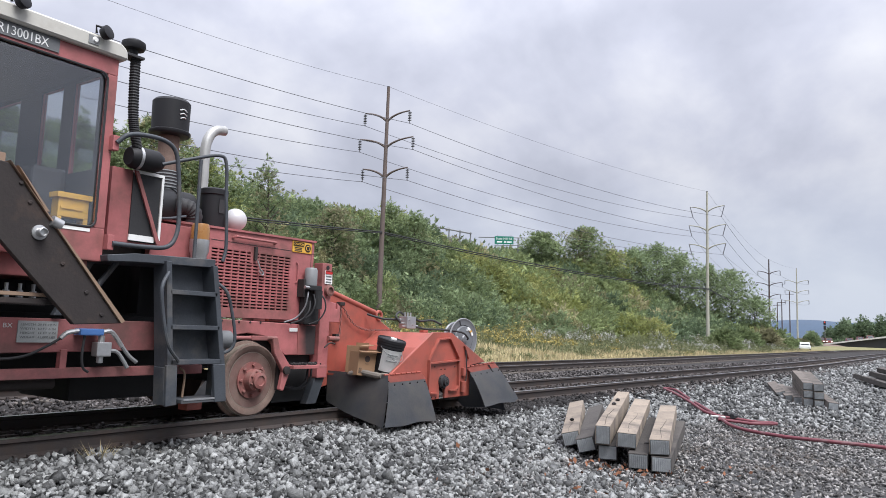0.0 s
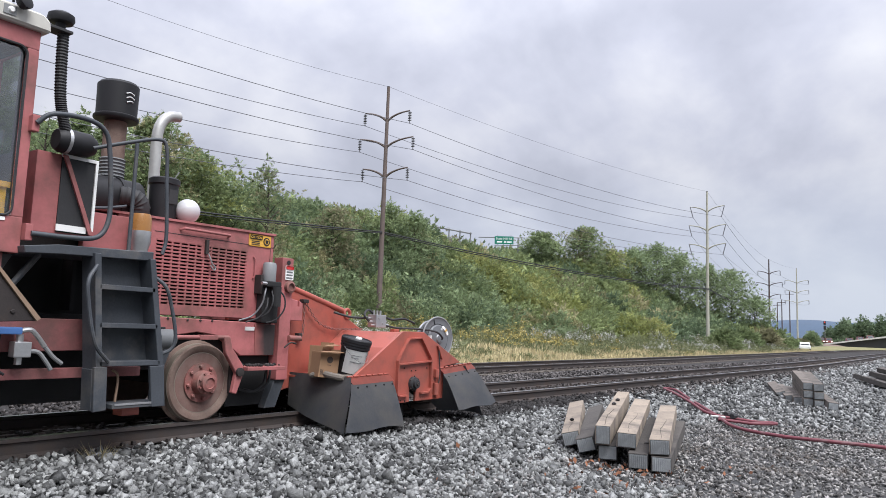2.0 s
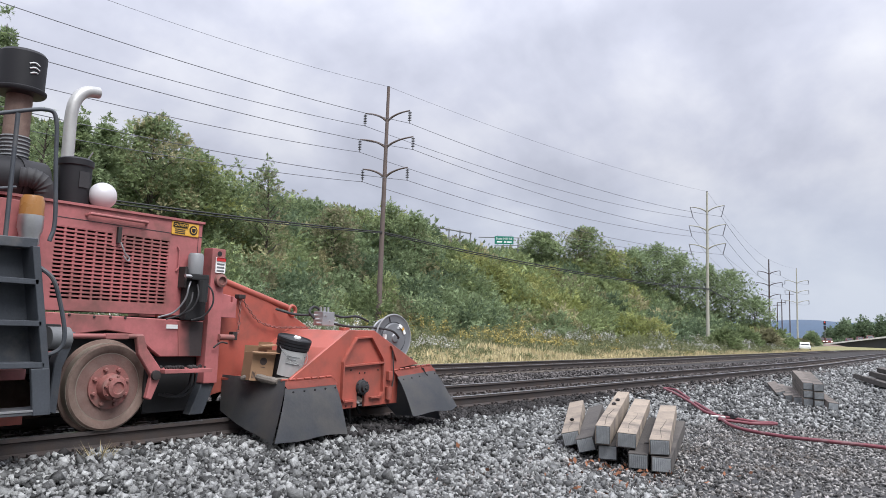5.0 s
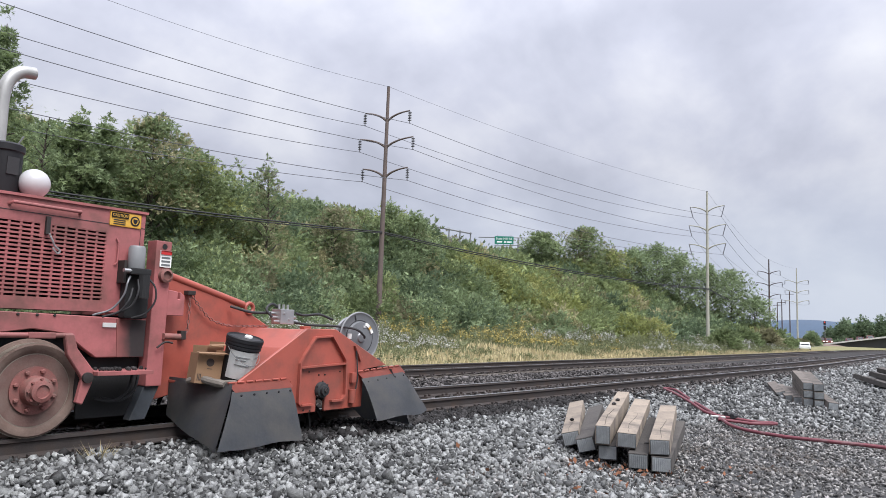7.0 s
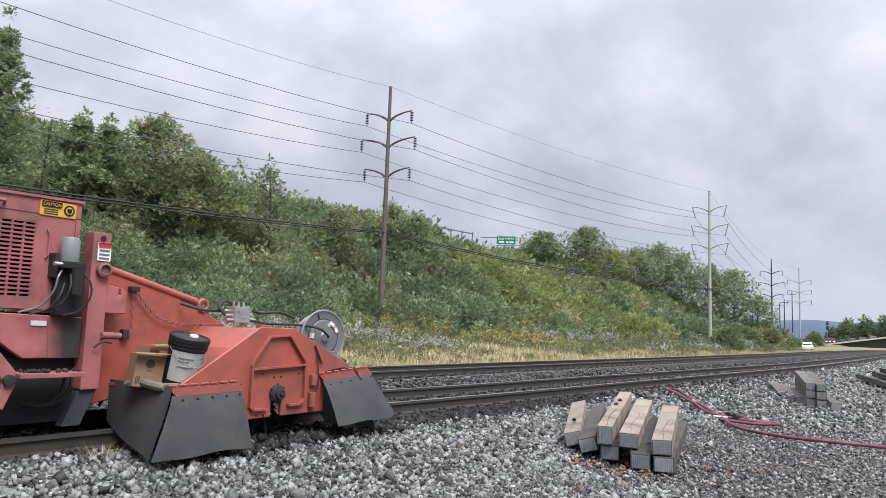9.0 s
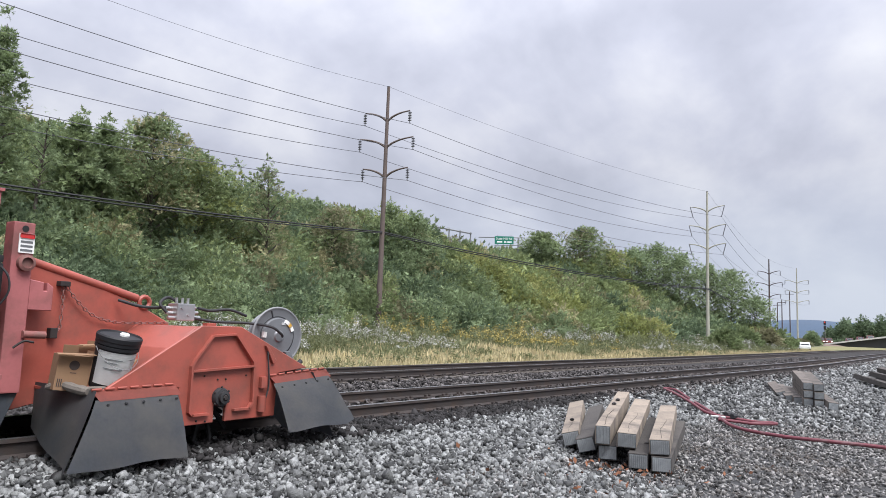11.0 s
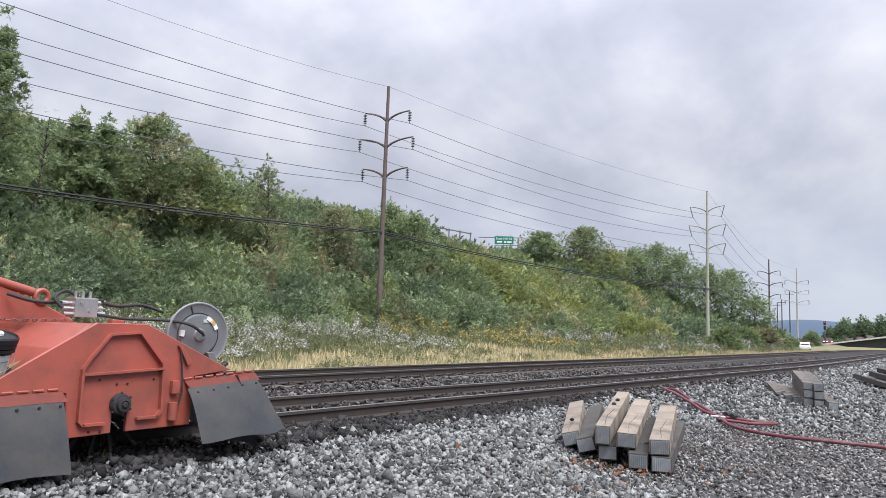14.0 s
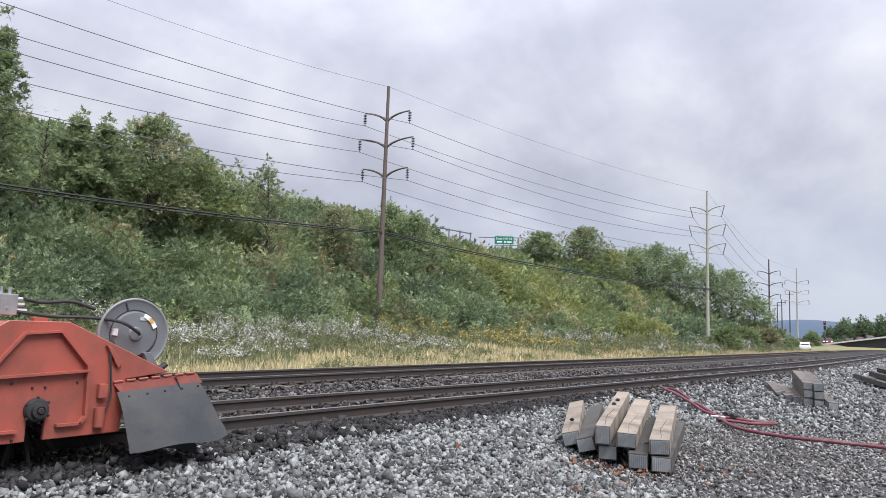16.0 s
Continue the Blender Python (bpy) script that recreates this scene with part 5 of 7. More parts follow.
            if i in (0, n - 2):
                quad = [path[i], path[i + 1], (path[i + 1][0], path[i + 1][1] + 0.022), (path[i][0], path[i][1] + 0.022)]
            add_plate(rib, quad, min(y, y + s * 0.045), max(y, y + s * 0.045))
        add_plate(rib, [(2.50, 0.62), (3.26, 0.655), (3.26, 0.635), (2.50, 0.60)], min(y, y + s * 0.05), max(y, y + s * 0.05))
        part("stiffening_rib", rib, "orange", sp)
        face = ALONG_Y if s < 0 else pose(0, 0, 0, -90, 0, 0)
        b = part("broom_bearing", lathe([(0.095, 0.0), (0.095, 0.03), (0.085, 0.05), (0.06, 0.055), (0.06, 0.09), (0.035, 0.095), (0.03, 0.07), (0.001, 0.07)], Matrix.Translation((2.86, y, 0.345)) @ face, 24), "soot", sp, "greasy black shaft bearing", smooth=True)
        part("bearing_cap", lathe([(0.03, 0.095), (0.022, 0.105)], Matrix.Translation((2.86, y, 0.345)) @ face, 6), "rust", b)
        loose_bars(bolts([(2.86 + 0.1 * math.cos(a), 0.345 + 0.1 * math.sin(a)) for a in (0.6, 1.6, 2.6, 3.8, 4.9, 5.8)], 0.012, y - 0.03 if s < 0 else y + 0.03), "rust", b, "bolt")
        part("side_lug", box(3.355, 3.43, min(y, y + s * 0.05), max(y, y + s * 0.05), 0.41, 0.53, 0.008), "orange", sp)
        part("side_hinge", tube([(3.385, y + s * 0.03, 0.17), (3.385, y + s * 0.03, 0.33)], 0.045, 12), "orange", sp, smooth=True)
        part("hanging_cord", tube(smooth_line([(3.44, y + s * 0.02, 0.80), (3.46, y + s * 0.03, 0.6), (3.47, y + s * 0.03, 0.42), (3.42, y + s * 0.03, 0.25)], 4), 0.009, 6), "soot", sp)
        part("gusset", plate([(3.40, 0.86), (3.46, 0.83), (3.56, 0.70), (3.52, 0.66)], min(y, y + s * 0.035), max(y, y + s * 0.035), 0.004), "orange", sp)
        loose_bars(bolts([(2.66, 0.56), (2.82, 0.52), (2.92, 0.52), (2.70, 0.12), (3.18, 0.55), (2.6, 0.13)], 0.010, y) if s < 0 else bolts([(2.7, 0.5)], 0.01, y), "rust", sp, "bolt")
        # hinged flap holders and rubber flaps that lean outwards
        for x0, x1, xb0, xb1, zt, zb, lean2 in ((1.52, 2.34, 1.19, 2.32, 0.47, -0.140, 0.28), (3.50, 4.36, 3.48, 4.47, 0.53, -0.02, 0.36)):
            rise = 0.06 if x0 > 3 else 0.02
            bm = bmesh.new()
            v = [bm.verts.new(p) for p in ((x0, y, zt), (x1, y, zt + rise), (x1 + 0.02, y + s * 0.075, zt + rise - 0.085), (x0 + 0.04, y + s * 0.075, zt - 0.085))]
            f = bm.faces.new(v)
            r = bmesh.ops.solidify(bm, geom=[f], thickness=0.012)
            bmesh.ops.recalc_face_normals(bm, faces=bm.faces[:])
            holder = part("flap_holder", bm, "orange", machine, "hinged orange flap holder")
            hinge = bmesh.new()
            for k in range(7):
                a, b2 = x0 + (x1 - x0) * k / 7, x0 + (x1 - x0) * (k + 0.72) / 7
                add_tube(hinge, [(a, y + s * 0.004, zt + 0.008 + rise * k / 7), (b2, y + s * 0.004, zt + 0.008 + rise * (k + 0.72) / 7)], 0.012, 6)
            part("hinge", hinge, "orange", holder)
            bm = bmesh.new()
            grid = []
            for j in range(7):
                k = j / 6
                row = []
                for i in range(9):
                    u = i / 8
                    x = (x0 + 0.005) * (1 - k) + xb0 * k + u * ((x1 - x0 - 0.02) * (1 - k) + (xb1 - xb0) * k)
                    yy = y + s * (0.065 + (lean2 - 0.05) * (k ** 0.8)) + s * 0.018 * math.sin(u * 5 + x0) * k
                    zz = (zt - 0.075 + rise * u) * (1 - k) + (zb + rise * u * 0.5) * k + 0.01 * math.sin(u * 9 + x0) * k
                    if x0 > 3 and u > 0.9 and k > 0.8:
                        zz += 0.03
                    row.append(bm.verts.new((x, yy, zz)))
                grid.append(row)
            for j in range(6):
                for i in range(8):
                    bm.faces.new((grid[j][i], grid[j][i + 1], grid[j + 1][i + 1], grid[j + 1][i]))
            bmesh.ops.solidify(bm, geom=bm.faces[:], thickness=0.014)
            bmesh.ops.recalc_face_normals(bm, faces=bm.faces[:])
            fl = part("rubber_flap", bm, "rubber", machine, "dusty black rubber flap", smooth=True)
            loose_bars(bolts([(x0 + 0.10 + (x1 - x0 - 0.15) * k / 4, zt - 0.115 + rise * k / 4) for k in range(5)], 0.013, y + s * 0.098 if s < 0 else y + 0.09), "soot", fl, "bolt")
        # end curtains across the track
        for xe, zt in ((1.47, 0.475), (4.10, 0.56)):
            bm = bmesh.new()
            grid = [[bm.verts.new((xe + (0.06 + k * (0.34 * (i / 6) ** 0.7 - 0.36) if xe < 2 else 0.12 * k) + 0.015 * math.sin(i * 1.3) * k + 0.006 * i, s * (1.66 + 0.24 * k ** 0.8 - ((1.10 if xe < 2 else 0.94) + 0.24 * k ** 0.8) * i / 6), zt - (zt + 0.140 - (0.20 * (i / 6) ** 1.6 if xe < 2 else 0.11 if i >= 5 else 0.02 * math.sin(i))) * k)) for i in range(7)] for k in np.linspace(0, 1, 6)]
            for j in range(5):
                for i in range(6):
                    bm.faces.new((grid[j][i], grid[j][i + 1], grid[j + 1][i + 1], grid[j + 1][i]))
            bmesh.ops.solidify(bm, geom=bm.faces[:], thickness=0.014)
            bmesh.ops.recalc_face_normals(bm, faces=bm.faces[:])
            part("end_curtain", bm, "rubber", machine, "dusty rubber end curtain", smooth=True)
    # the broom itself: a core with stiff black tubes in rings
    bm = bmesh.new()
    add_tube(bm, [(2.86, -1.50, 0.345), (2.86, 1.50, 0.345)], 0.14, 16)
    for r in range(26):
        yy = -1.36 + r * 0.109
        for k in range(14):
            a = k * 2 * math.pi / 14 + r * 0.2
            add_tube(bm, [(2.86 + 0.13 * math.cos(a), yy, 0.345 + 0.13 * math.sin(a)), (2.86 + 0.46 * math.cos(a), yy, 0.345 + 0.46 * math.sin(a))], 0.022, 5)
    part("broom", bm, "dark", machine, "black rotary broom of stiff rubber tubes")
    part("crossbar", box(1.55, 4.0, -0.06, 0.06, 0.5, 0.6, 0.01), "orange", machine)
    # hose reel, valve block and their hoses
    rm = Matrix.Translation((3.86, -1.25, 0.95)) @ pose(0, 0, 0, 0, 0, -8) @ ALONG_Y
    rl = part("hose_reel", lathe([(0.10, -0.17), (0.26, -0.15), (0.275, -0.13), (0.26, -0.11), (0.16, -0.10), (0.16, 0.02), (0.315, 0.035), (0.33, 0.045), (0.325, 0.062), (0.30, 0.052), (0.215, 0.05), (0.20, 0.075), (0.07, 0.085), (0.055, 0.10), (0.001, 0.10)], rm, 44), "reel_grey", machine, "grey steel hose reel", smooth=True)
    loose_bars(bolts([(3.86 + 0.25 * math.cos(a), 0.95 + 0.25 * math.sin(a)) for a in (0.9, 1.2)], 0.012, -1.30), "soot", rl, "bolt")
    part("reel_label", box(3.88, 3.98, -1.345, -1.332, 1.08, 1.11, 0.0, pose(0, 0, 0)), "label_grey", rl)
    circle = lambda r, h: [rm @ Vector((r * math.cos(a), r * math.sin(a), h)) for a in np.linspace(0, 2 * math.pi, 45)]
    part("reel_rim", add_tube(bmesh.new(), circle(0.326, 0.052), 0.013, 8, False), "grey_paint", rl, "rolled rim", smooth=True)
    part("reel_groove", add_tube(bmesh.new(), circle(0.225, 0.050), 0.005, 6, False), "soot", rl)
    for a, c in ((0.5, "white"), (0.75, "yellow"), (1.0, "white"), (3.05, "white")):
        part("reel_sticker", box(-0.032, 0.032, -0.0945, -0.0925 + 0.035, -0.02, 0.02, 0.0, Matrix.Translation((3.86, -1.25, 0.95)) @ pose(0, 0, 0, 0, 0, -8) @ pose(0.19 * math.cos(a), 0, 0.19 * math.sin(a), 0, 90 - math.degrees(a), 0)), c, rl)
    for a in (1.9, 3.6, 5.2):
        part("reel_rib", box(-0.035, 0.035, -0.062, -0.05, -0.006, 0.006, 0.0, Matrix.Translation((3.86, -1.25, 0.95)) @ pose(0, 0, 0, 0, 0, -8) @ pose(0.27 * math.cos(a), 0, 0.27 * math.sin(a), 0, -math.degrees(a), 0)), "soot", rl)
    part("reel_foot", plate([(3.92, 0.78), (4.00, 0.78), (4.12, 0.60), (4.02, 0.58)], -1.38, -1.32, 0.005), "reel_grey", rl)
    part("hose_end", tube(smooth_line([(4.00, -1.36, 0.66), (4.08, -1.40, 0.63), (4.15, -1.40, 0.67)], 4), 0.03, 8), "soot", rl)
    part("reel_hub_hose", tube(smooth_line([(2.90, -1.05, 1.12), (3.2, -1.05, 1.09), (3.5, -1.15, 1.09), (3.65, -1.40, 1.06), (3.80, -1.42, 0.98), (3.86, -1.38, 0.95)], 6), 0.015, 8), "soot", machine, smooth=True)
    part("reel_wound_hose", lathe([(0.165, -0.10), (0.24, -0.09), (0.25, -0.05), (0.24, 0.01), (0.165, 0.02)], rm, 32), "soot", rl, smooth=True)
    vb = part("valve_block", box(2.68, 2.90, -1.06, -0.90, 1.09, 1.27, 0.01, Matrix.Translation((0, 0, 0))), "steel", machine, "bare aluminium valve block")
    st = bmesh.new()
    for k in range(3):
        add_tube(st, [(2.72 + 0.07 * k, -0.98, 1.26), (2.72 + 0.07 * k, -0.98, 1.33)], 0.014, 8)
        add_tube(st, [(2.90, -1.02 + 0.04 * k, 1.13 + 0.05 * k), (2.99, -1.02 + 0.04 * k, 1.13 + 0.05 * k)], 0.018, 8)
        add_tube(st, [(2.60, -1.02 + 0.04 * k, 1.12 + 0.05 * k), (2.69, -1.02 + 0.04 * k, 1.12 + 0.05 * k)], 0.018, 8)
    add_lathe(st, [(0.015, 0), (0.015, 0.012)], Matrix.Translation((2.74, -1.06, 1.22)) @ ALONG_Y, 8)
    add_lathe(st, [(0.015, 0), (0.015, 0.012)], Matrix.Translation((2.82, -1.06, 1.15)) @ ALONG_Y, 8)
    loose_bars(st, "steel", vb, "fitting")
    for pts in (((2.98, -1.0, 1.23), (3.15, -0.98, 1.21), (3.4, -1.0, 1.23), (3.6, -1.05, 1.17)), ((2.60, -1.0, 1.17), (2.55, -0.95, 1.26), (2.66, -0.92, 1.33), (2.76, -0.95, 1.28)), ((2.60, -0.98, 1.22), (2.45, -0.8, 1.22), (2.30, -0.6, 1.28))):
        part("hydraulic_hose", tube(smooth_line(pts, 6), 0.016, 8), "soot", machine, smooth=True)
    part("roof_block", box(3.02, 3.14, -1.12, -1.04, 1.035, 1.075, 0.006), "orange", machine)
    part("rag_roll", tube(smooth_line([(1.40, -1.10, 0.47), (1.45, -1.25, 0.50), (1.48, -1.40, 0.48), (1.52, -1.55, 0.46)], 4), [0.025, 0.035, 0.04, 0.035, 0.03, 0.035, 0.04, 0.042, 0.038, 0.04, 0.045, 0.04, 0.03], 9), "cloth", machine, "rolled dirty rag", smooth=True)
    part("debris", tube(smooth_line([(1.54, -1.30, 0.46), (1.66, -1.48, 0.475), (1.78, -1.50, 0.465), (1.84, -1.53, 0.47)], 4), 0.022, 6), "cloth", machine)


FAR_OPEN = (-4.55, -3.35, -3.2, -2.45)      # windows of the far side, each from and to
FAR_SILL, FAR_HEAD = 1.90, 3.20
END_OPEN = (-1.10, -0.66, -0.45, -0.03, 0.42, 1.02)      # windows of the end wall
END_SILL, END_HEAD = 2.46, 3.36


def cab():
    x0, x1, y0, y1, z0, z1 = -4.7, -2.26, -1.30, 1.30, 1.60, 3.50
    # near side wall round the large window
    c = part("cab_side", box(x0, x1, y0, y0 + 0.05, z0, 1.90), "red", machine)
    part("cab_header", box(x0, x1, y0, y0 + 0.05, 3.34, z1), "red", machine)
    part("cab_pillar", box(-2.355, x1, y0, y0 + 0.05, 1.90, 3.34), "red", machine)
    part("cab_pillar", box(x0, x0 + 0.12, y0, y0 + 0.05, 1.90, 3.34), "red", machine)
    bm = bmesh.new()
    add_box(bm, x0, x1, y1 - 0.05, y1, z0, FAR_SILL)
    add_box(bm, x0, x1, y1 - 0.05, y1, FAR_HEAD, z1)
    posts = list(zip((x0,) + FAR_OPEN[1::2], FAR_OPEN[0::2] + (x1,)))
    for a, b in posts:
        add_box(bm, a, b, y1 - 0.05, y1, FAR_SILL, FAR_HEAD)
    part("far_cab_side", bm, "red", machine)
    bm = bmesh.new()
    add_box(bm, x0 + 0.05, x1 - 0.05, y1 - 0.062, y1 - 0.052, z0, FAR_SILL)
    add_box(bm, x0 + 0.05, x1 - 0.05, y1 - 0.062, y1 - 0.052, FAR_HEAD, z1)
    for a, b in posts:
        add_box(bm, max(a, x0 + 0.05), min(b, x1 - 0.05), y1 - 0.062, y1 - 0.052, FAR_SILL, FAR_HEAD)
    loose_bars(bm, "lining", machine, "lining_panel")
    bm = bmesh.new()
    lining = bmesh.new()
    stays = list(zip((y0 + 0.05,) + END_OPEN[1::2], END_OPEN[0::2] + (y1 - 0.05,)))
    for w, a, b in ((bm, x1 - 0.05, x1), (lining, x1 - 0.062, x1 - 0.052)):
        add_box(w, a, b, y0 + 0.05, y1 - 0.05, z0, END_SILL)
        add_box(w, a, b, y0 + 0.05, y1 - 0.05, END_HEAD, z1)
        for e, f in stays:
            add_box(w, a, b, e, f, END_SILL, END_HEAD)
    part("cab_end", bm, "red", machine)
    loose_bars(lining, "lining", machine, "lining_panel")
    part("cab_back", box(x0, x0 + 0.05, y0 + 0.05, y1 - 0.05, z0, z1), "red", machine)
    part("cab_floor", box(x0, x1, y0 + 0.06, y1 - 0.06, z0, z0 + 0.06), "dark", machine)
    part("cab_lining", box(x0 + 0.06, x1 - 0.06, y0 + 0.06, y1 - 0.06, 3.40, 3.48), "soot", machine)
    part("cab_skirt", box(x0, x1 - 0.10, y0 + 0.06, y1 - 0.06, 1.42, 1.60, 0.01), "red", machine)
    # roof with rounded edge
    part("cab_roof", plate([(x0 - 0.1, 3.50), (x1 + 0.06, 3.50), (x1 + 0.05, 3.60), (x1 - 0.02, 3.65), (x0 - 0.1, 3.65)], y0 - 0.06, y1 + 0.06, 0.02), "roof_white", machine, "cream white cab roof")
    # window: rubber seal with rounded corners, and the pane
    seal = bmesh.new()
    ring = []
    for cx, cz, a0 in ((-2.425, 3.27, 0), (-4.5, 3.27, 90), (-4.5, 1.97, 180), (-2.425, 1.97, 270)):
        for k in range(5):
            a = radians(a0 + k * 22.5)
            ring.append((cx + 0.07 * math.cos(a), y0 - 0.005, cz + 0.07 * math.sin(a)))
    add_tube(seal, ring + [ring[0]], 0.011, 6, False)
    part("window_seal", seal, "soot", c, "black rubber window seal")
    pane = part("window_pane", box(-4.58, -2.355, y0 + 0.018, y0 + 0.03, 1.90, 3.34, 0.0), "glass", c, "large tinted cab window")
    pane.visible_shadow = False
    for a, b in zip(FAR_OPEN[0::2], FAR_OPEN[1::2]):
        p2 = part("far_window_pane", box(a, b, y1 - 0.03, y1 - 0.02, FAR_SILL, FAR_HEAD, 0.0), "glass", machine)
        p2.visible_shadow = False
    for a, b in zip(END_OPEN[0::2], END_OPEN[1::2]):
        p3 = part("end_window_pane", box(x1 - 0.03, x1 - 0.02, a, b, END_SILL, END_HEAD, 0.0), "glass", machine)
        p3.visible_shadow = False
    part("white_strip", box(-2.92, -2.40, y0 - 0.006, y0 - 0.001, 1.855, 1.885, 0.0), "white", c)
    # inside: seat, console and a yellow case
    seat = bmesh.new()
    add_box(seat, -3.55, -3.05, -0.35, 0.15, 1.95, 2.1, 0.04)
    add_box(seat, -3.62, -3.48, -0.35, 0.15, 2.1, 2.85, 0.05)
    add_box(seat, -3.4, -3.2, -0.2, 0.0, 1.66, 1.95, 0.02)
    part("operator_seat", seat, "soot", machine)
    part("console", box(-2.75, -2.45, -0.9, 0.6, 1.66, 2.45, 0.04), "soot", machine)
    yb = bmesh.new()
    add_box(yb, -2.64, -2.31, -1.16, -1.00, 2.15, 2.20, 0.006)
    add_box(yb, -2.62, -2.34, -1.14, -1.02, 1.98, 2.15, 0.008)
    add_box(yb, -2.62, -2.58, -1.14, -1.02, 1.66, 1.98, 0.004)
    add_box(yb, -2.38, -2.34, -1.14, -1.02, 1.66, 1.98, 0.004)
    add_box(yb, -2.60, -2.40, -1.15, -1.13, 2.05, 2.08, 0.004)
    part("yellow_case", yb, "yellow", machine, "yellow plastic case inside the cab")
    # number board
    nb = part("number_board", box(-4.0, -2.82, y0 - 0.012, y0 - 0.002, 3.375, 3.50, 0.0), "print_grey", c, "dark number board with white letters")
    lettering("R13001BX", 0.082, "white", nb, pose(-3.33, y0 - 0.0135, 3.396) @ SIDE, width=0.41)
    # roof lamps
    for x in (-3.17, -2.44):
        lm = part("work_lamp", lathe([(0.02, -0.045), (0.052, -0.04), (0.064, 0.0), (0.064, 0.026), (0.054, 0.03), (0.001, 0.032)], Matrix.Translation((x - 0.03, y0 - 0.12, 3.665)) @ pose(0, 0, 0, 75, 0, 20), 20), "black_plastic", machine, "black round work lamp", smooth=True)
        part("lamp_bracket", tube([(x - 0.08, y0 - 0.04, 3.66), (x - 0.1, y0 - 0.06, 3.72), (x, y0 - 0.08, 3.72)], 0.012, 6), "black_plastic", lm)
    mk = part("roof_marker", box(-2.60, -2.50, y0 - 0.068, y0 - 0.06, 3.54, 3.62, 0.003), "grey_paint", machine)
    part("marker_lens", lathe([(0.028, 0), (0.02, 0.015)], Matrix.Translation((-2.54, y0 - 0.068, 3.585)) @ ALONG_Y, 14), "white", mk)
    # breather with ribbed hose and blower
    part("breather_cap", lathe([(0.04, 3.66), (0.045, 3.72), (0.10, 3.73), (0.115, 3.76), (0.11, 3.80), (0.07, 3.825), (0.001, 3.83)], Matrix.Translation((-2.01, -1.1, 0)), 26), "black_plastic", machine, "black mushroom breather cap", smooth=True)
    part("breather_bracket", box(-2.26, -1.93, -1.18, -1.02, 3.635, 3.66, 0.004), "soot", machine)
    line = smooth_line([(-1.98, -1.1, 3.66), (-1.97, -1.1, 3.35), (-1.95, -1.1, 3.05), (-1.90, -1.08, 2.88), (-1.84, -1.05, 2.74)], 22)
    part("ribbed_hose", tube(line, [0.052 if i % 2 else 0.044 for i in range(len(line))], 14), "soot", machine, "ribbed black air hose")
    bl = part("blower_motor", tube([(-1.92, -1.02, 2.69), (-1.88, -1.02, 2.69), (-1.62, -1.02, 2.69), (-1.56, -1.02, 2.69)], [0.09, 0.115, 0.115, 0.08], 20), "black_plastic", machine, "black blower motor", smooth=True)
    part("blower_band", tube([(-1.84, -1.02, 2.69), (-1.81, -1.02, 2.69)], 0.119, 20), "steel", bl, smooth=True)
    # cooler box beside the cab
    cb = part("cooler_box", box(-2.02, -1.47, -0.93, -0.45, 1.84, 2.58, 0.01), "red", machine, "red cooler box with dark core")
    part("cooler_core", box(-1.80, -1.475, -0.945, -0.932, 1.86, 2.57, 0.0), "soot", cb, "dark cooler core")
    fr = bmesh.new()
    add_box(fr, -1.81, -1.46, -0.96, -0.945, 2.555, 2.585)
    add_box(fr, -1.485, -1.46, -0.96, -0.945, 1.90, 2.555)
    add_box(fr, -1.81, -1.53, -0.96, -0.945, 1.87, 1.93)
    part("cooler_trim", fr, "white", cb, "bright trim")
    part("cooler_brace", plate([(-1.81, 2.57), (-1.77, 2.57), (-1.47, 1.86), (-1.51, 1.86)], -0.985, -0.962), "red", cb)


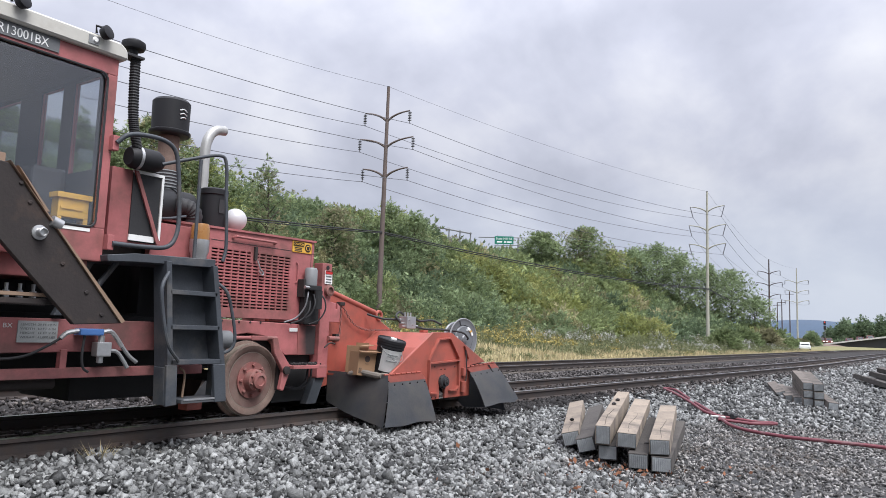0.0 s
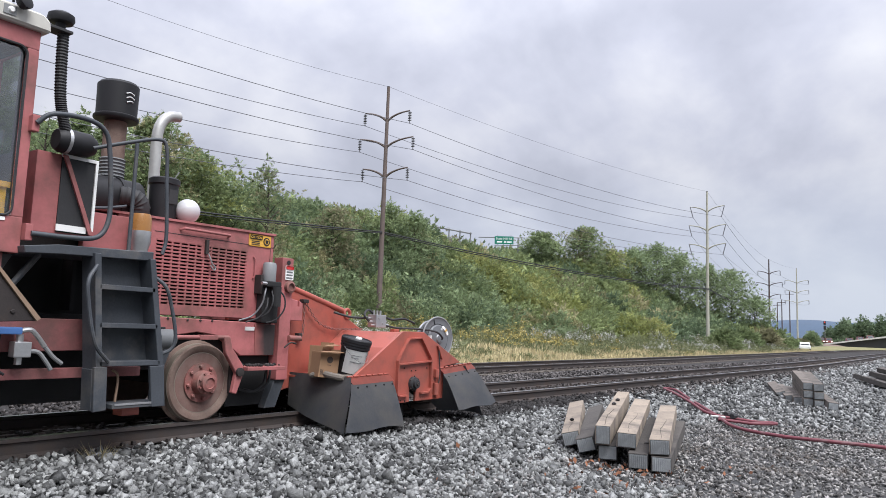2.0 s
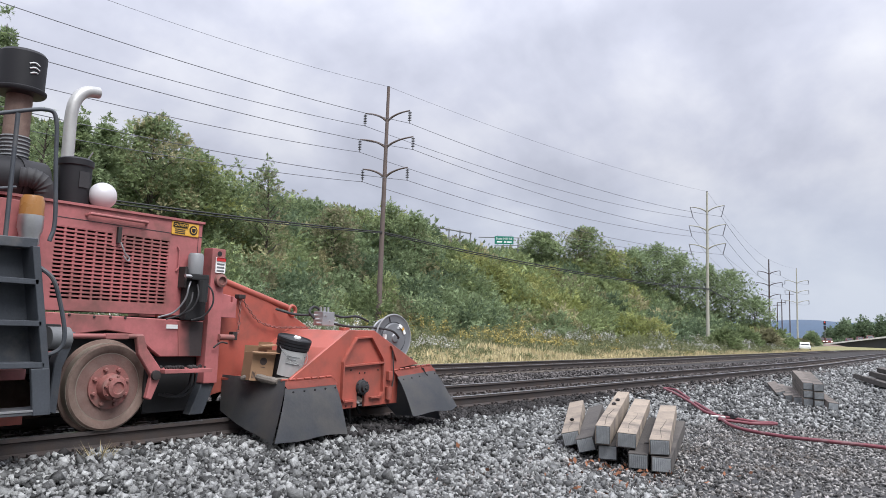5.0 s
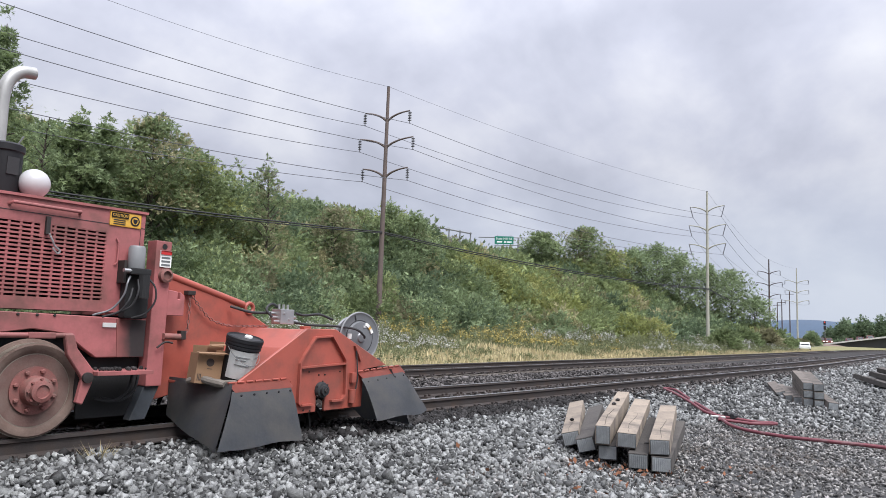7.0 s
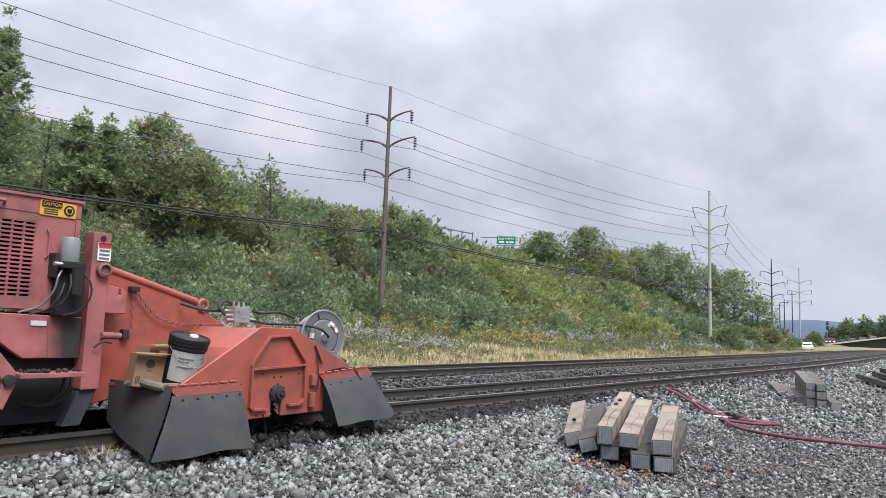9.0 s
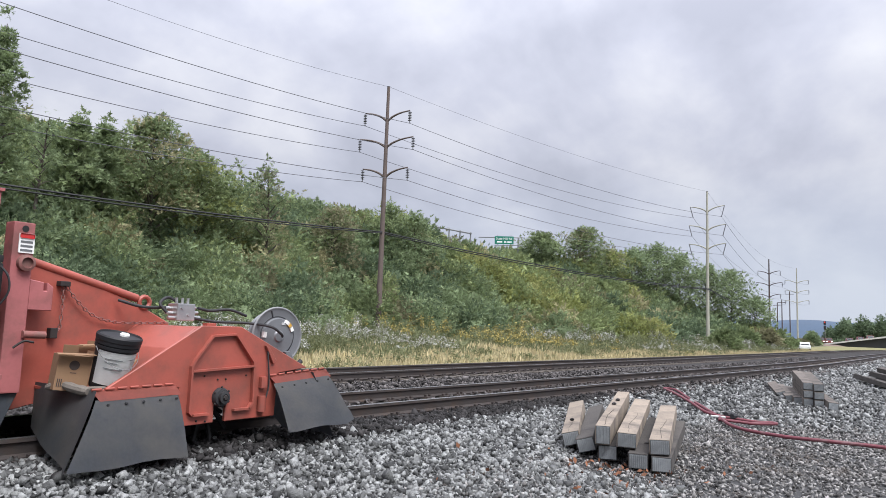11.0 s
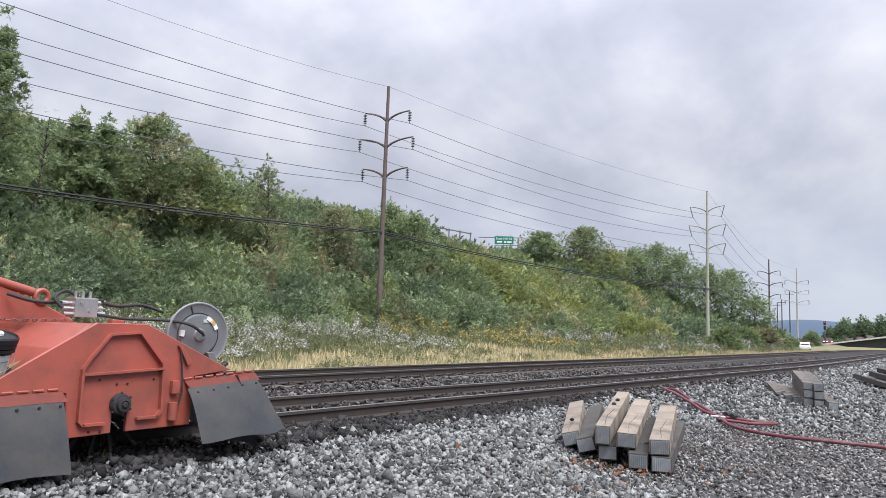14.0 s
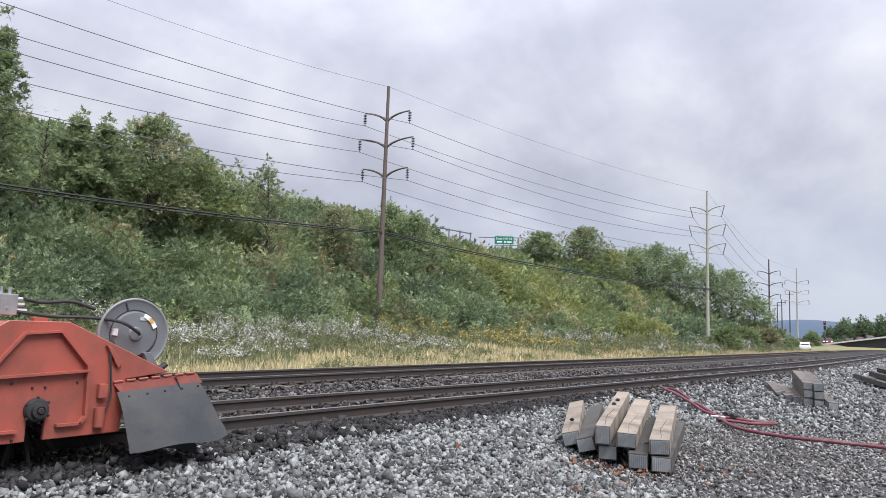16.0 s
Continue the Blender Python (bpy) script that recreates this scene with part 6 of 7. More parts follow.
def platform():
    part("platform", plate([(-2.28, 1.66), (-2.0, 1.70), (-1.10, 1.73), (-1.10, 1.645), (-1.98, 1.62), (-2.27, 1.60)], -1.42, -0.70, 0.006), "ladder_grey", machine, "dark grey standing platform")
    part("platform_brace", plate([(-2.32, 1.60), (-2.24, 1.60), (-2.50, 1.10), (-2.57, 1.10)], -1.15, -1.08, 0.004), "ladder_grey", machine)
    part("platform_strut", tube([(-2.05, -1.2, 1.62), (-2.36, -1.15, 1.16)], 0.028, 8), "ladder_grey", machine)
    for x, z in ((-2.26, 2.70), (-2.23, 1.78)):
        part("rail_clip", box(x - 0.03, x + 0.03, -1.37, -1.29, z - 0.07, z + 0.07, 0.008), "red", machine)
    part("grab_rail", tube(smooth_line([(-2.26, -1.38, 2.70), (-2.15, -1.42, 2.80), (-1.85, -1.42, 2.83), (-1.68, -1.42, 2.76), (-1.62, -1.42, 2.55), (-1.58, -1.42, 2.15), (-1.59, -1.42, 1.93), (-1.68, -1.42, 1.80), (-1.9, -1.42, 1.77), (-2.22, -1.38, 1.77)], 5), 0.022, 10), "ladder_grey", machine, "dark tubular grab rail", smooth=True)
    part("hand_rail", tube(smooth_line([(-1.66, -1.2, 2.64), (-1.35, -1.3, 2.76), (-1.12, -1.38, 2.83), (-1.04, -1.40, 2.76), (-1.01, -1.40, 2.4), (-0.97, -1.40, 1.90), (-1.0, -1.40, 1.72)], 5), 0.018, 10), "ladder_grey", machine, "dark tubular hand rail", smooth=True)
    part("rail_post", tube([(-1.34, -1.38, 1.72), (-1.34, -1.38, 2.74)], 0.018, 10), "ladder_grey", machine, smooth=True)
    part("mid_rail", tube([(-1.40, -0.72, 2.16), (-1.2, -0.72, 2.19), (-1.0, -0.72, 2.24)], 0.014, 8), "ladder_grey", machine)
    # steps: two side plates that lean out, closed backs and treads
    lad = part("ladder", plate([(-1.70, 1.66), (-1.64, 1.66), (-1.54, 0.62), (-1.60, 0.62)], -1.46, -1.24, 0.004), "ladder_grey", machine, "dark grey boarding steps")
    part("stringer", plate([(-1.16, 1.66), (-1.10, 1.66), (-0.92, 0.62), (-0.98, 0.62)], -1.46, -1.24, 0.004), "ladder_grey", lad)
    part("step_back", plate([(-1.66, 1.64), (-1.12, 1.64), (-0.95, 0.66), (-1.57, 0.66)], -1.27, -1.245), "ladder_grey", lad)
    for k, z in enumerate((1.37, 1.03, 0.69)):
        w = (1.64 - z) / 1.02
        part("tread", box(-1.655 + 0.09 * w, -1.12 + 0.16 * w, -1.46, -1.275, z - 0.025, z + 0.02, 0.006), "ladder_grey", lad)
    part("lower_plate", plate([(-1.62, 0.66), (-1.50, 0.66), (-1.48, 0.28), (-1.60, 0.27)], -1.47, -1.43, 0.005), "ladder_grey", lad)
    part("lower_plate", plate([(-1.08, 0.66), (-0.93, 0.66), (-0.89, 0.28), (-1.03, 0.28)], -1.47, -1.43, 0.005), "ladder_grey", lad)
    part("lower_side", plate([(-1.62, 0.64), (-1.56, 0.64), (-1.55, 0.28), (-1.60, 0.28)], -1.43, -1.26, 0.004), "ladder_grey", lad)
    part("bottom_tread", box(-1.42, -0.92, -1.46, -1.18, 0.285, 0.325, 0.006), "ladder_grey", lad, "worn bottom tread")
    part("tread_edge", box(-1.40, -0.94, -1.466, -1.458, 0.312, 0.33, 0.002), "steel", lad, "shiny worn grating edge")
    part("red_bracket", box(-1.16, -0.98, -1.20, -1.05, 0.18, 0.29, 0.008), "orange", machine)
    part("step_wire", tube(smooth_line([(-1.30, -1.30, 0.33), (-1.29, -1.3, 0.56), (-1.34, -1.28, 0.62)], 4), 0.012, 6), "edge", lad)
    part("left_grab_bar", tube(smooth_line([(-1.68, -1.48, 1.55), (-1.78, -1.54, 1.42), (-1.77, -1.54, 1.25), (-1.68, -1.54, 0.88), (-1.50, -1.48, 0.70)], 5), 0.018, 8), "ladder_grey", lad, smooth=True)
    part("grab_bar", tube(smooth_line([(-1.08, -1.42, 1.50), (-0.98, -1.48, 1.40), (-0.90, -1.48, 1.20), (-0.84, -1.48, 0.95), (-0.86, -1.46, 0.82), (-0.96, -1.42, 0.76)], 5), 0.018, 8), "ladder_grey", lad, smooth=True)
    # beacon by the rail
    bc = part("beacon", lathe([(0.10, 1.98), (0.10, 2.10), (0.085, 2.155), (0.001, 2.16)], Matrix.Translation((-0.93, -0.9, 0)), 20), "amber", machine, "faded amber beacon", smooth=True)
    part("beacon_base", lathe([(0.085, 1.72), (0.085, 1.80), (0.105, 1.86), (0.105, 1.98)], Matrix.Translation((-0.93, -0.9, 0)), 20), "steel", bc, smooth=True)
    part("red_panel", box(-1.45, -0.85, -0.78, -0.70, 1.70, 2.12, 0.008), "red", machine)
    # near-black sheets added behind the bays, shade put into their colour
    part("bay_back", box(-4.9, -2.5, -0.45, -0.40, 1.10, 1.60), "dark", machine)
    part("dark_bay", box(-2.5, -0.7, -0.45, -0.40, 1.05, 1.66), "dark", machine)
    part("valve_bank", box(-4.0, -2.65, -1.15, -0.95, 1.18, 1.24, 0.006), "rust", machine)
    vb = bmesh.new()
    for k in range(9):
        x = -3.62 + 0.11 * k
        add_tube(vb, [(x, -1.1, 1.24), (x, -1.1, 1.30)], 0.028, 8)
        add_tube(vb, [(x, -1.1, 1.30), (x, -1.1, 1.36)], 0.016, 8)
    loose_bars(vb, "steel", machine, "valve_cap")
    # blue valve with hoses
    bv = part("blue_valve", box(-2.36, -2.14, -1.24, -1.12, 0.93, 0.99, 0.012), "blue", machine, "blue valve with steel fittings")
    fit = bmesh.new()
    add_tube(fit, smooth_line([(-2.14, -1.2, 0.96), (-2.06, -1.2, 0.97), (-2.0, -1.2, 0.92), (-1.93, -1.2, 0.83)], 4), 0.022, 8)
    add_tube(fit, smooth_line([(-2.36, -1.2, 0.97), (-2.46, -1.2, 0.95), (-2.52, -1.2, 0.90)], 4), 0.022, 8)
    add_tube(fit, [(-2.14, -1.2, 0.93), (-2.14, -1.2, 0.68)], 0.03, 8)
    add_box(fit, -2.20, -2.06, -1.25, -1.15, 0.74, 0.87, 0.01)
    loose_bars(fit, "steel", bv, "fitting")
    for pts in (((-1.93, -1.2, 0.83), (-1.85, -1.2, 0.74), (-1.77, -1.2, 0.68)), ((-2.08, -1.2, 0.79), (-1.98, -1.2, 0.78), (-1.90, -1.2, 0.69), (-1.86, -1.2, 0.63)), ((-2.52, -1.2, 0.90), (-2.65, -1.2, 0.82), (-2.85, -1.2, 0.74), (-3.2, -1.2, 0.72)), ((-2.30, -1.2, 0.93), (-2.31, -1.2, 0.75), (-2.29, -1.2, 0.64), (-2.24, -1.2, 0.60))):
        part("hose", tube(smooth_line(pts, 5), 0.019 if pts[0][0] > -2.2 else 0.012, 8), "soot" if pts[0][0] < -2.2 else "grey_paint", bv, smooth=True)
    # data plate on the sill
    dp = part("data_plate", box(-2.84, -2.50, -1.112, -1.102, 0.86, 1.045, 0.0), "plate_grey", machine, "grey plate with the machine's measures")
    for k, s in enumerate(("LENGTH  29 FT 10 IN", "WIDTH  10 FT 6 IN", "HEIGHT  11 FT 9 IN", "WEIGHT  41,000 LBS")):
        lettering(s, 0.020, "print_grey", dp, pose(-2.82, -1.1125, 1.005 - 0.036 * k) @ SIDE, width=0.30)
    lettering("BX", 0.04, "label_grey", machine, pose(-2.96, -1.1025, 0.985) @ SIDE, width=0.075)
    # plough wing folded up against the side
    wing = part("plough_wing", plate([(-3.60, 2.30), (-3.20, 2.26), (-2.17, 1.05), (-2.58, 1.03), (-3.60, 2.05)], -1.60, -1.54, 0.006), "rust", machine, "dark rusty plough wing folded at the side")
    ed = bmesh.new()
    add_plate(ed, [(-3.20, 2.28), (-3.17, 2.24), (-2.14, 1.07), (-2.17, 1.05)], -1.62, -1.50)
    add_plate(ed, [(-3.13, 2.255), (-3.105, 2.23), (-2.86, 1.93), (-2.885, 1.93)], -1.60, -1.50)
    wing.location.x, wing.location.y = -0.09, -0.08
    part("wing_edge", ed, "edge", wing, "worn bright edge")
    part("wing_pin", lathe([(0.06, 0), (0.06, 0.015), (0.036, 0.02), (0.036, 0.08), (0.03, 0.085), (0.026, 0.06), (0.001, 0.06)], Matrix.Translation((-2.93, -1.60, 1.75)) @ ALONG_Y, 20), "steel", wing, smooth=True)
    part("wing_roller", tube([(-2.84, -1.60, 1.86), (-2.76, -1.60, 1.83)], 0.045, 14), "steel", wing, smooth=True)
    loose_bars(bolts([(-3.02, 1.98), (-2.5, 1.30), (-2.35, 1.12), (-3.1, 2.12), (-2.72, 1.52)], 0.018, -1.60), "rust", wing, "bolt")
    part("guide_bar", box(-3.9, -2.46, -1.60, -1.50, 1.245, 1.275, 0.004), "edge", machine)
    part("guide_bar", box(-3.9, -2.45, -1.60, -1.48, 1.185, 1.225, 0.004), "rust", machine)
    part("wooden_block", box(-3.42, -3.22, -1.45, -1.30, 2.24, 2.38, 0.01), "edge", machine)


chassis()
hood()
intake_and_exhaust()
pump_and_post()
arm_and_broom()
cab()
platform()


# ---- load carried on the broom's deck ----
def bucket():
    b = thing("bucket", "black plastic bucket with lid and paper label on the deck", "bucket")
    lean = Matrix.Translation((1.79, -1.37, 0.475)) @ pose(0, 0, 0.0, 13, 3, 0) @ Matrix.Scale(1.2, 4)
    prof = [(0.125, 0.0), (0.128, 0.01), (0.145, 0.30), (0.158, 0.305), (0.158, 0.325), (0.150, 0.33), (0.160, 0.335), (0.160, 0.36), (0.164, 0.365), (0.164, 0.395), (0.155, 0.405), (0.148, 0.392), (0.001, 0.39)]
    part("pail", lathe(prof, lean, 36), "black_plastic", b, smooth=True)
    bm = bmesh.new()
    rows = []
    for z in (0.045, 0.292):
        r = 0.1295 + (z - 0.01) * 0.0586 + 0.003
        rows.append([bm.verts.new(lean @ Vector((r * math.cos(a), r * math.sin(a), z))) for a in np.linspace(radians(188), radians(318), 18)])
    for k in range(17):
        bm.faces.new((rows[0][k], rows[0][k + 1], rows[1][k + 1], rows[1][k]))
    bmesh.ops.solidify(bm, geom=bm.faces[:], thickness=0.001)
    part("paper_label", bm, "white", b, "crumpled white paper label", smooth=True)
    bars = bmesh.new()
    for z, a0, a1 in ((0.24, 215, 262), (0.215, 215, 250), (0.17, 214, 268), (0.12, 280, 312), (0.105, 280, 312), (0.25, 285, 305)):
        r = 0.1295 + z * 0.0586 + 0.0045
        add_tube(bars, [lean @ Vector((r * math.cos(a), r * math.sin(a), z)) for a in np.linspace(radians(a0), radians(a1), 7)], 0.004, 4)
    loose_bars(bars, "print_grey", b)
    part("bung", lathe([(0.035, 0.39), (0.035, 0.405), (0.028, 0.412), (0.001, 0.412)], lean @ Matrix.Translation((0.05, 0.02, 0)), 18), "white", b, "white bung", smooth=True)
    part("handle", tube([lean @ Vector((0.165 * math.cos(a) , 0.165 * math.sin(a), 0.31 - 0.13 * math.sin((a - radians(180)) * 1.0))) for a in np.linspace(radians(180), radians(360), 15)], 0.003, 5), "grey_paint", b)
    return b


def carton(at, sx, sy, sz, label, open_flaps):
    c = thing("cardboard_box", label, "box", "boxes on the deck", at=at)
    part("carton_body", box(0, sx, 0, sy, 0, sz, 0.004), "card", c)
    if open_flaps:
        part("flap", box(-0.01, sx + 0.03, -0.06, 0.02, sz + 0.004, sz + 0.010, 0.0, pose(0, 0, 0, 6, -4, 0)), "card", c)
        part("flap", box(sx + 0.002, sx + 0.008, 0.0, sy, sz * 0.90, sz + 0.05, 0.0), "card", c)
    part("round_mark", lathe([(0.042, 0), (0.042, 0.002)], Matrix.Translation((sx * 0.5, -0.001, sz * 0.72)) @ ALONG_Y, 20), "card_dark", c)
    bm = bmesh.new()
    add_box(bm, sx * 0.5 - 0.025, sx * 0.5 + 0.025, -0.003, -0.001, sz * 0.50, sz * 0.52)
    for k in range(3):
        add_box(bm, 0.02 + k * 0.015, 0.028 + k * 0.015, -0.003, -0.001, 0.03, 0.10)
    loose_bars(bm, "card_dark", c)
    return c


cargo = [bucket(), carton(pose(1.36, -1.27, 0.462, 0, 6, -16), 0.27, 0.23, 0.31, "brown cardboard box with dark print leaning on the deck", True),
         carton(pose(1.70, -0.99, 0.462, 0, 3, 12), 0.26, 0.20, 0.37, "taller brown cardboard box with open flap on the deck", True)]
paper = carton(pose(1.98, -1.20, 0.50, 0, -38, -10), 0.30, 0.24, 0.05, "flattened brown cardboard box against the housing", False)
cargo.append(paper)


# ---- stacked ties beside the track ----
M["tie_new"] = material("weathered_pale_timber", (0.27, 0.222, 0.175), 0.9, vary=0.35, scale=4, fine=55, bump=0.5, dirt=(0.12, 0.10, 0.085), dirt_amount=0.5, dirt_scale=3, obrand=0.15)
M["tie_grey"] = material("grey_tarred_timber", (0.072, 0.064, 0.058), 0.9, vary=0.4, scale=4, fine=55, bump=0.5, dirt=(0.035, 0.031, 0.03), dirt_amount=0.4, dirt_scale=3, obrand=0.2)
M["tie_worn"] = material("worn_grey_timber", (0.135, 0.115, 0.100), 0.9, vary=0.4, scale=4, fine=55, bump=0.5, dirt=(0.05, 0.044, 0.04), dirt_amount=0.45, dirt_scale=3, obrand=0.2)
M["tie_end"] = material("tarred_timber_end", (0.075, 0.080, 0.082), 0.85, vary=0.35, scale=9, fine=60, bump=0.4, obrand=0.2)
M["plate_teeth"] = material("galvanised_end_plate", (0.30, 0.315, 0.32), 0.6, metal=0.3, vary=0.35, scale=12, fine=60, bump=0.2, obrand=0.2)
M["crack"] = material("timber_crack", (0.03, 0.025, 0.02), 0.95, bump=0)


def stacked_tie(near, far, roll, mat, label, group, upright=True, length=2.59):
    """A sawn tie from its near end towards its far end, with a ribbed end plate and a drying crack."""
    a, b = Vector(near), Vector(far)
    turn = (b - a).normalized().to_track_quat("X", "Z").to_matrix().to_4x4()
    t = thing("railway_tie", label, "railway tie", group, at=Matrix.Translation(a) @ turn @ pose(0, 0, 0, roll, 0, 0))
    w, h = (0.115, 0.09) if upright else (0.09, 0.115)
    bm = box(0, length, -w, w, -h, h, 0.010)
    for v in bm.verts:
        v.co += Vector((0, 0.004 * math.sin(v.co.x * 5 + near[0] * 9), 0.004 * math.sin(v.co.x * 4 + near[1] * 7)))
    part("beam", bm, mat, t)
    part("end_face", box(-0.004, 0.001, -w + 0.006, w - 0.006, -h + 0.006, h - 0.006, 0.0), "tie_end", t)
    comb = [(-0.0045, -w + 0.014)]
    for k in range(9):
        y = -w + 0.02 + (2 * w - 0.04) * k / 8
        comb += [(-0.006, y - 0.006), (-0.013, y - 0.005), (-0.013, y + 0.005), (-0.006, y + 0.006)]
    comb.append((-0.0045, w - 0.014))
    ribs = plate(comb, -h + 0.014, h - 0.014)
    bmesh.ops.transform(ribs, matrix=pose(0, 0, 0, -90, 0, 0), verts=ribs.verts[:])
    part("end_plate", ribs, "plate_teeth", t, "ribbed steel end plate")
    if mat == "tie_new":
        pts = [(0.03 + 0.11 * k, 0.02 * math.sin(k * 0.55 + near[0] * 5) + random.uniform(-0.006, 0.006), h + 0.0005) for k in range(int(random.uniform(6, 16)))]
        part("crack", tube(pts, [0.001] + [0.0028] * (len(pts) - 2) + [0.001], 4), "crack", t)
    return t


G1 = "ties in the nearest stack"
stacked_tie((8.95, 4.02, -0.27), (11.0, 4.85, -0.13), -14, "tie_new", "weathered pale tie leaning at the stack's side", G1)
stacked_tie((8.78, 3.74, -0.30), (10.95, 4.5, -0.15), -16, "tie_grey", "grey tarred tie leaning in the stack", G1)
stacked_tie((8.66, 3.40, -0.34), (10.95, 4.1, -0.18), 0, "tie_grey", "dark tie at the bottom of the stack", G1)
stacked_tie((8.50, 2.96, -0.37), (10.8, 3.5, -0.22), 0, "tie_grey", "dark tie at the bottom of the stack", G1)
stacked_tie((8.55, 2.70, -0.38), (10.8, 3.2, -0.24), 0, "tie_grey", "dark tie at the bottom of the stack", G1)
stacked_tie((8.52, 3.41, -0.115), (10.86, 4.03, 0.10), 0, "tie_new", "pale tie on edge on top of the stack", G1, False)
stacked_tie((8.58, 3.13, -0.155), (10.80, 3.72, 0.02), 2, "tie_new", "cracked pale tie on top of the stack", G1)
stacked_tie((8.55, 2.72, -0.185), (10.75, 3.30, -0.03), -2, "tie_new", "pale tie lying on a dark one", G1)
bm = bmesh.new()
for q in ((10.2, 3.86, 0.17), (9.9, 3.80, 0.14), (9.1, 3.06, -0.24), (9.55, 4.28, -0.10)):
    bmesh.ops.create_icosphere(bm, subdivisions=1, radius=0.035, matrix=Matrix.Translation(q) @ Matrix.Diagonal((1.3, 1, 0.7, 1)))
tagged(part("loose_stones", bm, "stone_dark"), "dark stones lying on the stacked ties", "stones", kind="stuff")
G2 = "ties in the second stack"
for k, (x, y, z) in enumerate(((20.3, 2.72, -0.40), (20.25, 2.47, -0.42), (20.3, 2.72, -0.20), (20.25, 2.47, -0.22), (20.35, 2.73, -0.005), (20.3, 2.48, -0.02))):
    stacked_tie((x, y, z), (x + 2.5, y + 0.62, z + 0.20), random.uniform(-2, 2), "tie_worn", "grey tarred tie in a neat stack", G2)
for x, y, z, r in ((19.85, 2.12, -0.42, 6), (20.6, 2.99, -0.40, 0), (20.85, 3.22, -0.38, -8), (21.4, 3.52, -0.34, -16)):
    stacked_tie((x, y, z), (x + 2.45, y + 0.66, z + 0.12), r, "tie_worn", "grey tie lying loose by the stack", G2)
G3 = "ties in the farthest stack"
for x, y, z, r in ((30.2, 1.15, -0.36, 0), (30.3, 1.45, -0.34, 0), (30.6, 1.2, -0.15, 5), (30.9, 0.95, 0.03, -10), (31.2, 1.8, -0.30, 12), (30.1, 0.85, -0.36, 0)):
    stacked_tie((x, y, z), (x + 2.4, y + 0.95, z + 0.10), r, "tie_grey", "dark tie in a loose stack", G3)

M["dry_leaf"] = material("dry_brown_leaf", (0.20, 0.085, 0.045), 0.85, vary=0.3, bump=0, island=0.4)
px = np.concatenate([rng.normal(8.3, 0.25, 36), rng.normal(7.6, 0.9, 26), rng.normal(9.3, 0.5, 14)])
py = np.concatenate([rng.normal(3.05, 0.35, 36), rng.normal(3.3, 0.7, 26), rng.normal(2.2, 0.4, 14)])
lay_chippings()
leaves("dry_leaves", np.stack([px, py, ground_z(px, py) + 0.055], 1), rng.uniform(0.02, 0.045, len(px)), "dry_leaf", label="dry brown leaves caught among the stones", category="leaves", narrow=0.6)

# ---- a dry weed by the rail ----
tuft = bmesh.new()
for k in range(70):
    a, r, h = random.uniform(0, 6.28), random.uniform(0.0, 0.10), random.uniform(0.05, 0.15)
    q = Vector((3.81 + r * math.cos(a) * 1.6, 6.37 + r * math.sin(a), float(ground_z(3.81, 6.37)) + 0.02))
    e = q + Vector((math.cos(a) * h * 0.9, math.sin(a) * h * 0.9, h))
    side = Vector((-math.sin(a), math.cos(a), 0)) * 0.004
    tuft.faces.new([tuft.verts.new(q - side), tuft.verts.new(q + side), tuft.verts.new(e)])
tagged(part("dry_weed", tuft, "straw", kind="stuff"), "dry straw coloured weed among the ballast stones", "weed", kind="stuff")

# ---- red air hose on the gravel ----
M["hose_red"] = material("dusty_red_hose", (0.145, 0.032, 0.044), 0.6, vary=0.3, scale=5, fine=40, bump=0.08, dirt=(0.17, 0.10, 0.10), dirt_amount=0.3, dirt_scale=3)


def on_ground(pts, lift=0.085):
    return [(x, y, float(ground_z(x, y)) + lift) for x, y in pts]


hose = thing("air_hose", "dusty red rubber air hose looped on the gravel", "hose")
part("hose_run", tube(smooth_line(on_ground([(12.6, -1.0), (12.75, 0.0), (12.95, 0.75), (12.92, 1.45), (13.05, 2.2), (13.6, 3.0), (14.9, 3.66), (16.5, 4.6), (17.5, 5.15), (17.75, 5.40), (17.6, 5.50), (16.9, 5.05), (15.8, 4.35), (14.95, 3.85), (14.75, 3.5)]), 6), 0.030, 9), "hose_red", hose, smooth=True)
part("hose_bight", tube(smooth_line(on_ground([(14.75, 3.5), (14.85, 3.2), (14.9, 2.9), (15.0, 2.62), (14.82, 2.55), (14.55, 2.85), (14.45, 3.1), (14.3, 3.45)]), 6), 0.029, 9), "hose_red", hose, smooth=True)
part("coupling", tube(on_ground([(14.45, 3.62), (14.62, 3.40)], 0.10), 0.022, 8), "label_grey", hose, "pale hose coupling")
part("knot", tube(smooth_line(on_ground([(14.8, 3.42), (14.95, 3.36), (14.9, 3.26), (14.75, 3.3)], 0.13), 4), 0.05, 8), "soot", hose, "black tape knot")


# ---- distance ----
# woods tinted blue: the distance haze is put into the base colour
M["ridge"] = material("haze_blue_ridge", (0.055, 0.085, 0.13), 0.95, vary=0.25, scale=0.01, fine=0.05, bump=0)
M["sign_green"] = material("sign_green", (0.0, 0.16, 0.105), 0.45, vary=0.05, bump=0)
M["concrete"] = material("pale_concrete", (0.55, 0.54, 0.51), 0.85, vary=0.2, scale=1, fine=9, bump=0.1)
M["car_white"] = material("white_car_paint", (0.70, 0.71, 0.72), 0.3, vary=0.04, bump=0, coat=0.5)
M["car_red"] = material("red_truck_paint", (0.17, 0.025, 0.025), 0.35, vary=0.06, bump=0)
M["car_glass"] = material("dark_car_window", (0.02, 0.022, 0.025), 0.12, bump=0)


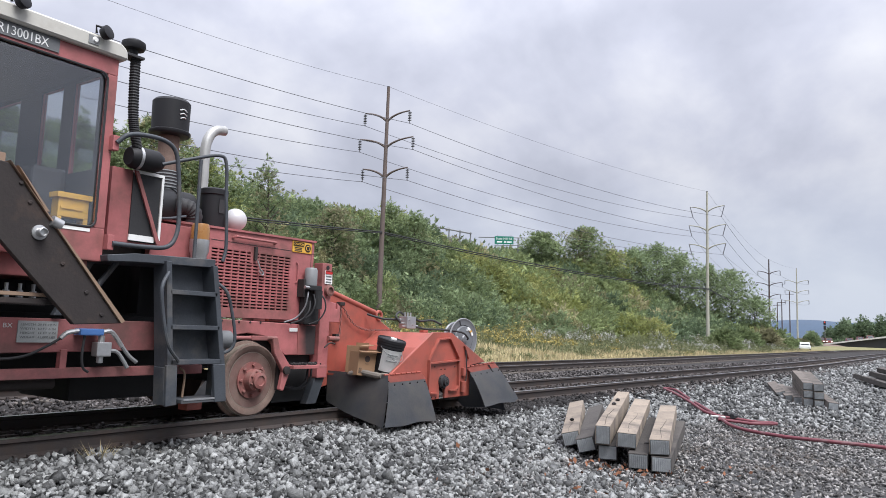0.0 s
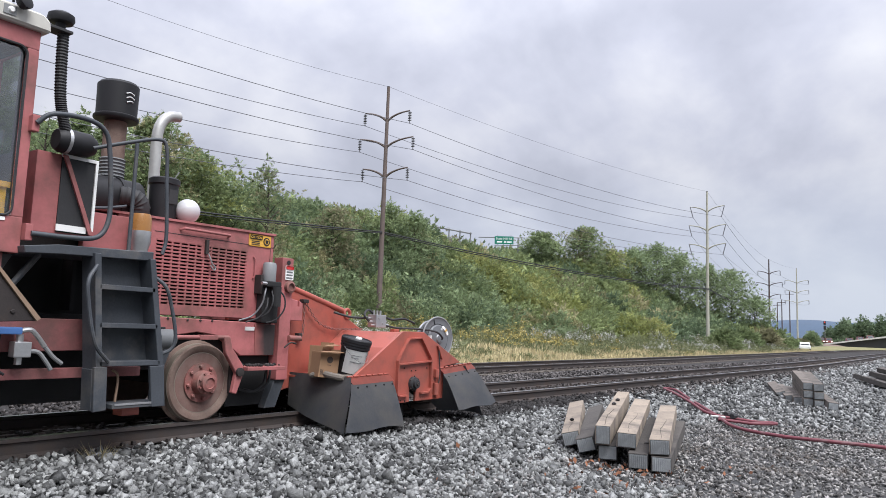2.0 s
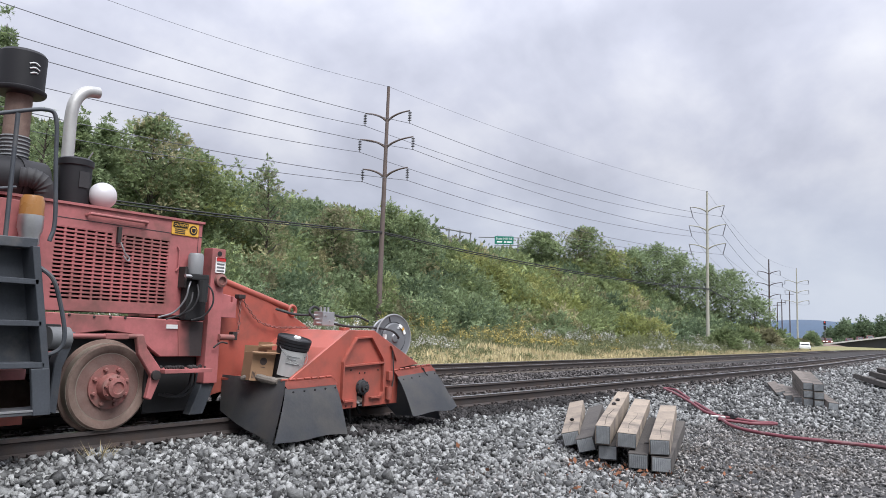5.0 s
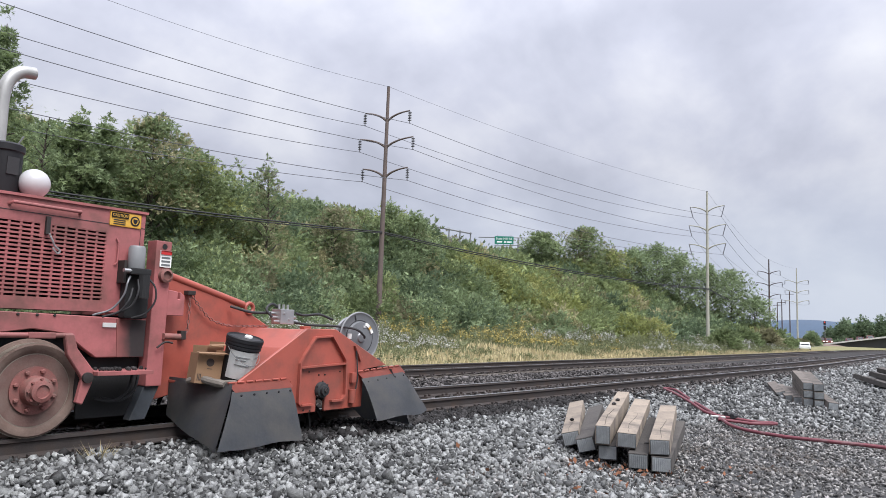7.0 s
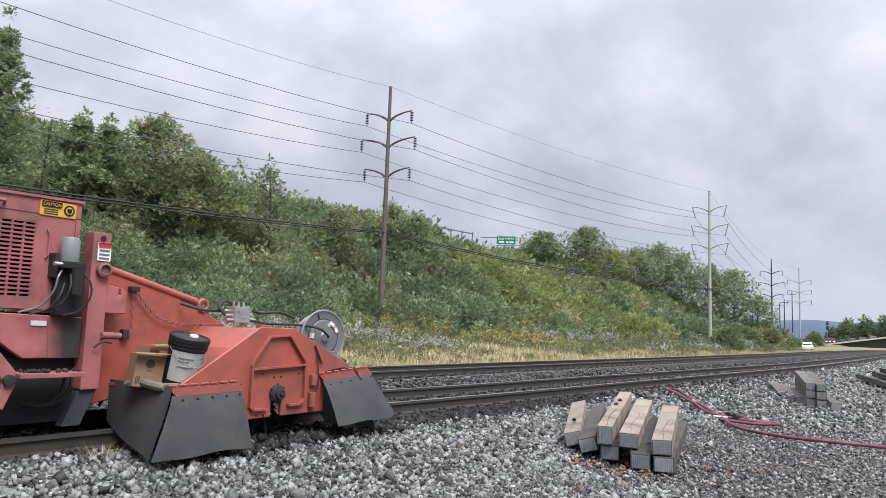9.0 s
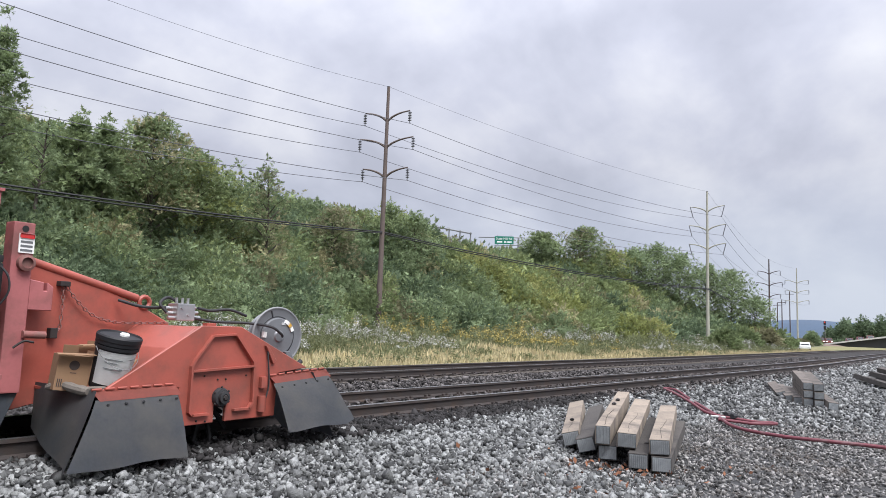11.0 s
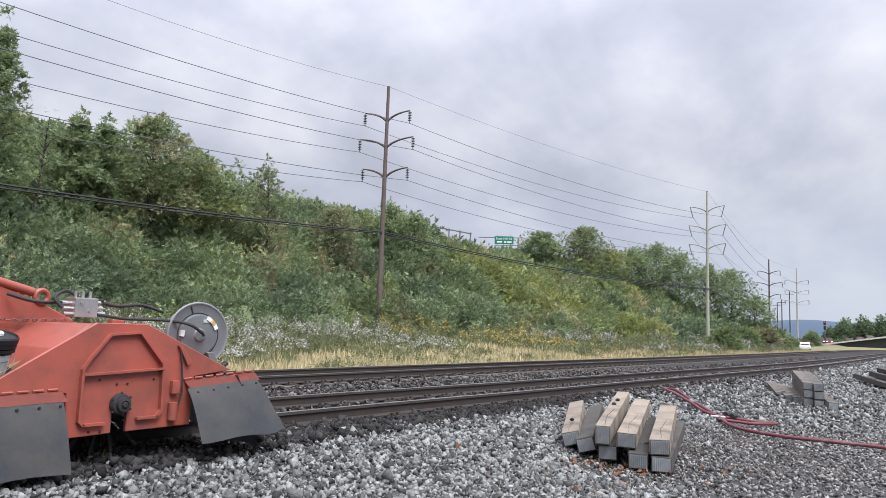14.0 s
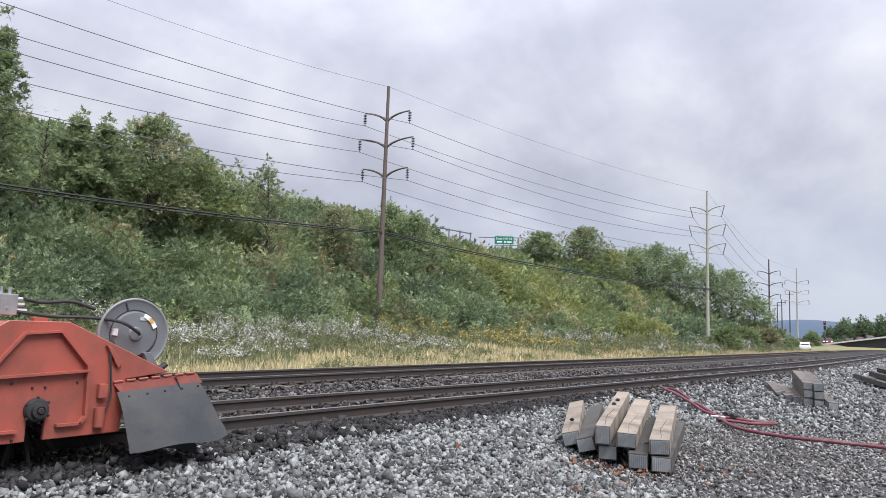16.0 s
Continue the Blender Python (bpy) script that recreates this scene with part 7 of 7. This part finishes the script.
def ridge():
    bm = bmesh.new()
    rows = []
    for k in range(60):
        a = radians(-25 + k * 1.1)
        x, y = 1800 * math.cos(a), 1800 * math.sin(a)
        h = 64 + 13 * math.sin(k * 0.33 + 1.2) + 6 * math.sin(k * 0.9)
        rows.append([bm.verts.new((x * f, y * f, z)) for f, z in ((1.0, -6), (1.05, h * 0.6), (1.13, h), (1.3, h * 0.8))])
    for a, b in zip(rows, rows[1:]):
        for k in range(3):
            bm.faces.new((a[k], b[k], b[k + 1], a[k + 1]))
    tagged(part("backdrop", bm, "ridge", smooth=True), "wooded ridge far beyond the town, coloured in haze blue", "hills", kind="structure")


ridge()


def simple_pole(x, y, top):
    z0 = float(ground_z(x, y)) - 0.2
    p = thing("utility_pole", "thin dark wooden utility pole with a crossarm", "utility pole", "thin poles by the road", at=pose(x, y, z0))
    part("shaft", tube([(0, 0, 0), (0, 0, top - z0)], [0.17, 0.11], 8), "wood_dark", p)
    part("crossarm", box(-0.06, 0.06, -1.1, 1.1, top - z0 - 0.9, top - z0 - 0.77, 0.01), "wood_dark", p)


simple_pole(216, 36.2, 11.6)
simple_pole(212, 34.4, 12.3)
simple_pole(226, 34.6, 15.4)

sign = thing("road_sign", "green overhead road sign with white lettering above the hill", "road sign", at=pose(82.5, 47.1, 13.1, 0, 0, -60.5))
part("panel", box(-1.25, 1.25, -0.04, 0.0, -0.5, 0.55, 0.02), "sign_green", sign)
lettering("State Hill Rd", 0.30, "white", sign, pose(-1.08, -0.045, 0.10) @ SIDE, width=2.1)
bm = bmesh.new()
add_box(bm, -0.95, -0.25, -0.05, -0.042, -0.30, -0.12)
add_box(bm, 0.0, 0.30, -0.05, -0.042, -0.30, -0.12)
add_box(bm, 0.42, 1.0, -0.05, -0.042, -0.30, -0.12)
loose_bars(bm, "white", sign)
bm = bmesh.new()
add_tube(bm, [(-3.4, 0.12, 0.38), (2.6, 0.12, 0.42)], 0.07, 6)
add_tube(bm, [(-1.4, 0.12, -0.65), (2.2, 0.12, -0.62)], 0.05, 6)
for x in (-0.9, 0.9):
    add_tube(bm, [(x, 0.10, -0.7), (x, 0.10, 0.72)], 0.05, 6)
part("gantry", bm, "grey_paint", sign)
part("gantry_post", tube([(1.9, 0.15, 0.4), (1.9, 0.15, -3.5)], 0.12, 8), "grey_paint", sign)

rail_guard = thing("guard_rail", "grey steel guard rail along the road on the hill", "guard rail")
gp = [(66.0 + 2.0 * k, 48.0 - 0.25 * k) for k in range(9)]
for k, (x, y) in enumerate(gp[:5]):
    part("guard_post", box(x - 0.07, x + 0.07, y - 0.05, y + 0.05, float(ground_z(x, y)) - 0.2, 13.1), "grey_paint", rail_guard)
part("guard_beam", tube([(x, y - 0.08, 12.9) for x, y in gp[:5]], 0.09, 6), "grey_paint", rail_guard)


def vehicle(at, mat, label, category, length, width, height, truck=False):
    v = thing("car" if not truck else "truck", label, category, "traffic at the crossing" if truck else "", at=at)
    hw = width / 2
    bm = bmesh.new()
    add_plate(bm, [(0, 0.35), (0.05, 0.85), (length * 0.22, 0.98), (length * 0.95, 0.98), (length, 0.8), (length, 0.35)], -hw, hw, 0.05)
    body = part("body", bm, mat, v)
    part("cabin", plate([(length * 0.2, 0.96), (length * 0.32, height), (length * 0.72, height), (length * 0.9, 0.96)], -hw * 0.86, hw * 0.86, 0.05), mat, v)
    part("windscreen", plate([(length * 0.205, 1.0), (length * 0.31, height - 0.06), (length * 0.33, height - 0.06), (length * 0.23, 1.0)], -hw * 0.78, hw * 0.78), "car_glass", v)
    for s in (-1, 1):
        part("headlight", box(-0.02, 0.06, s * hw * 0.62 - 0.16, s * hw * 0.62 + 0.16, 0.62, 0.80, 0.02), "headlamp" if truck else "white", v)
        for x in (length * 0.2, length * 0.8):
            part("wheel", tube([(x, s * hw * 0.80, 0.33), (x, s * hw * 1.0, 0.33)], 0.33, 14), "soot", v)
    return v


zc = lambda x, y: float(ground_z(x, y))
vehicle(pose(146, 19.9, zc(146, 19.9), 0, 0, 10), "car_white", "white car parked beside the tracks", "car", 4.6, 1.85, 1.5)
M["earth"] = material("bare_brown_earth", (0.16, 0.12, 0.095), 0.95, vary=0.4, scale=0.6, fine=5, bump=0.6)
M["headlamp"] = material("lit_headlamp", (0.9, 0.9, 0.85), 0.3, bump=0)
hl = M["headlamp"].node_tree.nodes["Principled BSDF"]
hl.inputs["Emission Color"].default_value, hl.inputs["Emission Strength"].default_value = (1, 0.98, 0.92, 1), 3.0
bm = bmesh.new()
bmesh.ops.create_icosphere(bm, subdivisions=4, radius=1.0)
for v in bm.verts:
    v.co *= 1 + 0.10 * math.sin(v.co.x * 6) * math.sin(v.co.y * 7 + 1)
    v.co = Vector((v.co.x * 7 + 243, v.co.y * 8.5 + 28.5, max(v.co.z, -0.2) * 1.1 - 0.25))
tagged(part("earth_mound", bm, "earth", smooth=True), "bare brown earth mound at the road's end", "mound")
for x, y, z in ((247, 31.4, 0.75), (248, 29.2, 0.8), (247, 27.0, 0.8), (246, 21.4, 1.0), (246, 18.6, 1.45), (246, 16.0, 1.9)):
    vehicle(pose(x, y, z, 0, 0, 12), "car_red", "dark red truck with lit lamps in the far traffic", "truck", 4.8, 1.9, 1.75, True)

M["lens_red"] = material("red_signal_lens", (0.8, 0.02, 0.02), 0.3, bump=0)
nt = M["lens_red"].node_tree.nodes["Principled BSDF"]
nt.inputs["Emission Color"].default_value, nt.inputs["Emission Strength"].default_value = (1, 0.05, 0.03, 1), 0.5
sig = thing("railway_signal", "black railway signal showing red on a mast", "railway signal", at=pose(256, 29.2, -0.4, 0, 0, 0))
part("mast", tube([(0, 0, 0), (0, 0, 6.4)], 0.10, 8), "grey_paint", sig)
for k, z in enumerate((7.6, 6.2)):
    hd = part("signal_head", box(-0.2, 0.2, -0.34, 0.34, z - 0.62, z + 0.62, 0.05), "soot", sig)
    part("lens", lathe([(0.15, 0), (0.15, 0.06)], Matrix.Translation((-0.2, 0, z + (0.3 if k == 0 else -0.2))) @ pose(0, 0, 0, 0, -90, 0), 14), "lens_red" if k == 0 else "soot", hd)

bridge = thing("road_bridge", "low bridge approach with a pale parapet beyond the tracks", "bridge")


def cross_plate(pts, x0, x1):
    bm = bmesh.new()
    a, b = [bm.verts.new((x0, y, z)) for y, z in pts], [bm.verts.new((x1, y, z)) for y, z in pts]
    bm.faces.new(a), bm.faces.new(b[::-1])
    for k in range(len(pts)):
        bm.faces.new((a[k], b[k], b[(k + 1) % len(pts)], a[(k + 1) % len(pts)]))
    bmesh.ops.recalc_face_normals(bm, faces=bm.faces[:])
    return bm


# solid down to the ground; the shade under the span is its near-black colour
part("deck", cross_plate([(26.5, 0.70), (-30, 10.0), (-30, 6.6), (-30, -0.6), (22.0, -0.6), (26.0, -0.3)], 240, 248), "soot", bridge)
part("parapet", cross_plate([(27.5, 0.45), (27.5, 0.85), (-30, 10.7), (-30, 10.15)], 239.4, 239.9), "concrete", bridge, "pale concrete parapet")
for y in (23, 14, 3, -12):
    part("pier", box(241, 245, y - 0.7, y + 0.7, -1.2, 0.4 + (26.5 - y) * 0.165 - 1.0, 0.05), "soot", bridge)

for x, y, top, r, mat, n in ((225, 29.0, 4.6, 2.4, B, 1500), (262, 26.0, 1.9, 4.0, B, 0), (264, 20.0, 2.2, 4.4, B, 0), (262, 13.5, 3.2, 4.6, A, 0), (266, 7.0, 4.2, 4.8, B, 0), (302, 28.0, 11.4, 5.4, A, 2600), (310, 33.5, 8.2, 3.6, B, 2200), (306, 22.5, 12.6, 6.0, B, 2800), (300, 16.0, 13.0, 6.0, B, 2600), (296, 11.0, 8.0, 3.8, A, 2400), (288, 6.5, 6.4, 3.4, C, 2200),
                             (310, 0.0, 8.0, 5.0, A, 2200), (320, -9.0, 8.5, 5.0, B, 2200), (152, 26, 2.0, 2.6, B, 1500), (163, 25.5, 1.5, 2.6, A, 1500), (175, 27, 1.7, 2.6, A, 1500), (140, 25.0, 3.0, 2.8, B, 1800), (190, 27.0, 1.5, 2.6, DD, 1500),
                             (133, 22.6, 2.6, 2.4, A, 1800), (121, 22.0, 3.2, 2.4, DD, 1800), (108, 22.4, 3.0, 2.2, A, 1800), (96, 22.3, 2.6, 2.0, A, 1600), (92.0, 21.6, 2.3, 1.9, "leaf_a_deep", 1600)):
    round_tree(x, y, top, r, mat if x < 250 else "leaf_b_deep", "round green tree or bush in the distance", n)

for k, (x, y) in enumerate(((-22, -16), (-15, -21), (-9, -18), (-3, -23), (4, -20), (12, -24), (-30, -22))):
    tree(x, y, 9.0 + 1.7 * math.sin(k * 2.1), 3.2, (B, A), "leafy green tree across the yard from the railway", 1200, 9, 0.12, 0.42)


def motions():
    steps = [i * 1.0 for i in range(17)]
    walk(machine, [(t, pose(H0 - SPEED * t, 7.55, 0)) for t in steps])
    for w, x, s in WHEELS:
        walk(w, [(t, pose(x, s, WHEEL_R, 0, -math.degrees(SPEED * t / WHEEL_R), 0)) for t in steps])
    for heap, x in SWEPT:
        due = min(max((H0 + 1.95 - x) / SPEED, 0.2), 15.0)
        walk(heap, [(0, pose(0, 0, -0.14)), (due - 0.15, pose(0, 0, -0.14)), (due + 0.75, pose(0, 0, 0)), (16, pose(0, 0, 0))])
    for c in cargo:
        rest = c.matrix_basis.copy()
        walk(c, [(t, Matrix.Translation((H0 - SPEED * t, 7.55, 0)) @ rest) for t in steps])


motions()
